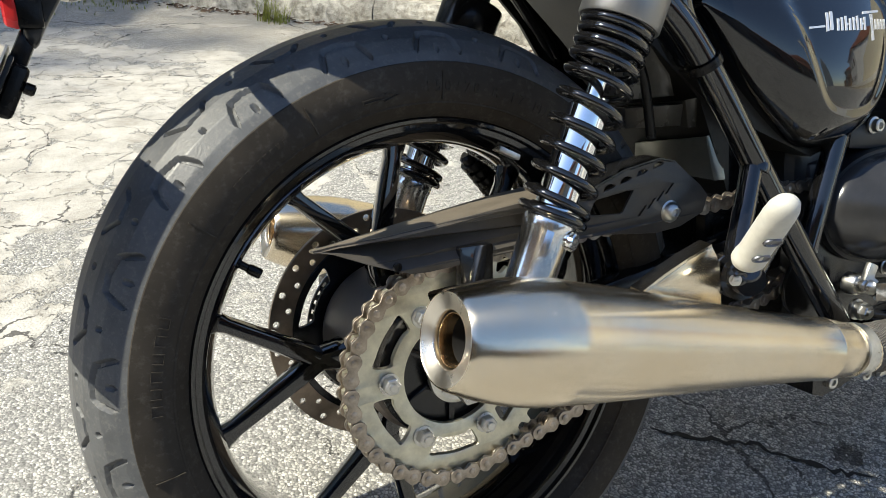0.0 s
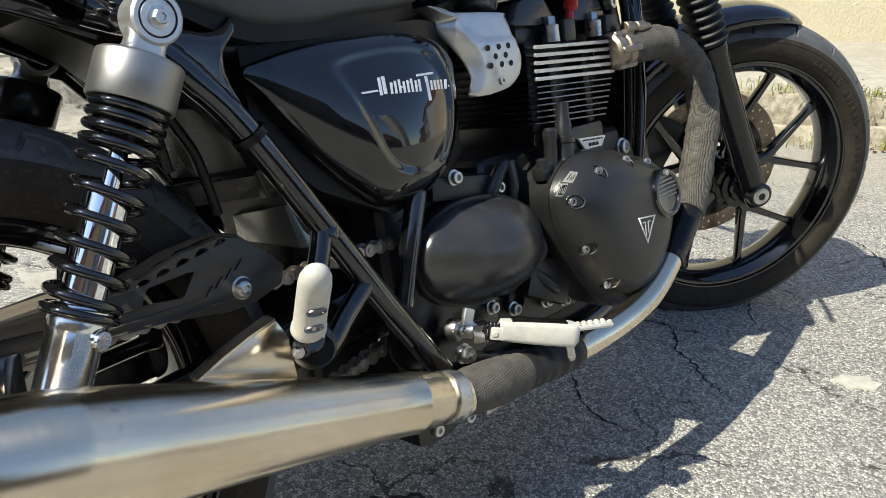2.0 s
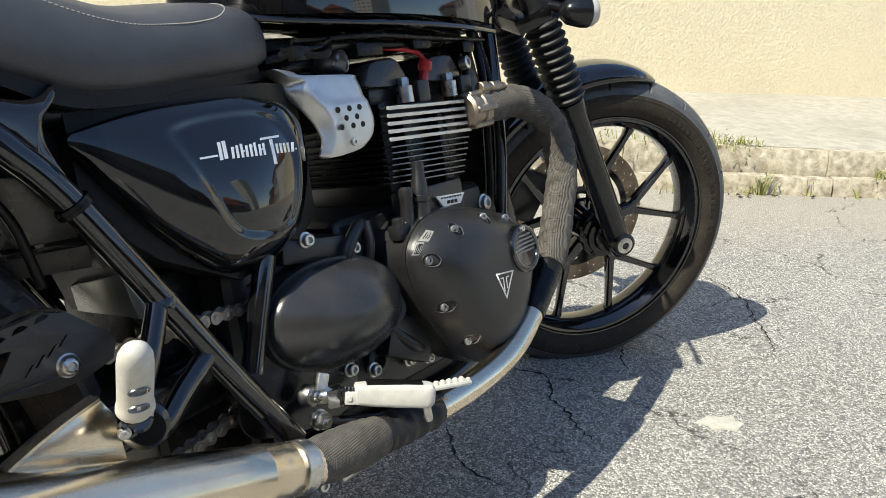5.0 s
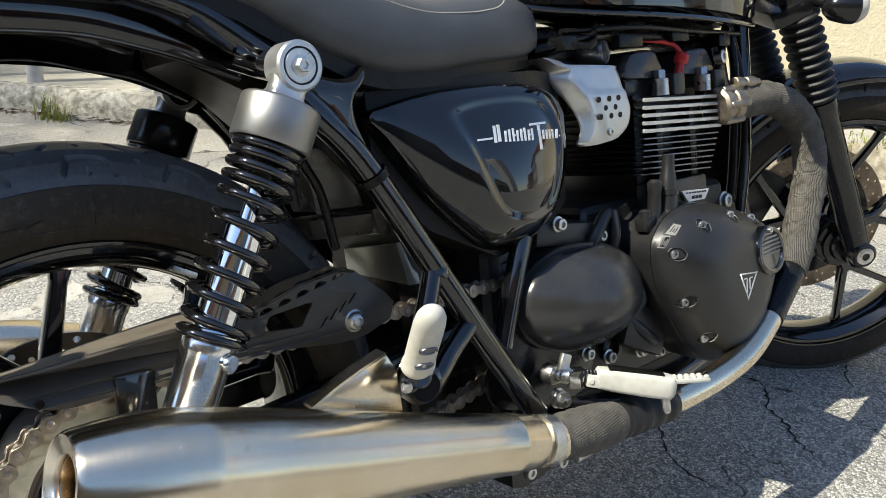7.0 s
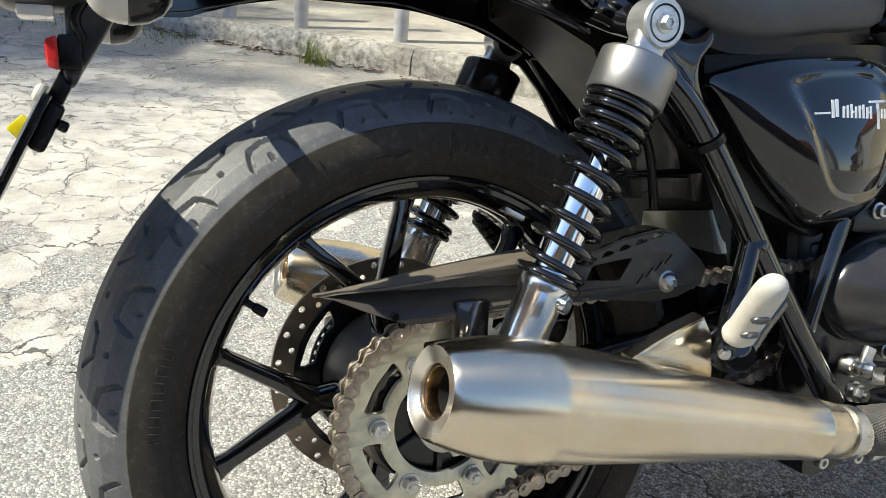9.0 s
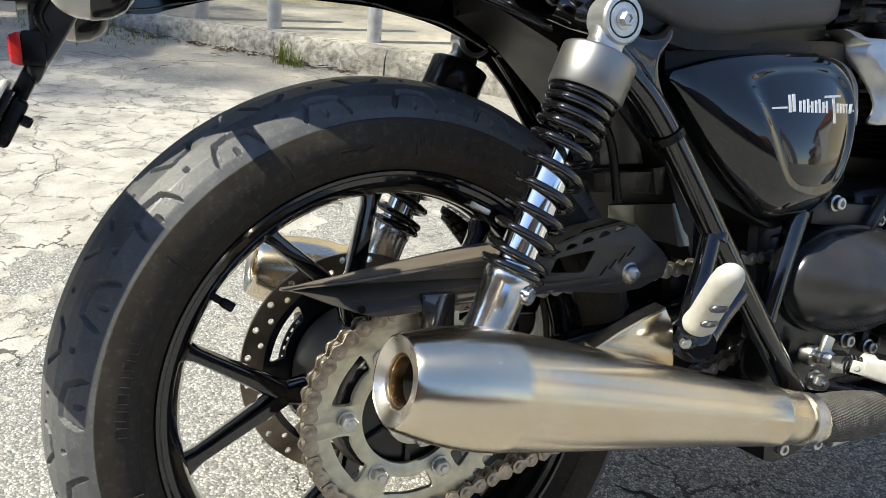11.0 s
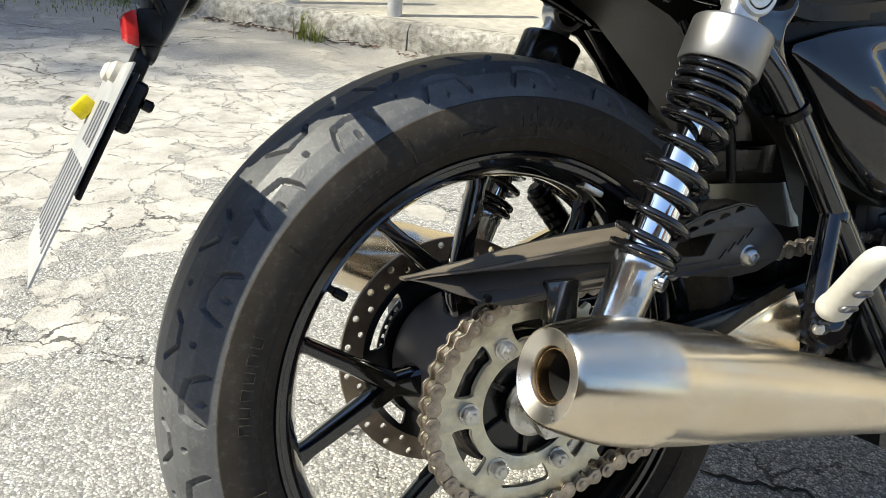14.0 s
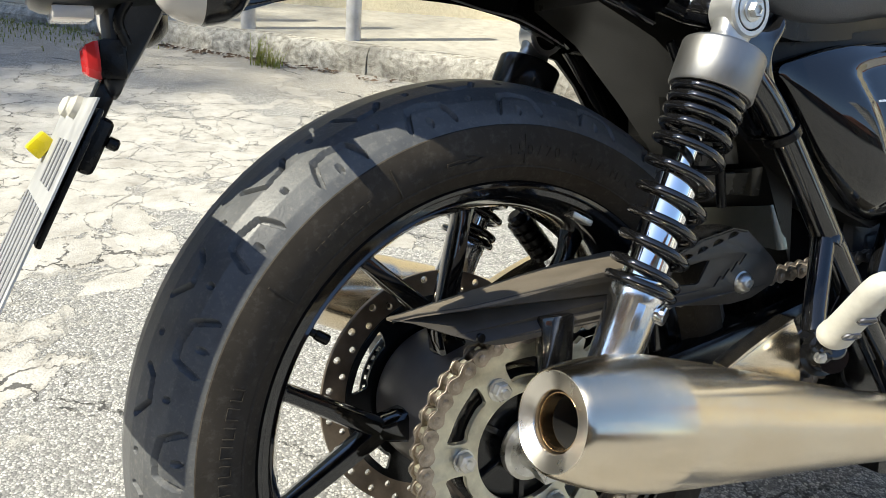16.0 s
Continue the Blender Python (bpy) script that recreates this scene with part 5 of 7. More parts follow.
for sy in (-1, 1):
    bm = BM()
    o = spline2([(0.6, 0.765), (0.66, 0.757), (0.76, 0.757), (0.8, 0.775), (0.77, 0.83), (0.66, 0.84), (0.61, 0.81)], 5)
    dome(bm, o, sy * 0.134, sy * 0.15, sy * 0.12, 3.0, 6)
    for k in range(9):
        box(bm, (0.7, sy * 0.149, 0.767 + k * 0.0075), (0.15 - abs(k - 4) * 0.008, 0.004, 0.003), None, 0.001)
    part("knee_pad", bm, DARK, tank, "ribbed black rubber knee pad")
PANEL = spline2([(0.288, 0.63), (0.316, 0.6405), (0.373, 0.65), (0.441, 0.653), (0.502, 0.651), (0.548, 0.638), (0.571, 0.61), (0.569, 0.568), (0.552, 0.518), (0.529, 0.486), (0.493, 0.468), (0.45, 0.464), (0.42, 0.472), (0.386, 0.5), (0.348, 0.541), (0.303, 0.607)], 6)
PC = (0.468, 0.54)
INLAY = spline2([(0.391, 0.588), (0.383, 0.607), (0.38, 0.624), (0.392, 0.634), (0.44, 0.64), (0.5, 0.638), (0.531, 0.624), (0.5435, 0.59), (0.536, 0.545), (0.522, 0.512), (0.505, 0.4985), (0.475, 0.495), (0.441, 0.5025), (0.421, 0.519), (0.406, 0.548)], 5)


def inside(o, x, z):
    """Depth of a point inside a closed outline, less than nothing outside it."""
    best, odd = 1.0, False
    for (x0, z0), (x1, z1) in zip(o, o[1:] + o[:1]):
        dx, dz = x1 - x0, z1 - z0
        t = min(1, max(0, ((x - x0) * dx + (z - z0) * dz) / (dx * dx + dz * dz + 1e-12)))
        best = min(best, math.hypot(x - x0 - t * dx, z - z0 - t * dz))
        if (z0 > z) != (z1 > z) and x < x0 + (z - z0) / (z1 - z0) * dx:
            odd = not odd
    return best if odd else -best


def sunk(x, z):
    t = min(1, max(0, inside(INLAY, x, z) / 0.011))
    return 0.0058 * (t + 0.35 * t * t * (3 - 2 * t)) / 1.35


def bulge(o, centre, power, x, z):
    a = math.atan2(z - centre[1], x - centre[0])
    ang = [(math.atan2(q[1] - centre[1], q[0] - centre[0]) - a + math.pi) % (2 * math.pi) - math.pi for q in o]
    k = min(range(len(o)), key=lambda i: abs(ang[i]))
    f = math.hypot(x - centre[0], z - centre[1]) / math.hypot(o[k][0] - centre[0], o[k][1] - centre[1])
    return 1 - min(1, f) ** power


def pillow(o, n=72, rounds=900):
    """Height of an even skin blown up over a closed outline, as a table to look heights up in."""
    xs, zs = np.linspace(min(p[0] for p in o), max(p[0] for p in o), n), np.linspace(min(p[1] for p in o), max(p[1] for p in o), n)
    inn = np.array([[inside(o, x, z) > 0 for z in zs] for x in xs])
    inn[0, :] = inn[-1, :] = inn[:, 0] = inn[:, -1] = False
    hx, hz = 1 / (xs[1] - xs[0]) ** 2, 1 / (zs[1] - zs[0]) ** 2
    h = np.zeros((n, n))
    for _ in range(rounds):
        h[1:-1, 1:-1] = (hx * (h[2:, 1:-1] + h[:-2, 1:-1]) + hz * (h[1:-1, 2:] + h[1:-1, :-2]) + 1) / (2 * hx + 2 * hz)
        h[~inn] = 0
    h /= h.max()

    def height(x, z):
        i, j = (x - xs[0]) / (xs[1] - xs[0]), (z - zs[0]) / (zs[1] - zs[0])
        i0, j0 = int(min(n - 2, max(0, i))), int(min(n - 2, max(0, j)))
        u, v = min(1, max(0, i - i0)), min(1, max(0, j - j0))
        return float((1 - u) * ((1 - v) * h[i0, j0] + v * h[i0, j0 + 1]) + u * ((1 - v) * h[i0 + 1, j0] + v * h[i0 + 1, j0 + 1]))
    return height


SKIN = pillow(PANEL)


def panel_y(x, z):
    return -0.122 - 0.041 * SKIN(x, z) ** 0.8 * (1 + 3.5 * (0.55 - z)) + sunk(x, z)


for sy in (-1, 1):
    bm = BM()
    dome(bm, PANEL, sy * 0.122, sy * 0.164, sy * 0.1, 2.2, 60, PC)
    for v in bm.verts:
        if abs(v.co.y) > 0.1225:
            v.co.y = -sy * panel_y(v.co.x, v.co.z)
    bmesh.ops.smooth_vert(bm, verts=[v for v in bm.verts if abs(v.co.y) > 0.128], factor=0.4, use_axis_y=True)
    bmesh.ops.smooth_vert(bm, verts=[v for v in bm.verts if abs(v.co.y) > 0.128], factor=0.4, use_axis_y=True)
    panel = part("side_panel", bm, PAINT, bike, "teardrop gloss black side panel with sunk rounded inlay", 60)
    # badge as plain slanted silver strokes
    strokes = [(0.398, 0.418, 0.5905, 0.5925, 0), (0.419, 0.4225, 0.5875, 0.606, 0.004), (0.4245, 0.4285, 0.5885, 0.607, 0.004)]
    for n in range(8):
        xs = 0.4335 + n * 0.0058
        strokes.append((xs, xs + 0.0028, 0.588, 0.6 + 0.0012 * (n % 3), 0.0032))
        if n % 2:
            strokes.append((xs - 0.003, xs, 0.5935 + 0.004 * (n % 4 == 1), 0.5953 + 0.004 * (n % 4 == 1), 0.0006))
    strokes += [(0.4765, 0.505, 0.6045, 0.607, 0.001), (0.4845, 0.489, 0.577, 0.6042, 0.0045)]
    for n in range(5):
        xs = 0.4935 + n * 0.0062
        strokes.append((xs, xs + 0.003, 0.5885, 0.599, 0.0026))
    strokes.append((0.524, 0.537, 0.5905, 0.5925, 0))
    for x0, x1, z0, z1, k in [(0.407 + (x0 - 0.398) * 1.05, 0.407 + (x1 - 0.398) * 1.05, z0 + 0.0025 - (x0 - 0.4) * 0.06, z1 + 0.0025 - (x0 - 0.4) * 0.06, k) for x0, x1, z0, z1, k in strokes]:
        bm = BM()
        q = [(x0, z0), (x1, z0), (x1 + k, z1), (x0 + k, z1)]
        rings(bm, [[V(x, sy * (-panel_y(x, z) + h), z) for x, z in q] for h in (-0.002, 0.0007)])
        part("badge_stroke", bm, SILVERINK, panel, "silver badge stroke", smooth=0)
bm = BM()
loft(bm, [[V(x, y, z) for y, z in ((-w, z0), (w, z0), (w, z1), (-w, z1))] for x, w, z0, z1 in ((0.3, 0.1, 0.56, 0.655), (0.36, 0.112, 0.5, 0.66), (0.45, 0.118, 0.455, 0.665), (0.54, 0.11, 0.47, 0.665), (0.6, 0.09, 0.5, 0.66))])
part("airbox", bm, INNERM, bike, "black airbox behind the side panels")
bm = BM()
loft(bm, [[V(x, y, z) for y, z in ((-w, z0), (w, z0), (w, z1), (-w, z1))] for x, w, z0, z1 in ((0.13, 0.05, 0.7, 0.74), (0.19, 0.06, 0.665, 0.735), (0.26, 0.072, 0.6, 0.72), (0.325, 0.08, 0.53, 0.7), (0.353, 0.085, 0.445, 0.68), (0.362, 0.085, 0.42, 0.68))])
inner = part("inner_fender", bm, INNERM, bike, "black plastic inner fender with folds")
for quad, y0, tip in [([(0.235, 0.607), (0.284, 0.6), (0.31, 0.5345), (0.25, 0.537)], -0.07, 0.012), ([(0.234, 0.5305), (0.314, 0.5265), (0.318, 0.502), (0.242, 0.508)], -0.07, 0.012)]:
    bm = BM()
    mx, mz = sum(p[0] for p in quad) / 4, sum(p[1] for p in quad) / 4
    rings(bm, [[V(mx + (x - mx) * k, y0 + h + (tip if i > 1 else 0) * 0.8, mz + (z - mz) * k) for i, (x, z) in enumerate(quad)] for h, k in ((0.05, 1.04), (0.003, 1.0), (0.0008, 0.985), (0.0, 0.94))])
    part("moulded_box", bm, FOLDM, inner, "dull olive-black moulded box")
# panels that face the tyre
for name, quad in (("tray_panel", ((0.333, -0.08, 0.49), (0.34, -0.085, 0.441), (0.344, 0.05, 0.441), (0.337, 0.04, 0.474))), ("fender_fold", ((0.309, -0.076, 0.531), (0.325, -0.063, 0.499), (0.33, 0.07, 0.493), (0.316, 0.068, 0.517)))):
    bm = BM()
    mid = sum((V(*q) for q in quad), V(0, 0, 0)) / 4
    rings(bm, [[mid + (V(*q) - mid) * k + V(h, 0, 0) for q in quad] for h, k in ((0.016, 1.02), (0.003, 1.01), (0.0008, 0.99), (0.0, 0.95))])
    part(name, bm, TRAYM if name == "tray_panel" else FOLDM, inner, "dusty black plastic panel facing the tyre")
me = plate([[(0.172, 0.70), (0.202, 0.656), (0.214, 0.652), (0.24, 0.622), (0.268, 0.575), (0.35, 0.46), (0.42, 0.4), (0.6, 0.44), (0.6, 0.68), (0.3, 0.69)]], 0.006, at=Matrix.Translation((0, 0.128, 0)))
finish("left_side_cover", me, INNERM, bike, "black side cover of the far side", 20)
bar("wiring_loom", [(0.2, -0.09, 0.66), (0.215, -0.1, 0.6), (0.235, -0.098, 0.56), (0.25, -0.09, 0.5)], 0.005, DARK)
bar("brake_hose", [(0.17, -0.1, 0.66), (0.195, -0.104, 0.6), (0.205, -0.1, 0.55)], 0.0045, DARK)

# ---- engine ----
engine = None
for nm, x0, x1, z0, z1, w in (("engine_block", 0.46, 0.98, 0.235, 0.45, 0.105), ("upper_crankcase", 0.62, 0.95, 0.43, 0.485, 0.1), ("gearbox_casting", 0.44, 0.66, 0.3, 0.47, 0.1)):
    bm = BM()
    box(bm, ((x0 + x1) / 2, 0, (z0 + z1) / 2), (x1 - x0, w * 2, z1 - z0), None, 0.02, 3)
    ob = part(nm, bm, ENGINE, engine or bike, "" if engine else "black twin-cylinder engine crankcase")
    engine = engine or ob
for nm, c, sz in (("sump", (0.69, 0.0, 0.235), (0.5, 0.2, 0.11)), ("swing_arm_bridge", (0.42, 0.03, 0.355), (0.13, 0.16, 0.25)), ("gearbox_end", (0.49, 0.01, 0.3), (0.1, 0.17, 0.14))):
    bm = BM()
    box(bm, c, sz, None, 0.018, 3)
    part(nm, bm, DARK, engine, "")
CLUTCH = spline2([(0.715, 0.4655), (0.689, 0.448), (0.676, 0.428), (0.676, 0.4), (0.686, 0.367), (0.705, 0.3305), (0.7345, 0.287), (0.766, 0.257), (0.803, 0.241), (0.845, 0.25), (0.887, 0.279), (0.917, 0.325), (0.937, 0.378), (0.936, 0.41), (0.909, 0.432), (0.859, 0.4505), (0.806, 0.4665), (0.755, 0.471)], 5)
bm = BM()
dome(bm, CLUTCH, -0.168, -0.222, -0.1, 4.6, 36, (0.805, 0.36))
cover = part("clutch_cover", bm, ENGINE, engine, "rounded matt black clutch cover", 50)
bm = BM()
lip = [(x + (x - 0.8) * 0.012, z + (z - 0.37) * 0.015) for x, z in CLUTCH]
rings(bm, [[V(x, y, z) for x, z in lip] for y in (-0.125, -0.1265, -0.159, -0.1615)])
part("cover_flange", bm, ENGINE, engine, "")


def cover_y(x, z):
    return -0.168 - 0.054 * bulge(CLUTCH, (0.805, 0.36), 4.6, x, z)


for x, z, tilt, worn in ((0.6885, 0.4186, 0, (-150, 40)), (0.7043, 0.3516, 10, (-140, 10)), (0.744, 0.2925, 25, (-130, 20)), (0.802, 0.2565, 60, (-120, 20)), (0.736, 0.4495, -25, (-60, 120)), (0.8075, 0.4515, -40, (-40, 120)), (0.872, 0.437, -50, (-40, 120))):
    e = radians(tilt)
    ring = []
    for i in range(36):
        a = 2 * math.pi * i / 36
        ox, oz = 0.0022 + math.cos(a) * 0.0078, math.sin(a) * 0.0086
        qx, qz = x + ox * math.cos(e) - oz * math.sin(e), z + ox * math.sin(e) + oz * math.cos(e)
        ring.append(V(qx, cover_y(qx, qz) - 0.0006, qz))
    bm = BM()
    low = [p.lerp(V(x, cover_y(x, z), z), 0.3) + V(0, 0.0012, 0) for p in ring]
    rings(bm, [ring, low])
    pocket = part("screw_pocket", bm, DARK, engine, "", 30)
    bm = BM()
    tube(bm, ring + ring[:1], 0.0006, 8, 2)
    part("pocket_edge", bm, ENGINE, pocket, "")
    bm = BM()
    k0, k1 = worn[0] // 10, worn[1] // 10
    tube(bm, [ring[k % 36] + V(0, -0.0006, 0) for k in range(k0, k1 + 1)], lambda f: 0.0008 * math.sin(math.pi * f) + 0.00015, 8, 2)
    part("worn_edge", bm, GREYMET, pocket, "bright worn edge of the screw pocket")
    bm = BM()
    capscrew(bm, (x, cover_y(x, z) + 0.001, z), V(-0.35, -0.94, 0), 0.0058, 0.004)
    part("cover_screw", bm, STEEL, engine, "bright socket screw")
# round ribbed cap on the cover
cpos, cax = V(0.8616, -0.2155, 0.3937), V(0.0, -0.995, 0.1).normalized()
bm = BM()
lathe(bm, cpos, cax, [(-0.02, 0.0345), (0.0075, 0.0342), (0.0098, 0.0325), (0.0105, 0.029), (0.0098, 0.0262), (0.0075, 0.0252), (0.0062, 0.001)], 48)
part("round_cap", bm, GLOSSTUBE, engine, "round black inspection cap with ribs")
ca, cb = basis(cax)
bm = BM()
for k in range(5):
    off = -0.004 + k * 0.0058
    half = math.sqrt(max(0, 0.024 ** 2 - off ** 2))
    tube(bm, [cpos + cax * 0.007 + V(0, 0, 1).cross(cax) * -half + V(0, 0, 1) * off, cpos + cax * 0.007 + V(0, 0, 1).cross(cax) * half + V(0, 0, 1) * off], 0.0016, 8, curved=False)
part("cap_ribs", bm, CUPM, engine, "polished ribs")
for s in (-1, 1):
    bm = BM()
    capscrew(bm, cpos + cax * 0.007 + V(0.004 * s, 0, s * -0.0292), cax, 0.0042, 0.0045)
    part("cap_screw", bm, STEEL, engine)
# plain triangular emblem
me = plate([[(0.783, 0.3765), (0.827, 0.372), (0.8015, 0.3355)]], 0.003, 0.0004, Matrix.Translation((0, -0.2195, 0)))
emblem = finish("emblem", me, DARK, engine, "black triangular emblem with silver outline", 0)
me = plate([[(0.784, 0.376), (0.826, 0.3715), (0.8015, 0.3365)], [(0.7866, 0.3743), (0.8226, 0.3703), (0.8019, 0.3402)]], 0.003, 0.0002, Matrix.Translation((0, -0.2212, 0)))
finish("emblem_outline", me, SILVERINK, emblem, "silver outline", 0)
for x, w, z0, z1 in ((0.7995, 0.0017, 0.3475, 0.3675), (0.8065, 0.0017, 0.3505, 0.3665), (0.796, 0.006, 0.3665, 0.368), (0.81, 0.006, 0.3655, 0.367)):
    bm = BM()
    box(bm, (x, -0.2222, (z0 + z1) / 2), (w, 0.0012, z1 - z0), None, 0.0002, 1)
    part("emblem_bar", bm, SILVERINK, emblem, "", 0)
# two small stickers on the cover's shoulder
for corners, inkm, inner in ((((0.6768, 0.4279), (0.687, 0.4427), (0.6931, 0.4415), (0.6819, 0.4268)), STICKERM, True), (((0.69, 0.4445), (0.7055, 0.4555), (0.7113, 0.4525), (0.6972, 0.4413)), STICKERM, False)):
    def grid(lo, hi, lift):
        bm = BM()
        A, B, C, D = [V(p[0], 0, p[1]) for p in corners]
        n = 6
        vs = []
        for i in range(n + 1):
            u = lo + (hi - lo) * i / n
            for j in range(n + 1):
                w = lo + (hi - lo) * j / n
                p = A.lerp(D, u).lerp(B.lerp(C, u), w)
                vs.append(bm.verts.new(V(p.x, cover_y(p.x, p.z) - lift, p.z)))
        for i in range(n):
            for j in range(n):
                k = i * (n + 1) + j
                bm.faces.new((vs[k], vs[k + 1], vs[k + n + 2], vs[k + n + 1]))
        bmesh.ops.recalc_face_normals(bm, faces=bm.faces)
        return bm
    sticker = part("sticker", grid(0, 1, 0.0006), inkm, engine, "small pale sticker with plain print bars", 40)
    if inner:
        part("sticker_field", grid(0.1, 0.9, 0.0009), DARK, sticker, "", 40)
    A, B, C, D = [V(p[0], 0, p[1]) for p in corners]
    for u0, u1, w in ((0.2, 0.8, 0.25), (0.25, 0.6, 0.5), (0.2, 0.75, 0.72)):
        bm = BM()
        pts = []
        for k in range(5):
            p = A.lerp(D, w).lerp(B.lerp(C, w), u0 + (u1 - u0) * k / 4)
            pts.append(V(p.x, cover_y(p.x, p.z) - 0.001, p.z))
        tube(bm, pts, 0.0005, 6, 1)
        part("print_bar", bm, inkm if inner else DARK, sticker, "", 0)
# smooth egg-shaped cover
EGG = []
for i in range(72):
    ca_, sa_ = math.cos(2 * math.pi * i / 72), math.sin(2 * math.pi * i / 72)
    ex, ez = 0.1075 * math.copysign(abs(ca_) ** 0.92, ca_), 0.064 * math.copysign(abs(sa_) ** 0.92, sa_)
    EGG.append((0.5705 + ex * 0.9962 + ez * 0.087, 0.382 - ex * 0.087 + ez * 0.9962))
bm = BM()
dome(bm, EGG, -0.142, -0.191, -0.09, 2.1, 18, (0.5705, 0.382))
part("sprocket_cover", bm, EGGM, engine, "smooth egg-shaped matt black cover", 60)
bm = BM()
rings(bm, [[V(0.563 + (x - 0.563) * 1.05, y, 0.385 + (z - 0.385) * 1.06) for x, z in EGG] for y in (-0.09, -0.128, -0.131)])
part("cover_rim", bm, ENGINE, engine)
# barrels, head, fins
bm = BM()
box(bm, (0.81, 0, 0.55), (0.15, 0.2, 0.17), None, 0.012)
part("cylinder_block", bm, ENGINE, engine, "black cylinder barrels")
for k in range(12):
    up = k < 5
    z = 0.6163 - k * 0.0102 if up else 0.5654 - (k - 5) * 0.0079
    xl = 0.7174 - k * 0.0012
    xr = 0.916 - k * 0.0038
    tilt = Matrix.Translation((xl, 0, z)) @ Matrix.Rotation(radians(1.9 + k * 0.1), 4, "Y") @ Matrix.Translation((-xl, 0, -z))
    me = plate([[(xl, -0.118), (xl + 0.008, -0.128), (xr - 0.008, -0.128), (xr, -0.12), (xr, 0.12), (xr - 0.008, 0.128), (xl + 0.008, 0.128), (xl, 0.12)]], 0.003, 0.0008)
    me.transform(tilt @ Matrix.Translation((0, 0, z)) @ Matrix.Rotation(radians(-90), 4, "X"))
    fin = finish("cooling_fin", me, DARK, engine, "black cooling fin", 20)
    bm = BM()
    if up:
        box(bm, ((xl + xr) / 2, -0.1285, z), (xr - xl - 0.006, 0.004, 0.0046), Matrix.Rotation(radians(18), 3, "X"), 0.0008)
    else:
        box(bm, ((xl + xr) / 2, -0.1285, z), (xr - xl - 0.012, 0.0016, 0.0018), None, 0.0005)
    part("fin_edge", bm, FINEDGE if up else GREYMET, engine, "bare machined fin edge" if up else "thin worn fin edge", xf=tilt)
for x in (0.765, 0.842):
    bm = BM()
    box(bm, (x, -0.108, 0.55), (0.014, 0.022, 0.11), None, 0.003)
    part("fin_strut", bm, DARK, engine)
bm = BM()
box(bm, (0.815, 0, 0.636), (0.19, 0.2, 0.03), None, 0.008)
for x in (0.756, 0.878):
    o = spline2([(x - 0.05, 0.645), (x - 0.05, 0.66), (x - 0.038, 0.678), (x - 0.01, 0.6825), (x + 0.014, 0.682), (x + 0.026, 0.672), (x + 0.034, 0.645)], 4)
    rings(bm, [[V(x - 0.01 + (px_ - x + 0.01) * k, y, 0.655 + (pz_ - 0.655) * k) for px_, pz_ in o] for y, k in ((0.11, 0.8), (0.105, 0.97), (0.1, 1), (-0.1, 1), (-0.106, 0.98), (-0.111, 0.9), (-0.1125, 0.8))])
head = part("cylinder_head", bm, EGGM, engine, "black cylinder head with twin cam covers")
for x, y in ((0.772, -0.118), (0.872, -0.118)):
    bm = BM()
    lathe(bm, (x, y, 0.62), V(0, 0, 1), [(0, 0.012), (0.022, 0.0115), (0.023, 0.009)], 20)
    lathe(bm, (x, y, 0.641), V(0, 0, 1), [(0, 0.0085), (0.011, 0.0085), (0.013, 0.007)], 6)
    part("head_nut", bm, STEEL, engine, "bright domed head nut")
    bm = BM()
    box(bm, (x + 0.032, y, 0.633), (0.026, 0.02, 0.03), None, 0.004)
    part("head_lug", bm, ENGINE, engine)
bm = BM()
tube(bm, [(0.818, -0.114, 0.625), (0.82, -0.115, 0.645), (0.827, -0.113, 0.66)], 0.0065, 14)
lathe(bm, (0.828, -0.113, 0.66), V(0.25, -0.1, 1), [(0, 0.0085), (0.004, 0.0105), (0.013, 0.01), (0.016, 0.0075)], 18)
part("spark_plug_cap", bm, RED, engine, "red rubber plug cap")
bar("ignition_lead", [(0.832, -0.113, 0.674), (0.815, -0.105, 0.69), (0.75, -0.08, 0.7), (0.7, -0.04, 0.7)], 0.0035, RED, parent=engine)
bm = BM()
for s, z in ((0, 0.62),):
    lathe(bm, (0.918, -0.112, 0.665), V(0.2, -0.95, 0.1), [(0, 0.01), (0.012, 0.01), (0.013, 0.008), (0.013, 0.005), (0.008, 0.0045)], 20)
part("head_bolt", bm, STEEL, engine)
# casting tower and plate between barrels and cover
bm = BM()
lathe(bm, (0.732, -0.148, 0.452), V(0.11, 0, 1), [(0, 0.02), (0.008, 0.0155), (0.02, 0.0135), (0.036, 0.013), (0.037, 0.0145), (0.044, 0.0145), (0.045, 0.012), (0.062, 0.0108), (0.07, 0.0085), (0.09, 0.008)], 28)
lathe(bm, (0.7055, -0.146, 0.446), V(0.1, 0, 1), [(0, 0.013), (0.02, 0.0095), (0.05, 0.0088), (0.052, 0.0098), (0.062, 0.0095), (0.066, 0.006)], 20)
box(bm, (0.6885, -0.146, 0.4575), (0.026, 0.02, 0.02), Matrix.Rotation(radians(-8), 3, "Y"), 0.005)
lathe(bm, (0.684, -0.15, 0.464), V(0, 0, 1), [(0, 0.0085), (0.01, 0.0085), (0.012, 0.006)], 12)
part("casting_tower", bm, ENGINE, engine, "black oil-way tower")
bm = BM()
box(bm, (0.795, -0.114, 0.478), (0.13, 0.03, 0.05), None, 0.008)
part("barrel_foot", bm, ENGINE, engine)
bm = BM()
loft(bm, [[V(0.786, y, 0.4855), V(0.852, y, 0.4805), V(0.8405, y, 0.4672), V(0.801, y, 0.4682)] for y in (-0.132, -0.1355)])
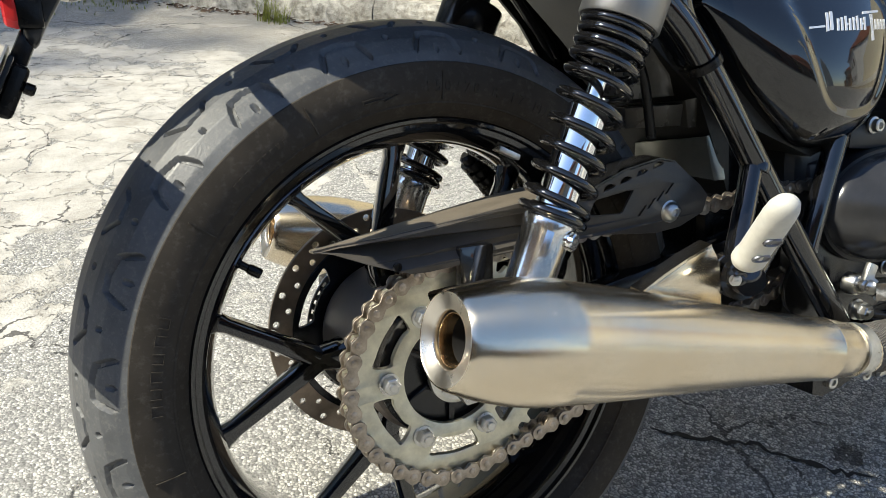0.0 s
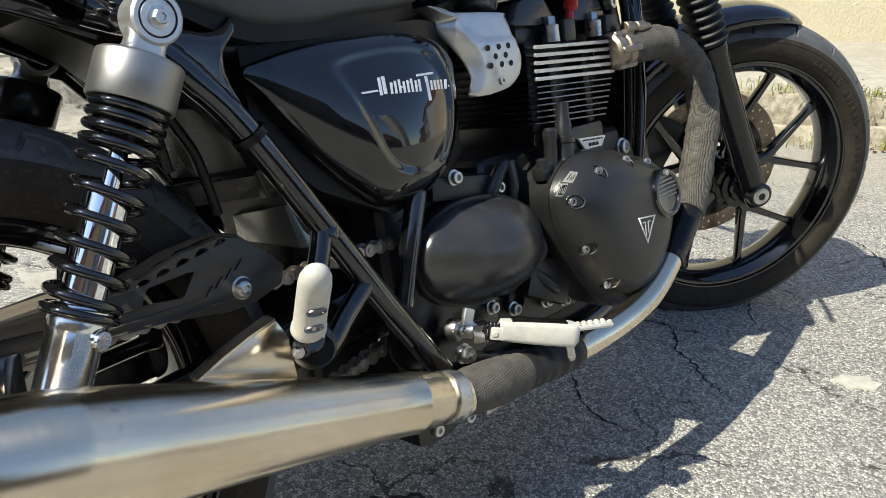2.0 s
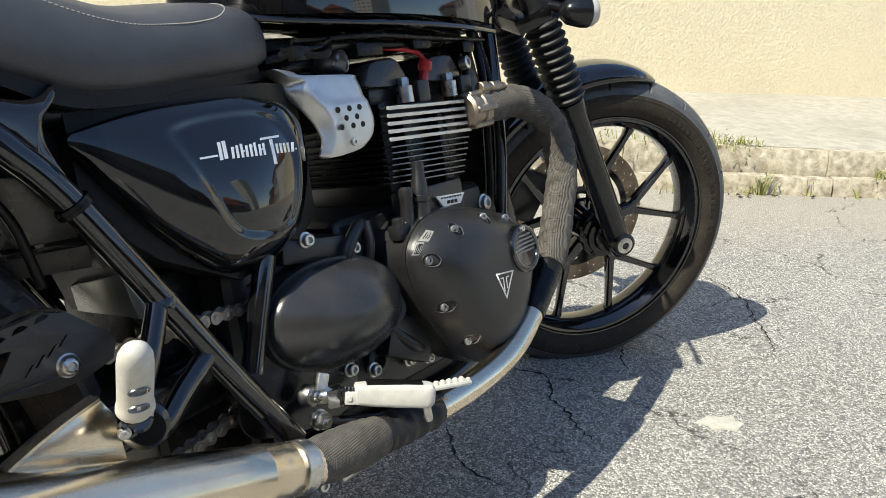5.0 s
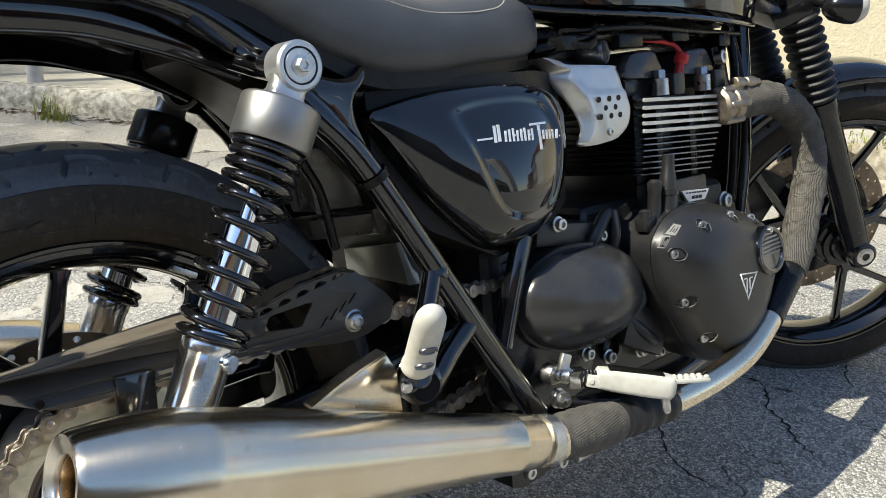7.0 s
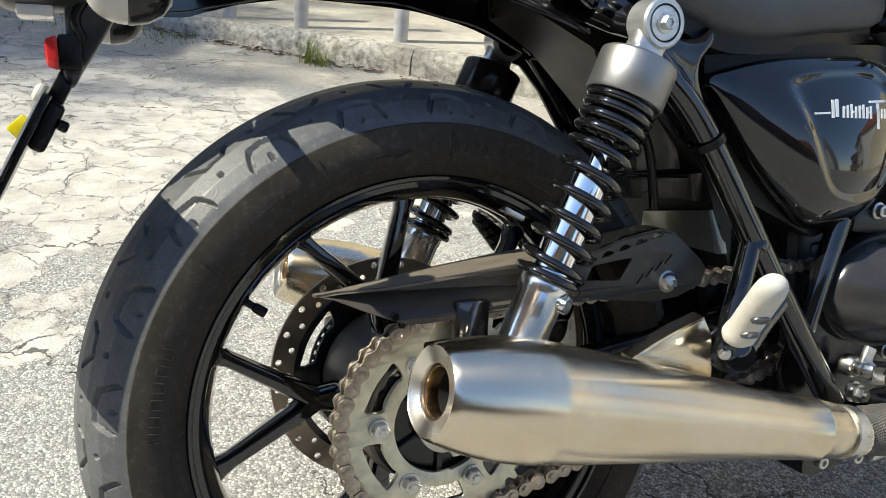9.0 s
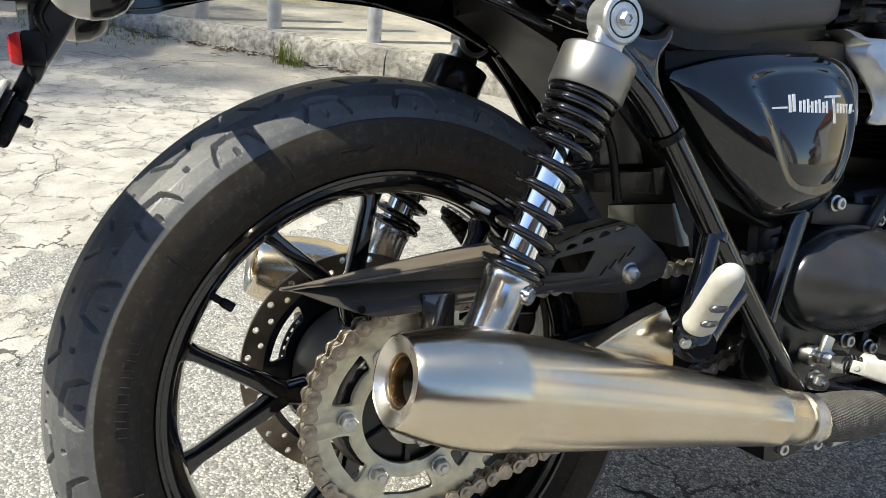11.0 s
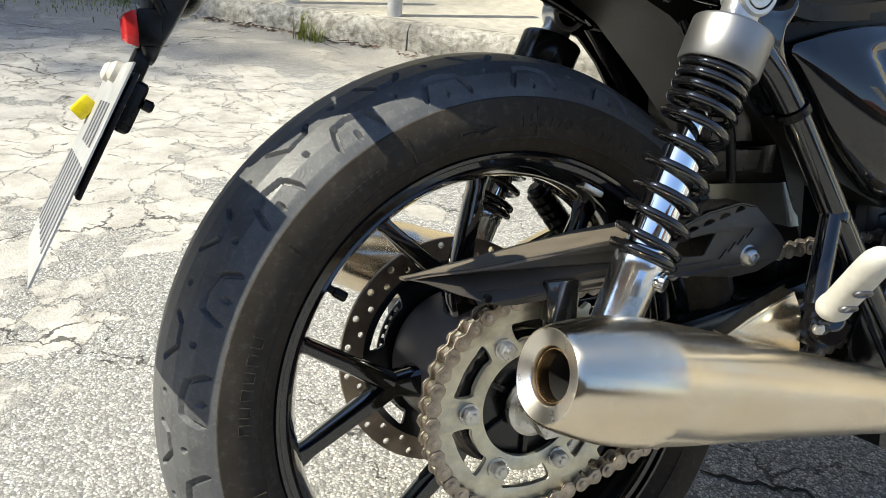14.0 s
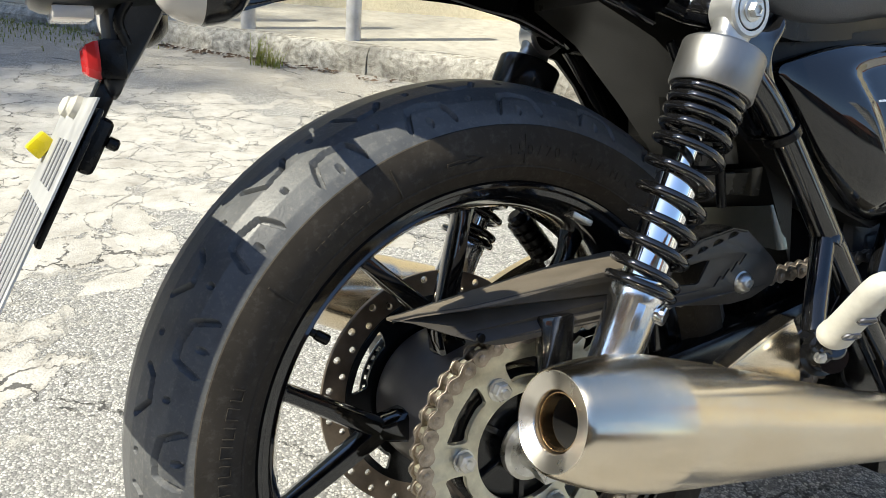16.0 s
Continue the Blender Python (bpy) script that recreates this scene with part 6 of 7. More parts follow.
part("name_plate", bm, SILVERINK, engine, "small silver trapezoid plate with dark print bars", 0)
bm = BM()
for k in range(8):
    box(bm, (0.798 + k * 0.0062, -0.1358, 0.4812 - k * 0.0004), (0.0035, 0.0012, 0.0022), Matrix.Rotation(radians(4), 3, "Y"), 0)
for k in range(3):
    box(bm, (0.812 + k * 0.0085, -0.1358, 0.4735 - k * 0.0005), (0.006, 0.0012, 0.0046), None, 0)
part("print_bars", bm, DARK, engine, "", 0)
for x, y, z, r in ((0.945, -0.098, 0.449, 0.011), (0.622, -0.12, 0.451, 0.008), (0.546, -0.122, 0.478, 0.008), (0.584, -0.12, 0.302, 0.008), (0.6187, -0.126, 0.2895, 0.008), (0.498, -0.146, 0.274, 0.01), (0.705, -0.11, 0.272, 0.008), (0.742, -0.112, 0.262, 0.007)):
    bm = BM()
    lathe(bm, (x, y, z), -Y, [(0, r * 1.25), (0.003, r * 1.25), (0.004, r)], 20)
    lathe(bm, (x, y - 0.003, z), -Y, [(0, r * 0.95), (0.007, r * 0.95), (0.008, r * 0.8), (0.008, r * 0.5), (0.004, r * 0.4)], 16)
    part("engine_bolt", bm, STEEL, engine, "zinc engine bolt")
bm = BM()
lathe(bm, (0.645, -0.1, 0.291), -Y, [(0, 0.02), (0.014, 0.02), (0.016, 0.017), (0.016, 0.011), (0.006, 0.01)], 24)
part("drain_boss", bm, ENGINE, engine)
bm = BM()
box(bm, (0.565, -0.112, 0.462), (0.11, 0.02, 0.03), Matrix.Rotation(radians(8), 3, "Y"), 0.007)
tube(bm, [(0.6, -0.12, 0.43), (0.612, -0.126, 0.455), (0.64, -0.12, 0.475), (0.66, -0.11, 0.47)], 0.009, 12)
tube(bm, [(0.645, -0.118, 0.41), (0.65, -0.125, 0.45), (0.653, -0.12, 0.478)], 0.008, 12)
part("breather_casting", bm, ENGINE, engine)
bm = BM()
tube(bm, [(0.655, -0.15, 0.39), (0.66, -0.155, 0.36), (0.64, -0.15, 0.345)], 0.006, 10)
tube(bm, [(0.65, -0.13, 0.34), (0.69, -0.14, 0.3), (0.73, -0.12, 0.28)], 0.008, 10)
box(bm, (0.69, -0.12, 0.31), (0.09, 0.04, 0.06), Matrix.Rotation(radians(25), 3, "Y"), 0.008)
part("lower_casting", bm, ENGINE, engine)
# silver throttle-body cover
rows = [(0.679, 0.549, 0.556, -0.114), (0.674, 0.5555, 0.585, -0.117), (0.669, 0.563, 0.6, -0.119), (0.6645, 0.569, 0.682, -0.121), (0.66, 0.5745, 0.686, -0.1225), (0.65, 0.576, 0.6885, -0.125), (0.637, 0.584, 0.69, -0.1275), (0.624, 0.592, 0.693, -0.1295), (0.606, 0.6, 0.697, -0.13), (0.588, 0.602, 0.692, -0.129), (0.577, 0.598, 0.68, -0.1275), (0.571, 0.596, 0.666, -0.126), (0.567, 0.603, 0.632, -0.1245)]


def shield_y(x, z, x0, x1, y):
    f = (x - x0) / (x1 - x0)
    t = min(1, max(0, (x - (0.612 + (z - 0.633) * -0.35)) / 0.016)) * min(1, max(0, (0.636 - z) / 0.007))
    fold = 0.0045 * math.exp(-((x - 0.6 - (z - 0.65) * -0.5) / 0.016) ** 2) * min(1, max(0, (z - 0.63) / 0.02))
    return y + (0.006 + 0.018 * min(1, max(0, (z - 0.59) / 0.05))) * max(0, 0.2 - f) ** 1.3 / 0.2 ** 1.3 + 0.009 * max(0, f - 0.86) ** 1.6 / 0.14 ** 1.6 - 0.0028 * t * t * (3 - 2 * t) + fold


bm = BM()
rws = dense(rows, 4)
front = [[V(x0 + (x1 - x0) * i / 44, shield_y(x0 + (x1 - x0) * i / 44, z, x0, x1, y), z) for i in range(45)] for z, x0, x1, y in rws]
loft(bm, [f + [p + V(0, 0.003, 0) for p in reversed(f)] for f in front])
shield = part("throttle_cover", bm, ALU, engine, "satin silver throttle-body cover with dark discs for its drilled holes", 45)
# flat dark discs stand in for the shade inside the drilled holes
for j, (z, xs) in enumerate(((0.623, (0.626, 0.646, 0.664)), (0.612, (0.638, 0.657)), (0.6015, (0.628, 0.648, 0.6655)))):
    for x in xs:
        bm = BM()
        lathe(bm, (x, -0.1315, z), -Y, [(0, 0.0037), (0.0017, 0.0037), (0.0017, 0.0001)], 14, ends=False)
        part("hole_shade_disc", bm, SOOT_SHADE, shield, "", 0)
bm = BM()
capscrew(bm, (0.646, -0.1305, 0.5815), -Y, 0.005, 0.004)
part("cover_screw", bm, STEEL, shield)
bm = BM()
lathe(bm, (0.672, -0.088, 0.683), V(0.35, -0.9, 0.05), [(-0.03, 0.0125), (-0.016, 0.0165), (0.0, 0.0172), (0.016, 0.0165), (0.018, 0.015), (0.0175, 0.0125), (0.0155, 0.0118), (0.0155, 0.0001)], 32)
part("breather_cap", bm, GREYMET, engine, "grey metal round cap")
bm = BM()
box(bm, (0.66, 0, 0.64), (0.12, 0.16, 0.08), None, 0.02)
cyl(bm, (0.62, -0.05, 0.63), (0.75, -0.05, 0.64), 0.035)
part("throttle_bodies", bm, DARK, engine, "black throttle bodies")
for pts, r in (([(0.56, -0.09, 0.69), (0.62, -0.11, 0.7), (0.7, -0.1, 0.703), (0.8, -0.1, 0.7), (0.92, -0.08, 0.7)], 0.006), ([(0.58, -0.1, 0.7), (0.63, -0.12, 0.69), (0.65, -0.11, 0.71)], 0.005), ([(0.95, -0.09, 0.64), (0.96, -0.1, 0.69), (1.0, -0.09, 0.74)], 0.006), ([(0.6, -0.1, 0.71), (0.72, -0.12, 0.712), (0.85, -0.115, 0.705), (1.0, -0.1, 0.7)], 0.004), ([(1.0, -0.06, 0.76), (0.985, -0.1, 0.66), (0.98, -0.095, 0.5), (0.97, -0.09, 0.42)], 0.007), ([(1.02, -0.06, 0.76), (1.01, -0.1, 0.6), (1.0, -0.09, 0.42)], 0.006)):
    bar("control_cable", pts, r, DARK, parent=engine)
bm = BM()
for x, z, w in ((0.6, 0.695, 0.03), (0.72, 0.695, 0.05), (0.83, 0.7, 0.04), (0.94, 0.69, 0.03)):
    box(bm, (x, -0.09, z), (w, 0.05, 0.018), None, 0.004)
box(bm, (0.78, 0, 0.705), (0.45, 0.12, 0.03), None, 0.01)
part("wiring_block", bm, DARK, engine, "black connectors under the tank")
bm = BM()
box(bm, (1.045, 0, 0.53), (0.035, 0.12, 0.34), Matrix.Rotation(radians(-14), 3, "Y"), 0.006)
radiator = part("radiator", bm, SATIN, bike, "narrow black radiator between the down tubes")
me = plate([spline2([(0.412, 0.3), (0.45, 0.268), (0.58, 0.262), (0.6, 0.4), (0.52, 0.415), (0.462, 0.385), (0.43, 0.345)], 4)], 0.006, 0.0015, Matrix.Translation((0, -0.119, 0)))
finish("sprocket_cover", me, SATIN, bike, "black cover over the front sprocket", 25)
# rider footrest and brake pedal
pr0, pr1 = V(0.518, -0.192, 0.301), V(0.59, -0.252, 0.279)
d = (pr1 - pr0).normalized()
side = d.cross(V(0, 0, 1)).normalized()
upv = side.cross(d)
bm = BM()
secs = []
for s, w, h in ((0, 0.009, 0.009), (0.002, 0.0115, 0.012), (0.02, 0.0125, 0.0135), (0.06, 0.0135, 0.0145), (0.085, 0.0135, 0.0145), (0.09, 0.0125, 0.0135), (0.094, 0.009, 0.009)):
    secs.append([pr0 + d * s + upv * 0.0028 + side * w * math.copysign(abs(math.cos(a)) ** 0.5, math.cos(a)) + upv * h * math.copysign(abs(math.sin(a)) ** 0.5, math.sin(a)) for a in [2 * math.pi * i / 20 for i in range(20)]])
loft(bm, secs)
frest = part("rider_footrest", bm, PEGGREY, bike, "cast silver-grey footrest")
bm = BM()
box(bm, pr0 + d * 0.046 + upv * 0.0165, (0.066, 0.016, 0.004), Matrix((d, side, upv)).transposed(), 0.0015)
part("footrest_pad", bm, DARK, frest, "black rubber pad")
bm = BM()
lathe(bm, pr1 - d * 0.012 - upv * 0.008, -upv + d * 0.3, [(0, 0.006), (0.018, 0.006), (0.022, 0.0045)], 14)
part("hero_peg", bm, STEEL, frest, "chamfered steel feeler tip")
bm = BM()
lathe(bm, (0.492, -0.14, 0.306), -Y, [(0, 0.013), (0.012, 0.013), (0.015, 0.011), (0.015, 0.008), (0.022, 0.0078), (0.024, 0.006)], 20)
box(bm, (0.501, -0.158, 0.3135), (0.016, 0.007, 0.034), Matrix.Rotation(radians(26), 3, "Y"), 0.0025)
cyl(bm, (0.494, -0.155, 0.305), (0.512, -0.176, 0.301), 0.0088, n=16, edge=0.0015)
mount = part("footrest_mount", bm, STEEL, frest, "bright plated hinge bracket")
bm = BM()
box(bm, (0.508, -0.171, 0.302), (0.02, 0.024, 0.022), Matrix.Rotation(radians(-38), 3, "Z"), 0.003)
part("hinge_block", bm, CLEVISM, mount)
bm = BM()
h0, h1 = V(0.507, -0.178, 0.303), V(0.521, -0.193, 0.299)
pts = [h0.lerp(h1, k / 60) + upv * 0.0105 * math.sin(k * 0.52) + side * 0.0105 * math.cos(k * 0.52) for k in range(61)]
tube(bm, pts, 0.0014, 6, 1, curved=False)
part("return_spring", bm, SATIN, mount, "dark coiled return spring")
bm = BM()
for f in (-1, 1):
    box(bm, pr0 - d * 0.002 + side * 0.0085 * f, (0.018, 0.005, 0.015), Matrix((d, side, upv)).transposed(), 0.002)
cyl(bm, pr0 - d * 0.006 - side * 0.0125, pr0 - d * 0.006 + side * 0.0125, 0.0036, n=14, edge=0.0008)
part("hinge_lug", bm, PEGGREY, frest, "pale hinge lugs and pin")
bm = BM()
tube(bm, [(0.5, -0.16, 0.272), (0.545, -0.19, 0.262), (0.6, -0.21, 0.255), (0.635, -0.222, 0.262)], 0.0065, 12)
pedal = part("brake_pedal", bm, SATIN, bike, "black brake pedal with a pale pad")
bm = BM()
box(bm, (0.643, -0.231, 0.2725), (0.054, 0.024, 0.006), Matrix.Rotation(radians(9), 3, "Y") @ Matrix.Rotation(radians(-20), 3, "Z"), 0.003)
for i in range(6):
    for j in range(2):
        lathe(bm, V(0.621 + i * 0.0088, -0.218 - j * 0.011 - i * 0.003, 0.2778 - i * 0.0014), V(0, 0, 1), [(0, 0.0035), (0.003, 0.003), (0.0038, 0.0015)], 8)
part("pedal_pad", bm, PEGGREY, pedal, "knobbly pale pedal pad")
bm = BM()
hexbolt(bm, (0.497, -0.155, 0.274), -Y, 0.008, 0.011)
part("pedal_pivot", bm, STEEL, pedal)
# left passenger footrest and side stand seen through the wheel
bm = BM()
a0, b0 = V(0.168, 0.155, 0.474), V(0.212, 0.155, 0.415)
d = (b0 - a0).normalized()
lathe(bm, a0, d, [(0, 0.008), (0.003, 0.012), (0.066, 0.014), (0.072, 0.011)], 16)
for k in range(5):
    lathe(bm, a0 + d * (0.01 + k * 0.013), d, [(0, 0.0125), (0.001, 0.0165), (0.0085, 0.0165), (0.0095, 0.0125)], 16)
part("left_footrest", bm, DARK, bike, "ribbed black footrest rubber on the far side")
bar("side_stand", [(0.55, 0.13, 0.22), (0.53, 0.2, 0.15), (0.51, 0.26, 0.084)], 0.012, SATIN, "black steel side stand")
bm = BM()
wa = radians(61)
box(bm, AXLE + V(math.cos(wa) * 0.2115, -0.05, math.sin(wa) * 0.2115), (0.006, 0.014, 0.026), Matrix.Rotation(-wa, 3, "Y"), 0.0015)
part("balance_weight", bm, STEEL, rear_wheel, "clip-on steel balance weight")

# ---- rear fender, tail, number plate ----
FEND = [(-0.27, 0.716, 0.708, 0.045, 0.05), (-0.235, 0.711, 0.703, 0.058, 0.058), (-0.19, 0.7094, 0.7015, 0.066, 0.066), (-0.17, 0.7097, 0.706, 0.068, 0.07), (-0.15, 0.714, 0.711, 0.069, 0.07), (-0.13, 0.719, 0.7155, 0.07, 0.07), (-0.0855, 0.7272, 0.7205, 0.07, 0.07), (-0.055, 0.7284, 0.7205, 0.07, 0.07), (-0.015, 0.7282, 0.718, 0.07, 0.07), (0.035, 0.7243, 0.7135, 0.07, 0.068), (0.067, 0.7178, 0.708, 0.07, 0.066), (0.112, 0.7048, 0.696, 0.07, 0.062), (0.147, 0.692, 0.682, 0.07, 0.06), (0.18, 0.679, 0.667, 0.07, 0.058)]
bm = BM()
secs, edge_near, edge_far = [], [], []
for x, zn, zf, hw, h in dense(FEND, 4):
    arc = [(-hw, 0.0), (-hw, 0.4), (-hw * 0.93, 0.72), (-hw * 0.65, 0.95), (0, 1.05), (hw * 0.65, 0.95), (hw * 0.93, 0.72), (hw, 0.4), (hw, 0.0)]
    out = [V(x, y, zn + (zf - zn) * (y + hw) / (2 * hw) + h * k) for y, k in arc]
    secs.append(out + [V(p.x, p.y * 0.95, p.z - 0.0035) for p in reversed(out)])
    edge_near.append(out[0] + V(0, -0.0004, -0.0008))
    edge_far.append(out[-1] + V(0, -0.003, 0.0015 * math.sin(x * 60)))
loft(bm, secs)
fender = part("rear_fender", bm, PAINT, bike, "gloss black arched rear fender", 50)
for edge, r in ((edge_near, 0.0011), (edge_far, 0.0013)):
    bm = BM()
    tube(bm, edge, r, 8, curved=False)
    part("fender_edging", bm, GREYMET, fender, "thin pale edging")
bm = BM()
box(bm, (0.153, -0.104, 0.7105), (0.074, 0.014, 0.015), Matrix.Rotation(radians(35), 3, "Y"), 0.003)
part("bracket_stub", bm, SATIN, frame_, "short black box-section bracket")
for sy in (-1, 1):
    bm = BM()
    loft(bm, [[V(x, sy * y, z), V(x, sy * (y - 0.006), z), V(x, sy * (y - 0.006), z + h), V(x, sy * y, z + h)] for x, y, z, h in ((-0.2, 0.08, 0.775, 0.02), (-0.1, 0.085, 0.77, 0.03), (0.04, 0.09, 0.755, 0.035), (0.1, 0.095, 0.735, 0.045), (0.17, 0.1, 0.695, 0.05), (0.215, 0.105, 0.662, 0.05))])
    part("subframe_cover", bm, SATIN, frame_, "black subframe side strip")
    bm = BM()
    tube(bm, [(0.16, sy * 0.1, 0.7), (0.185, sy * 0.105, 0.69), (0.194, sy * 0.11 - 0.02, 0.682)], 0.016, 14)
    part("shock_mount", bm, GLOSSTUBE, frame_)
    if sy > 0:
        continue
    GUSSET = spline2([(0.205, 0.675), (0.228, 0.676), (0.252, 0.671), (0.27, 0.672), (0.284, 0.682), (0.288, 0.676), (0.272, 0.658), (0.266, 0.642), (0.267, 0.622), (0.276, 0.596), (0.288, 0.566), (0.268, 0.57), (0.245, 0.605), (0.22, 0.64), (0.203, 0.66)], 4)
    gx, gz = 0.248, 0.642
    bm = BM()
    rings(bm, [[V(gx + (x - gx) * k, sy * y, gz + (z - gz) * k) for x, z in GUSSET] for y, k in ((0.1, 0.97), (0.103, 1.0), (0.118, 0.99), (0.127, 0.93), (0.133, 0.84), (0.137, 0.7), (0.139, 0.45))])
    part("frame_gusset", bm, GLOSSTUBE, frame_, "gloss black forged gusset beside the shock mount", 60)
bm = BM()
secs = []
for x, z, w, h in ((-0.339, 0.706, 0.006, 0.003), (-0.337, 0.7065, 0.02, 0.007), (-0.331, 0.707, 0.032, 0.0105), (-0.32, 0.7075, 0.038, 0.0125), (-0.3, 0.709, 0.042, 0.014), (-0.255, 0.718, 0.044, 0.02)):
    secs.append([V(x, w * math.cos(a), z + h * math.sin(a)) for a in [2 * math.pi * i / 20 for i in range(20)]])
loft(bm, secs)
tail = part("tail_light", bm, TAILM, bike, "black tail light housing with clear plate lens")
bm = BM()
box(bm, (-0.312, -0.004, 0.695), (0.027, 0.05, 0.009), Matrix.Rotation(radians(2), 3, "Y"), 0.002)
part("plate_lens", bm, LENSW, tail, "clear number plate lamp lens")
ARM = spline2([(-0.29, 0.73), (-0.2905, 0.7), (-0.292, 0.67), (-0.297, 0.645), (-0.29, 0.634), (-0.281, 0.647), (-0.265, 0.67), (-0.247, 0.7), (-0.23, 0.74), (-0.265, 0.75)], 3)
bm = BM()
mx, mz = -0.275, 0.685
rings(bm, [[V(mx + (x - mx) * k, y, mz + (z - mz) * k) for x, z in ARM] for y, k in ((0.02, 0.86), (0.018, 0.95), (0.012, 1.0), (-0.012, 1.0), (-0.018, 0.95), (-0.02, 0.86))])
arm = part("plate_arm", bm, TAILM, bike, "satin black number plate arm", 50)
bm = BM()
box(bm, (-0.2895, -0.006, 0.6625), (0.019, 0.038, 0.029), Matrix.Rotation(radians(3), 3, "Y"), 0.004)
part("reflector_mount", bm, DARK, arm)
bm = BM()
o = [(0.0185, 0.013), (0.02, 0.0), (0.016, -0.012), (-0.016, -0.0135), (-0.02, 0.0), (-0.0185, 0.013)]
rings(bm, [[V(x, -0.006 + y * k, 0.6625 + z * k) for y, z in o] for x, k in ((-0.2985, 1.0), (-0.301, 1.0), (-0.3065, 0.84), (-0.308, 0.7))])
reflector = part("reflector", bm, RED, arm, "red reflector lens", 30)
for k in range(4):
    bm = BM()
    tube(bm, [(-0.3078, -0.015 + k * 0.006, 0.655), (-0.3078, -0.015 + k * 0.006, 0.67)], 0.0007, 6, curved=False)
    part("lens_ridge", bm, RED, reflector)
PD = V(-0.5, 0, -0.866).normalized()
PNR = V(-0.866, 0, 0.5).normalized()
pt0 = V(-0.309, 0.0, 0.637)
rotp = Matrix((Y, PD, Y.cross(PD))).transposed()
bm = BM()
box(bm, pt0 + PD * 0.088 + V(0, 0.02, 0), (0.2, 0.175, 0.0015), rotp, 0.0)
plate_ob = part("number_plate", bm, PLATEM, bike, "white number plate with grey bars", 0)
for k in range(7):
    bm = BM()
    box(bm, pt0 + PD * 0.118 + PNR * 0.0012 + Y * (-0.06 + k * 0.027), (0.013, 0.068, 0.001), rotp, 0)
    part("plate_bar", bm, GREYINK, plate_ob, "", 0)
for k in range(4):
    bm = BM()
    box(bm, pt0 + PD * 0.052 + PNR * 0.0012 + Y * (-0.045 + k * 0.026), (0.01, 0.036, 0.001), rotp, 0)
    part("plate_bar", bm, GREYINK, plate_ob, "", 0)
bm = BM()
box(bm, pt0 + PD * 0.056 - PNR * 0.005 + Y * 0.012, (0.175, 0.1, 0.004), rotp, 0.0015)
part("plate_backing", bm, DARK, plate_ob, "black plastic backing")
bm = BM()
box(bm, pt0 + PD * 0.03 - PNR * 0.013 - Y * 0.03, (0.045, 0.042, 0.014), rotp, 0.006, 3)
box(bm, pt0 - PD * 0.003 - PNR * 0.01 - Y * 0.0, (0.026, 0.03, 0.014), rotp, 0.004)
lathe(bm, pt0 + PD * 0.024 - PNR * 0.02 - Y * 0.05, -PNR, [(0, 0.0045), (0.006, 0.0045), (0.0075, 0.003)], 12)
part("plate_bracket", bm, DARK, plate_ob, "rounded black bracket behind the plate")
for y in (0.075, 0.005):
    bm = BM()
    lathe(bm, pt0 + PD * 0.009 + Y * y, PNR, [(0, 0.009), (0.005, 0.0085), (0.008, 0.005)], 18)
    part("plate_screw", bm, CREAM, plate_ob, "pale plastic screw cap")
bm = BM()
box(bm, pt0 + PD * 0.046 + PNR * 0.007 + Y * 0.1, (0.026, 0.02, 0.014), rotp @ Matrix.Rotation(radians(20), 3, "X"), 0.003)
part("seal_tag", bm, YELLOW, plate_ob, "yellow plastic seal tag")
for sy in (-1, 1):
    c0 = V(-0.2495, sy * 0.13, 0.703)
    bm = BM()
    lathe(bm, c0, V(1, 0, 0), [(-0.002, 0.0262), (0.0, 0.027), (0.012, 0.0255), (0.022, 0.021), (0.029, 0.013), (0.031, 0.004)], 32)
    ind = part("rear_indicator", bm, SATIN, bike, "bullet indicator with clear ribbed lens")
    bm = BM()
    lathe(bm, c0, V(-1, 0, 0), [(0.0015, 0.0262)] + [(0.0285 * math.sin(a), 0.0262 * math.cos(a) ** 0.8 + 0.00025 * (k % 2)) for k, a in enumerate(radians(4 + j * 4) for j in range(21))], 40)
    part("lens", bm, LENSW, ind, "clear ribbed lens", 35)
    bm = BM()
    tube(bm, [c0 + V(0.01, -sy * 0.02, 0.0), c0 + V(0.015, -sy * 0.06, 0.01), c0 + V(0.02, -sy * 0.1, 0.02)], 0.009, 14)
    part("stalk", bm, SATIN, ind)
bar("rear_loom", [(-0.27, -0.026, 0.71), (-0.283, -0.024, 0.69), (-0.279, -0.022, 0.672)], 0.004, DARK)

# ---- front end, turned on its stem ----
bm = BM()
rim_mesh(bm, FAXLE, 0.2445, 0.042, 0.2165)
fwheel = part("front_wheel", bm, GLOSSTUBE, bike, "satin black cast front wheel", xf=STEERED)
for k in range(5):
    ac = radians(18 + 72 * k)
    bm = BM()
    spoke(bm, FAXLE, ac, 0.035, ac, 0.105, 0.03, 0.024, 0.034, 0.026)
    for sg in (-1, 1):
        spoke(bm, FAXLE, ac + sg * radians(1.5), 0.094, ac + sg * radians(19), 0.219, 0.018, 0.012, 0.024, 0.018)
    part("wheel_spoke", bm, GLOSSTUBE, fwheel, xf=STEERED)
bm = BM()
lathe(bm, FAXLE, Y, [(-0.05, 0.02), (-0.048, 0.038), (-0.02, 0.042), (0.02, 0.042), (0.045, 0.045), (0.047, 0.02)], 40)
part("wheel_hub", bm, GLOSSTUBE, fwheel, xf=STEERED)
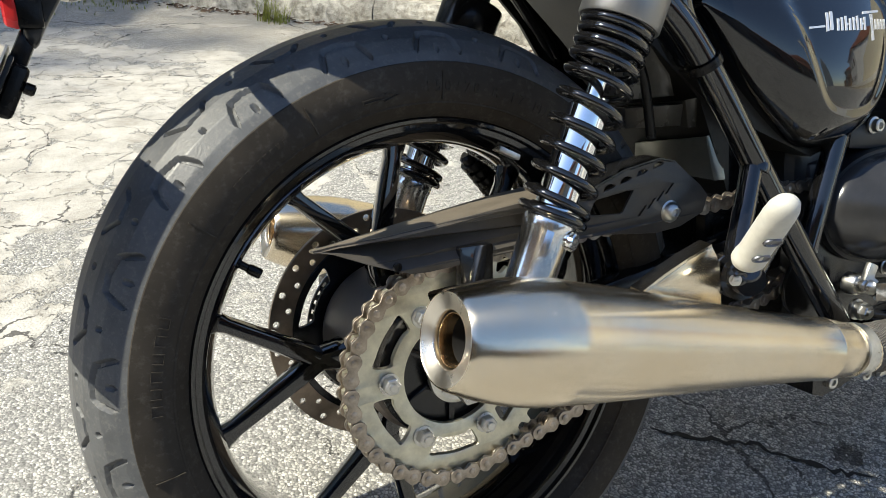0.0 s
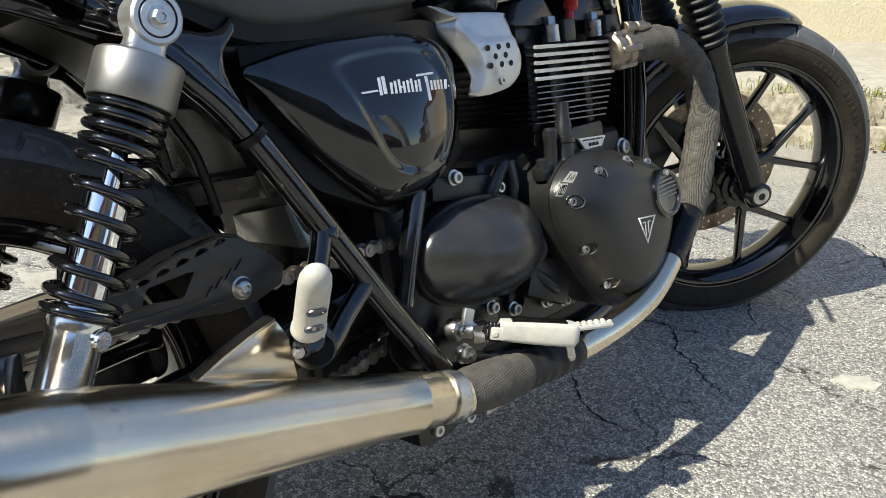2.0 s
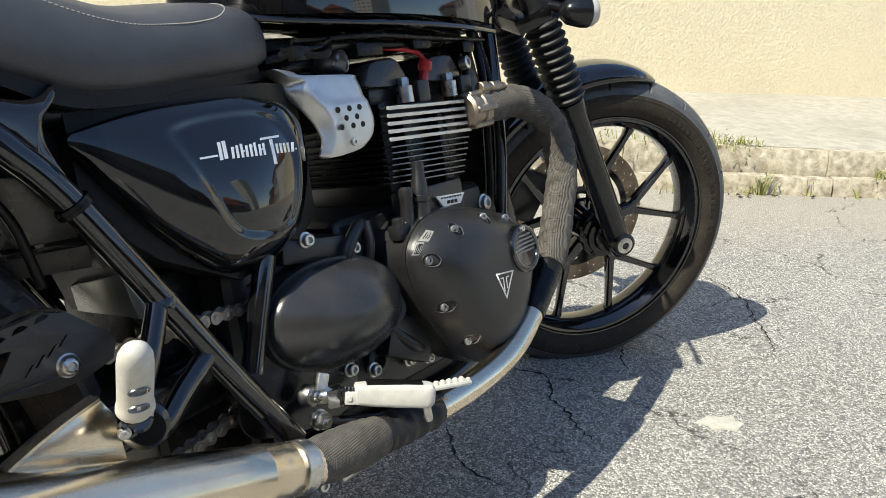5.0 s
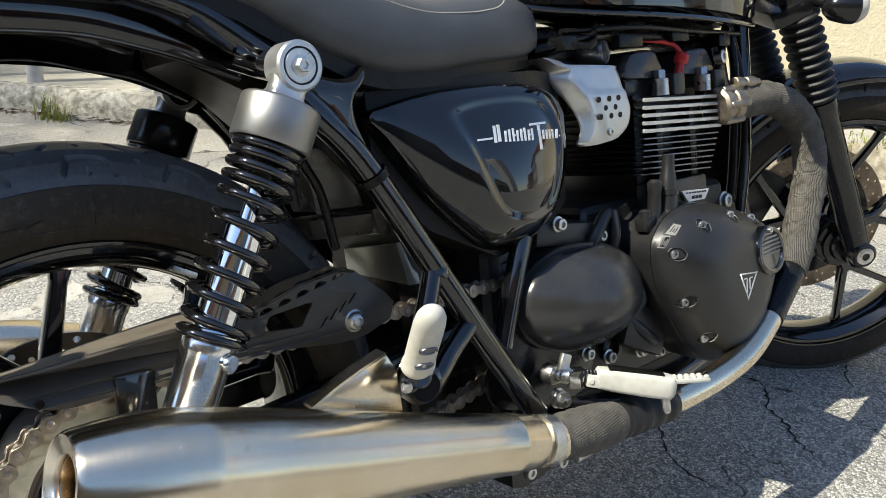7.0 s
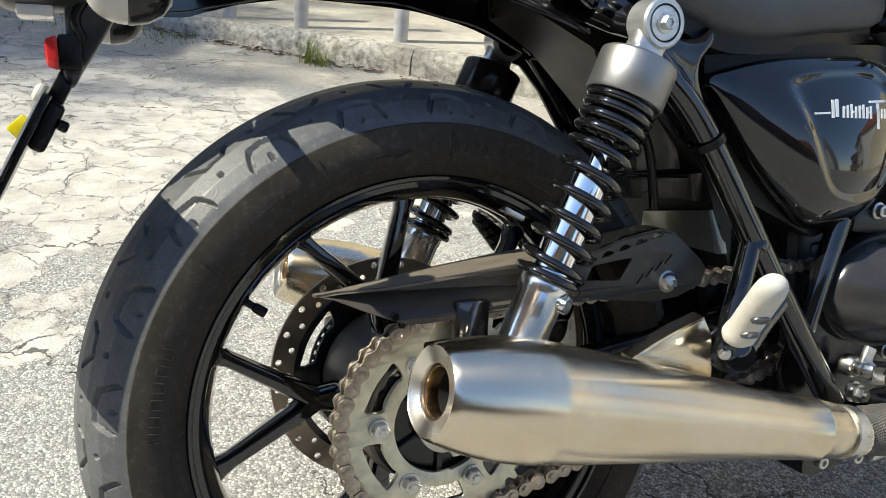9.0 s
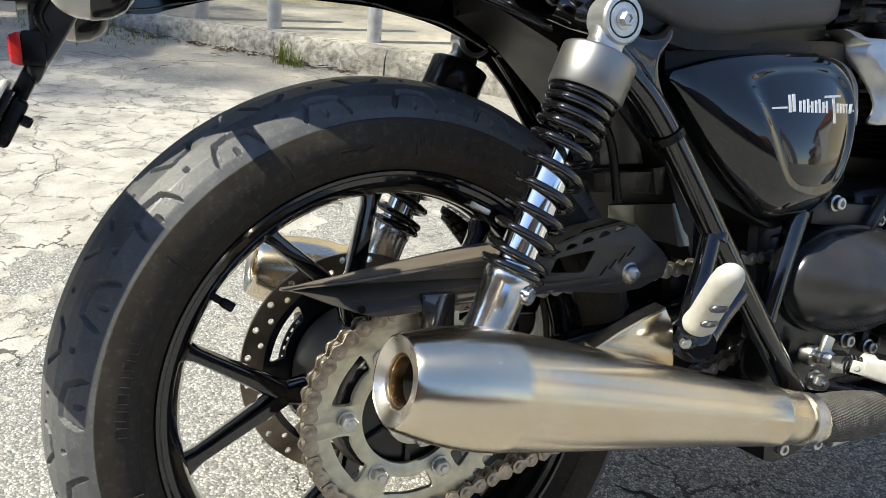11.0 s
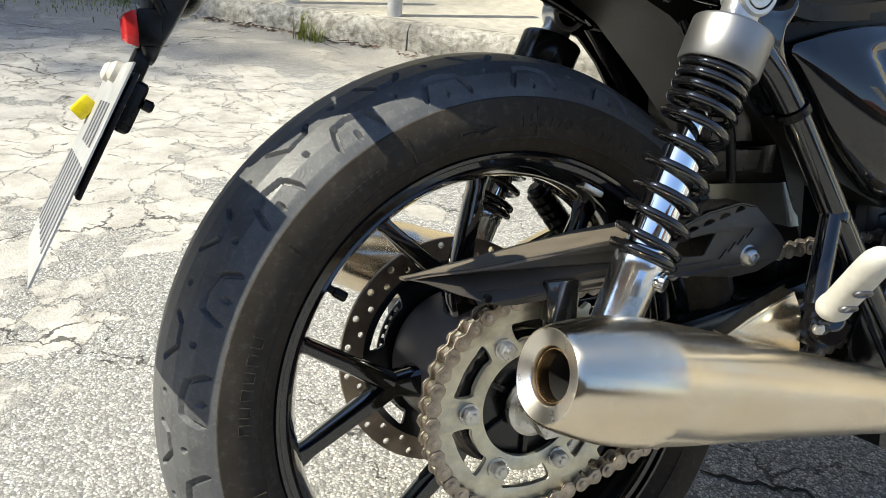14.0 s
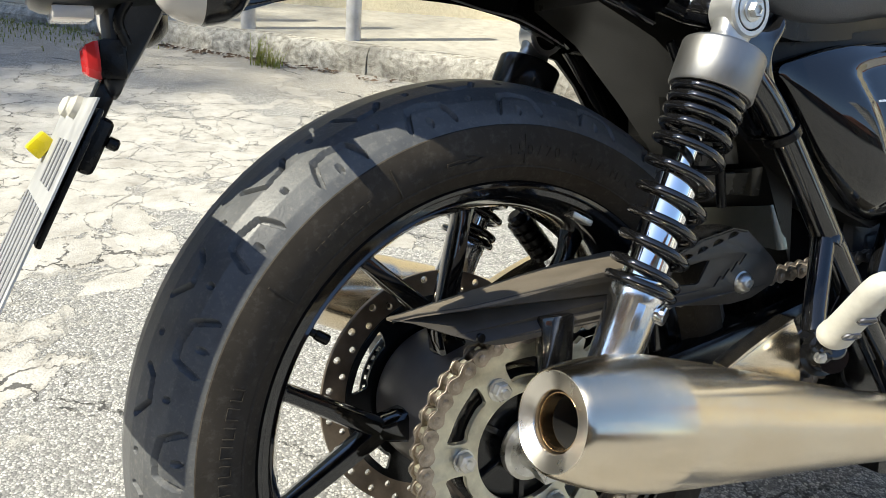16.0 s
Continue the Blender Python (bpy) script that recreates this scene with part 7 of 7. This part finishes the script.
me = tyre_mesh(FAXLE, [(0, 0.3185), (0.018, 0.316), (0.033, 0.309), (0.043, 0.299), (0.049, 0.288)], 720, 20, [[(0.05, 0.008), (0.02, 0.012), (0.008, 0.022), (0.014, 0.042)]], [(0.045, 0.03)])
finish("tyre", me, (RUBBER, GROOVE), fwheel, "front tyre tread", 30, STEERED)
bm = BM()
sidewalls(bm, FAXLE, [(0.049, 0.288), (0.051, 0.284), (0.0525, 0.274), (0.0515, 0.262), (0.048, 0.251), (0.0435, 0.246), (0.041, 0.242)])
for sg in (-1, 1):
    lathe(bm, FAXLE + Y * sg * 0.0515, Y, [(-0.0005, 0.2795), (sg * 0.0007, 0.28), (sg * 0.0007, 0.281), (-0.0005, 0.2815)], 120, ends=False)
for k in range(24):
    a = radians(-10 + k * 3.1)
    if k % 7 == 3:
        continue
    ra, ta = V(math.cos(a), 0, math.sin(a)), V(math.sin(a), 0, -math.cos(a))
    c = FAXLE + ra * 0.268 - Y * 0.0522
    rings(bm, [[c + ra * u + ta * w + Y * h for u, w in ((-0.006, -0.0045), (0.006, -0.0045), (0.006, 0.0045 - 0.003 * (k % 3)), (-0.006, 0.0045))] for h in (0.002, -0.0007)])
part("sidewall", bm, WALLRUB, fwheel, "tyre sidewall with raised unreadable marks", xf=STEERED)
me = disc_plate(0.118, 0.156, [(24, 0.149, 0.0033, 0.05), (24, 0.138, 0.0033, 0.14), (24, 0.127, 0.003, 0.05)])
me.transform(Matrix.Translation(FAXLE + Y * 0.062))
finish("brake_disc", me, DISC, fwheel, "large drilled front brake disc", 20, STEERED)
me = plate([circle(0, 0, 0.12, 64), circle(0, 0, 0.05, 40)] + [arc_slot(0.065, 0.108, radians(k * 72 + 6), radians(k * 72 + 60)) for k in range(5)], 0.005, at=Matrix.Translation(FAXLE + Y * 0.06))
finish("disc_carrier", me, SATIN, fwheel, "", 20, STEERED)
bm = BM()
lathe(bm, FAXLE, -Y, [(0.046, 0.05), (0.05, 0.052), (0.058, 0.05), (0.06, 0.042), (0.068, 0.042), (0.07, 0.032), (0.085, 0.03)], 40)
for k in range(6):
    a = radians(60 * k)
    capscrew(bm, FAXLE + V(math.cos(a) * 0.046, -0.058, math.sin(a) * 0.046), -Y, 0.005, 0.004)
part("sensor_hub", bm, SATIN, fwheel, "black hub with sensor ring", xf=STEERED)
LEG0 = FAXLE + V(0.008, 0, 0)
for sy in (-1, 1):
    o = LEG0 + Y * sy * 0.098
    bm = BM()
    lathe(bm, o, STEER_AXIS, [(-0.028, 0.012), (-0.026, 0.02), (-0.01, 0.0235), (0.03, 0.0235), (0.07, 0.0255), (0.3, 0.0262), (0.31, 0.0285), (0.325, 0.0285), (0.328, 0.025)], 36)
    lathe(bm, o + Y * 0.026, -Y, [(0, 0.024), (0.05, 0.024), (0.053, 0.02)], 32)
    leg = part("fork_leg", bm, SATIN, bike, "satin black fork slider", xf=STEERED)
    bm = BM()
    prof = [(0.322, 0.026)]
    for k in range(10):
        g0 = 0.327 + k * 0.0163
        prof += [(g0, 0.0262), (g0 + 0.0035, 0.0305), (g0 + 0.007, 0.0342), (g0 + 0.0095, 0.0345), (g0 + 0.0125, 0.031)]
    prof += [(0.492, 0.026), (0.56, 0.0225), (0.74, 0.0205)]
    lathe(bm, o, STEER_AXIS, prof, 36)
    part("fork_gaiter", bm, GAITER, leg, "ribbed black rubber gaiter", xf=STEERED)
    bm = BM()
    lathe(bm, o + Y * (-0.024 if sy < 0 else 0.024), Y * sy, [(0, 0.0165), (0.004, 0.0165), (0.005, 0.012), (0.006, 0.012), (0.006, 0.0075), (-0.004, 0.007)], 28)
    part("axle_end", bm, STEEL, leg, "bare metal axle end", xf=STEERED)
bm = BM()
for s in (0.5, 0.68):
    p = LEG0 + STEER_AXIS * s
    box(bm, p - STEER_OUT * 0.02, (0.07, 0.26, 0.03), Matrix((STEER_OUT, Y, STEER_AXIS)).transposed(), 0.01)
cyl(bm, LEG0 - STEER_OUT * 0.05 + STEER_AXIS * 0.48, LEG0 - STEER_OUT * 0.05 + STEER_AXIS * 0.7, 0.028)
part("fork_yoke", bm, SATIN, bike, "black fork yokes", xf=STEERED)
bm = BM()
secs = []
for k in range(25):
    a = radians(71 + 4.6 * k)
    w = 0.064 * (0.3, 0.58, 0.78, 0.9, 0.97, 1.0)[min(k, 5)]
    ra = V(math.cos(a), 0, math.sin(a))
    arc = [(-w, 0.318), (-w * 0.97, 0.33), (-w * 0.75, 0.3415), (-w * 0.4, 0.347), (0, 0.349), (w * 0.4, 0.347), (w * 0.75, 0.3415), (w * 0.97, 0.33), (w, 0.318)]
    arc = [(y, 0.32 + (r - 0.32) * (0.2, 0.5, 0.72, 0.88, 0.96, 1.0)[min(k, 5)]) for y, r in arc]
    secs.append([FAXLE + ra * r + Y * y for y, r in arc] + [FAXLE + ra * (r - 0.003) + Y * y * 0.96 for y, r in reversed(arc)])
loft(bm, secs)
part("front_fender", bm, PAINT, bike, "short gloss black front fender", 50, STEERED)
bm = BM()
box(bm, FAXLE + V(-0.13, 0.062, 0.06), (0.07, 0.05, 0.11), Matrix.Rotation(radians(25), 3, "Y"), 0.012)
part("front_caliper", bm, ENGINE, bike, "black front brake caliper", xf=STEERED)
bm = BM()
hc = V(1.31, 0.005, 0.86)
lathe(bm, hc, V(1, 0, -0.05), [(-0.1, 0.02), (-0.09, 0.06), (-0.05, 0.088), (0.0, 0.095), (0.03, 0.096)], 40)
hl = part("headlight", bm, PAINT, bike, "round black headlight shell", xf=STEERED)
bm = BM()
lathe(bm, hc, V(1, 0, -0.05), [(0.029, 0.098), (0.036, 0.098), (0.04, 0.09), (0.052, 0.06), (0.058, 0.02)], 40)
part("headlight_lens", bm, LENSW, hl, "clear headlight lens", xf=STEERED)
for sy in (-1, 1):
    c0 = V(1.275, sy * 0.165, 0.778)
    bm = BM()
    lathe(bm, c0, V(1, 0, 0), [(-0.036, 0.004), (-0.032, 0.013), (-0.022, 0.021), (0.0, 0.0262), (0.012, 0.027), (0.014, 0.0255)], 32)
    ind = part("front_indicator", bm, SATIN, bike, "bullet front indicator", xf=STEERED)
    bm = BM()
    lathe(bm, c0, V(1, 0, 0), [(0.013, 0.0258), (0.02, 0.025), (0.028, 0.021), (0.033, 0.012), (0.034, 0.003)], 32)
    part("lens", bm, LENSW, ind, "clear lens", xf=STEERED)
    bm = BM()
    tube(bm, [c0 + V(-0.01, -sy * 0.02, 0), c0 + V(-0.03, -sy * 0.06, 0.005)], 0.009, 12)
    part("stalk", bm, SATIN, ind, xf=STEERED)
hb = [(0.975, -0.37, 0.93), (1.01, -0.25, 0.945), (1.075, -0.14, 0.965), (1.11, -0.08, 0.96), (1.11, 0.08, 0.96), (1.075, 0.14, 0.965), (1.01, 0.25, 0.945), (0.975, 0.37, 0.93)]
bars = bar("handlebar", hb, 0.012, SATIN, "black handlebar", xf=STEERED)
for sy in (-1, 1):
    bm = BM()
    tube(bm, [(0.977, sy * 0.366, 0.931), (1.009, sy * 0.254, 0.945)], 0.017, 16, curved=False)
    part("grip", bm, DARK, bars, "black rubber grip", xf=STEERED)
    bm = BM()
    tube(bm, [(1.025, sy * 0.21, 0.952), (1.075, sy * 0.225, 0.94), (1.065, sy * 0.29, 0.932), (1.04, sy * 0.365, 0.925)], 0.006, 10)
    part("lever", bm, SATIN, bars, "", xf=STEERED)


# ---- posts, weeds, small things on the ground ----
bm = BM()
lathe(bm, (0, 0, 0), V(0, 0, 1), [(0, 0.034), (0.78, 0.034), (0.8, 0.03), (0.805, 0.02)], 28)
post = tagged(part("bollard_post", bm, POSTM), "grey galvanised steel post set in the pavement", "post", "posts along the kerb")
spots = [(-1.385, 2.79), (-1.905, 2.78), (-2.3, 2.76), (-2.85, 2.76), (-3.4, 2.76)]
post.location = kerb_point(*spots[0], rise(spots[0][0]) - 0.02)
for u, d in spots[1:]:
    copy_thing(post, Matrix.Translation(kerb_point(u, d, rise(u) - 0.02)))
rw = random.Random(11)


def weed(u, d, z, n, h, spread, label):
    """A tuft of narrow bent blades and small leaves."""
    bm = BM()
    for _ in range(n):
        a, ln, lean = rw.uniform(0, 6.28), h * rw.uniform(0.4, 1.0), rw.uniform(0.15, 0.75)
        o = V(rw.gauss(0, spread), rw.gauss(0, spread), 0)
        w = rw.uniform(0.0015, 0.0035)
        dirv, sd = V(math.cos(a), math.sin(a), 0), V(-math.sin(a), math.cos(a), 0)
        prev = None
        for k in range(5):
            t = k / 4
            c = o + dirv * (ln * lean * t * t) + V(0, 0, ln * (t - 0.25 * lean * t * t))
            ww = w * (1 - 0.85 * t)
            cur = (bm.verts.new(c - sd * ww), bm.verts.new(c + sd * ww))
            if prev:
                bm.faces.new((prev[0], prev[1], cur[1], cur[0]))
            prev = cur
        if rw.random() < 0.5:
            for _ in range(3):
                t = rw.uniform(0.4, 1)
                c = o + dirv * (ln * lean * t * t) + V(0, 0, ln * (t - 0.25 * lean * t * t))
                b1 = V(rw.gauss(0, 1), rw.gauss(0, 1), rw.gauss(0, 0.5)).normalized() * rw.uniform(0.006, 0.014)
                b2 = b1.cross(V(0.3, 0.2, 1)).normalized() * 0.004
                bm.faces.new([bm.verts.new(p) for p in (c, c + b1 * 0.5 + b2, c + b1, c + b1 * 0.5 - b2)])
    ob = tagged(part("weed_tuft", bm, LEAF, smooth=0), label, "weed", "weeds along the kerb", "stuff")
    ob.location = kerb_point(u, d, z)


for u, d, z, n, h, s in ((1.98, 2.585, 0, 8, 0.03, 0.04), (2.08, 2.58, 0, 22, 0.14, 0.012), (1.75, 2.57, 0, 30, 0.08, 0.05), (1.9, 2.72, 0.19, 50, 0.05, 0.06), (1.6, 2.72, 0.185, 50, 0.05, 0.07), (1.35, 2.72, 0.18, 40, 0.05, 0.06), (2.5, 2.57, 0, 4, 0.09, 0.008), (2.75, 2.57, 0, 22, 0.025, 0.05), (1.2, 2.57, 0, 40, 0.08, 0.06), (0.8, 2.57, 0, 30, 0.07, 0.06), (-2.5, 2.5, 0, 120, 0.03, 0.12), (-2.8, 2.45, 0, 120, 0.035, 0.15), (3.0, 2.57, 0, 20, 0.03, 0.05), (2.06, 2.575, 0.0, 22, 0.07, 0.035), (1.91, 2.732, 0.17, 60, 0.04, 0.06), (2.07, 2.732, 0.175, 50, 0.04, 0.05), (1.7, 2.732, 0.17, 40, 0.035, 0.05), (2.3, 2.58, 0.0, 5, 0.13, 0.012), (2.64, 2.6, 0.08, 40, 0.06, 0.03), (-1.68, 2.5, 0, 45, 0.15, 0.018), (-1.62, 2.49, 0, 40, 0.1, 0.018), (-3.3, 2.72, 0, 300, 0.03, 0.16), (-3.0, 2.7, 0, 300, 0.03, 0.14), (-2.75, 2.66, 0, 200, 0.03, 0.1)):
    weed(u, d, z, n, h, s, "green weeds growing out of the kerb joint")
bm = BM()
o = spline2([(0.045 * r * math.cos(a), 0.03 * r * math.sin(a)) for a, r in ((0, 1.0), (0.5, 0.8), (0.9, 1.15), (1.5, 0.75), (2.1, 0.95), (2.6, 0.85), (3.1, 1.15), (3.6, 0.8), (4.1, 1.05), (4.7, 0.7), (5.2, 1.0), (5.8, 0.85))], 5)
rings(bm, [[V(x, y, -0.002) for x, y in o], [V(x * 0.96, y * 0.96, 0.003) for x, y in o], [V(x * 0.8, y * 0.8, 0.0045) for x, y in o]])
splash = tagged(part("mortar_splash", bm, WHITEWASH), "dried pale mortar splash on the asphalt", "mortar splash")
splash.matrix_world = pose(1.352, -0.31, 0, 0, 0, -50)


# open cracks in the asphalt
CRACKM = plain("crack_dirt", (0.022, 0.02, 0.018), 0.95, scale=60, var=0.5)
rc = random.Random(41)
for way, wide in (
    ([(2.146, 0.026), (2.113, -0.063), (2.04, -0.134), (1.936, -0.189), (1.86, -0.243), (1.767, -0.294)], 0.006),
    ([(1.259, 0.117), (1.285, 0.047), (1.237, -0.001), (1.196, -0.018), (1.181, -0.071), (1.142, -0.105), (1.119, -0.169)], 0.0065),
    ([(1.531, -0.018), (1.459, -0.046), (1.434, -0.078)], 0.0045),
    ([(0.98, 0.073), (0.909, 0.006), (0.89, -0.048), (0.896, -0.107)], 0.005),
    ([(0.41, 0.11), (0.437, 0.081), (0.474, 0.051), (0.521, 0.022), (0.544, -0.019), (0.572, -0.053), (0.592, -0.083), (0.635, -0.103)], 0.0105),
):
    pts = [V(x, y, 0) for x, y in way]
    mid = []
    for a, b in zip(pts, pts[1:]):
        n = max(3, int((b - a).length / 0.009))
        side = V(-(b - a).y, (b - a).x, 0).normalized()
        mid += [a.lerp(b, i / n) + side * rc.gauss(0, 0.0028) for i in range(n)]
    mid.append(pts[-1])
    bm = BM()
    last = None
    for i, p in enumerate(mid):
        d = (mid[min(i + 1, len(mid) - 1)] - mid[max(i - 1, 0)]).normalized()
        side = V(-d.y, d.x, 0)
        f = i / (len(mid) - 1)
        h = wide * min(1, 0.25 + 4 * f, 0.2 + 5 * (1 - f)) * rc.uniform(0.3, 1.15) / 2
        pair = [bm.verts.new(p + side * h * rc.uniform(0.6, 1.4) + V(0, 0, 0.0012)), bm.verts.new(p - side * h * rc.uniform(0.6, 1.4) + V(0, 0, 0.0012))]
        if last:
            bm.faces.new((last[0], last[1], pair[1], pair[0]))
        last = pair
    bmesh.ops.recalc_face_normals(bm, faces=bm.faces)
    part("crack", bm, CRACKM, ground, "dark open crack in the asphalt", 0)

# dry leaves in the gutter
DRYLEAF = plain("dry_leaf", (0.12, 0.075, 0.045), 0.7, scale=30, var=0.6)
vv, ff = [], []
rl = random.Random(77)
for _ in range(260):
    u = rl.uniform(-2.6, -1.35) if rl.random() < 0.75 else rl.uniform(-1.35, 3.2)
    c = kerb_point(u, 2.575 - abs(rl.gauss(0, 0.035)), 0.004 + rl.random() * 0.006)
    a = rl.uniform(0, 6.28)
    p, q = V(math.cos(a), math.sin(a), rl.uniform(-0.2, 0.3)) * rl.uniform(0.008, 0.024), V(-math.sin(a), math.cos(a), rl.uniform(-0.2, 0.4)) * rl.uniform(0.004, 0.009)
    n = len(vv)
    vv += [c - p, c - p * 0.2 - q, c + p, c - p * 0.1 + q + V(0, 0, 0.004)]
    ff.append((n, n + 1, n + 2, n + 3))
me = bpy.data.meshes.new("leaf_litter")
me.from_pydata(vv, [], ff)
tagged(finish("leaf_litter", me, DRYLEAF, None, "", 0), "dry brown leaves lying in the gutter", "leaves", kind="stuff")


# ---- across the street: houses, a tower and a tree, seen in reflections and by their shade ----
HOUSEW = [masonry("house_render_%s" % n, lo, hi, 12, 0.4, 0.01) for n, lo, hi in (("white", (0.5, 0.48, 0.44), (0.62, 0.6, 0.56)), ("ochre", (0.2, 0.13, 0.075), (0.28, 0.19, 0.11)), ("grey", (0.1, 0.097, 0.092), (0.16, 0.155, 0.147)), ("brick", (0.14, 0.07, 0.045), (0.2, 0.1, 0.065)))]
TILE = plain("roof_tiles", (0.25, 0.1, 0.06), 0.8, var=0.4, scale=3)
PANE = plain("window_pane", (0.02, 0.025, 0.03), 0.08)
TIMBER = plain("painted_timber", (0.12, 0.09, 0.07), 0.5)


def house(width, depth, height, wallm, label):
    root = tagged(new("house"), label, "house", "houses across the street")
    bm = BM()
    box(bm, (0, depth / 2, height / 2), (width, depth, height), None, 0.02, 1)
    part("house_wall", bm, wallm, root, smooth=0)
    bm = BM()
    loft(bm, [[V(-width / 2 - 0.3, -0.4, height - 0.05), V(-width / 2 - 0.3, depth / 2, height + 1.5), V(-width / 2 - 0.3, depth + 0.3, height - 0.05)], [V(width / 2 + 0.3, -0.4, height - 0.05), V(width / 2 + 0.3, depth / 2, height + 1.5), V(width / 2 + 0.3, depth + 0.3, height - 0.05)]])
    part("roof", bm, TILE, root, smooth=0)
    floors = max(1, int(height // 2.9))
    for f in range(floors):
        for k in range(int(width // 2.4)):
            x = -width / 2 + 1.3 + k * 2.4
            z = 1.5 + f * 2.9
            if f == 0 and k == 1:
                bm = BM()
                box(bm, (x, -0.03, 1.05), (0.95, 0.08, 2.1), None, 0.01, 1)
                part("door", bm, TIMBER, root, smooth=0)
                continue
            bm = BM()
            box(bm, (x, -0.02, z), (1.2, 0.1, 1.3), None, 0.01, 1)
            w = part("window", bm, TIMBER, root, smooth=0)
            bm = BM()
            for s in (-0.28, 0.28):
                box(bm, (x + s, -0.075, z), (0.48, 0.02, 1.1), None, 0, 1)
            part("pane", bm, PANE, w, smooth=0)
    return root


face = Matrix((KU, -KN, V(0, 0, 1))).transposed().to_4x4()
rh = random.Random(3)
u = -26.0
for k in range(11):
    wd, ht = rh.uniform(6, 9), rh.choice((3.2, 3.4, 6.0, 6.2))
    h = house(wd, 7, ht, HOUSEW[1 + k % 3], "rendered street house with tiled roof")
    m = face.copy()
    m.translation = kerb_point(u + wd / 2, -8.6 - rh.uniform(0, 1.2))
    h.matrix_world = m
    u += wd + 0.4
for k, (uu, dd) in enumerate(((22, 5.5), (31, 5.2), (41, 5.4), (52, 5.2))):
    h = house(8, 7, rh.choice((3.3, 6.1)), HOUSEW[k % 4], "rendered street house beyond the garden wall")
    m = Matrix((-KU, KN, V(0, 0, 1))).transposed().to_4x4()
    m.translation = kerb_point(uu, dd)
    h.matrix_world = m
h = house(7.2, 7, 6.0, HOUSEW[0], "two-storey rendered house that shades the road end")
h.matrix_world = Matrix.Translation((-4.9 - 0.3 - 3.6, 4.38, 0))
tower = tagged(new("apartment_tower"), "tall pale apartment tower far down the street", "apartment tower")
bm = BM()
box(bm, (0, 0, 24), (14, 12, 48), None, 0.1, 1)
part("tower_wall", bm, HOUSEW[0], tower, smooth=0)
bm = BM()
for f in range(15):
    for k in range(4):
        box(bm, (-5.2 + k * 3.5, -6.0, 3 + f * 3), (1.6, 0.2, 1.5), None, 0, 1)
        box(bm, (-7.0, -4.4 + k * 2.9, 3 + f * 3), (0.2, 1.4, 1.5), None, 0, 1)
tagged(part("tower_windows", bm, PANE, tower, smooth=0), kind="stuff")
tower.matrix_world = Matrix.Translation(kerb_point(125, -16)) @ Matrix.Rotation(radians(-20), 4, "Z")
bm = BM()
box(bm, (0, 0, 0.06), (60, 2.0, 0.16), None, 0.01, 1)
far_pave = tagged(part("pavement_far", bm, PAVING, smooth=0), "concrete pavement on the other side of the street", "pavement", kind="structure")
far_pave.matrix_world = Matrix.Translation(kerb_point(0, -6.8)) @ Matrix.Rotation(math.atan2(KU.y, KU.x), 4, "Z")

# street tree whose crown shades the far part of the road
BARK = plain("bark", (0.12, 0.09, 0.06), 0.9, var=0.4, scale=8, grain=0.8, gscale=30)
tree = tagged(new("street_tree"), "tall leafy street tree on the far pavement", "tree")
base = V(-14.2, 6.85, 0)
rt = random.Random(7)
bm = BM()
tube(bm, [base, base + V(0.1, 0.1, 5), base + V(0.2, 0.5, 9), base + V(0.1, 0.9, 14), base + V(0, 1.1, 18.5)], lambda f: 0.4 * (1 - 0.75 * f), 12, 6)
part("trunk", bm, BARK, tree)
tips = []
for k in range(14):
    a, z0 = rt.uniform(0, 6.28), rt.uniform(10.5, 17)
    s = base + V(0.12, 0.06 * z0, z0)
    e = s + V(math.cos(a), math.sin(a), 0) * rt.uniform(1.5, 3.2) + V(0, 0, rt.uniform(1.0, 2.6))
    bm = BM()
    tube(bm, [s, (s + e) / 2 + V(0, 0, 0.4), e], lambda f: 0.09 * (1 - 0.8 * f), 8, 5)
    part("limb", bm, BARK, tree)
    tips += [e, (s + e) / 2 + V(0, 0, 0.4), s + (e - s) * 0.8]
tips += [base + V(0, 1.1, z) for z in (16, 17, 18, 19)]
vv, ff = [], []
for t in tips:
    for _ in range(480):
        c = t + V(rt.gauss(0, 0.55), rt.gauss(0, 0.55), rt.gauss(0, 0.45))
        a = V(rt.gauss(0, 1), rt.gauss(0, 1), rt.gauss(0, 0.6)).normalized() * rt.uniform(0.06, 0.12)
        b = a.cross(V(rt.gauss(0, 1), rt.gauss(0, 1), rt.gauss(0, 1))).normalized() * 0.045
        n = len(vv)
        vv += [c - a, c + b, c + a, c - b]
        ff.append((n, n + 1, n + 2, n + 3))
me = bpy.data.meshes.new("crown")
me.from_pydata(vv, [], ff)
crown = finish("crown", me, LEAF, tree, "uneven green crown", 0)
tagged(crown, kind="stuff")
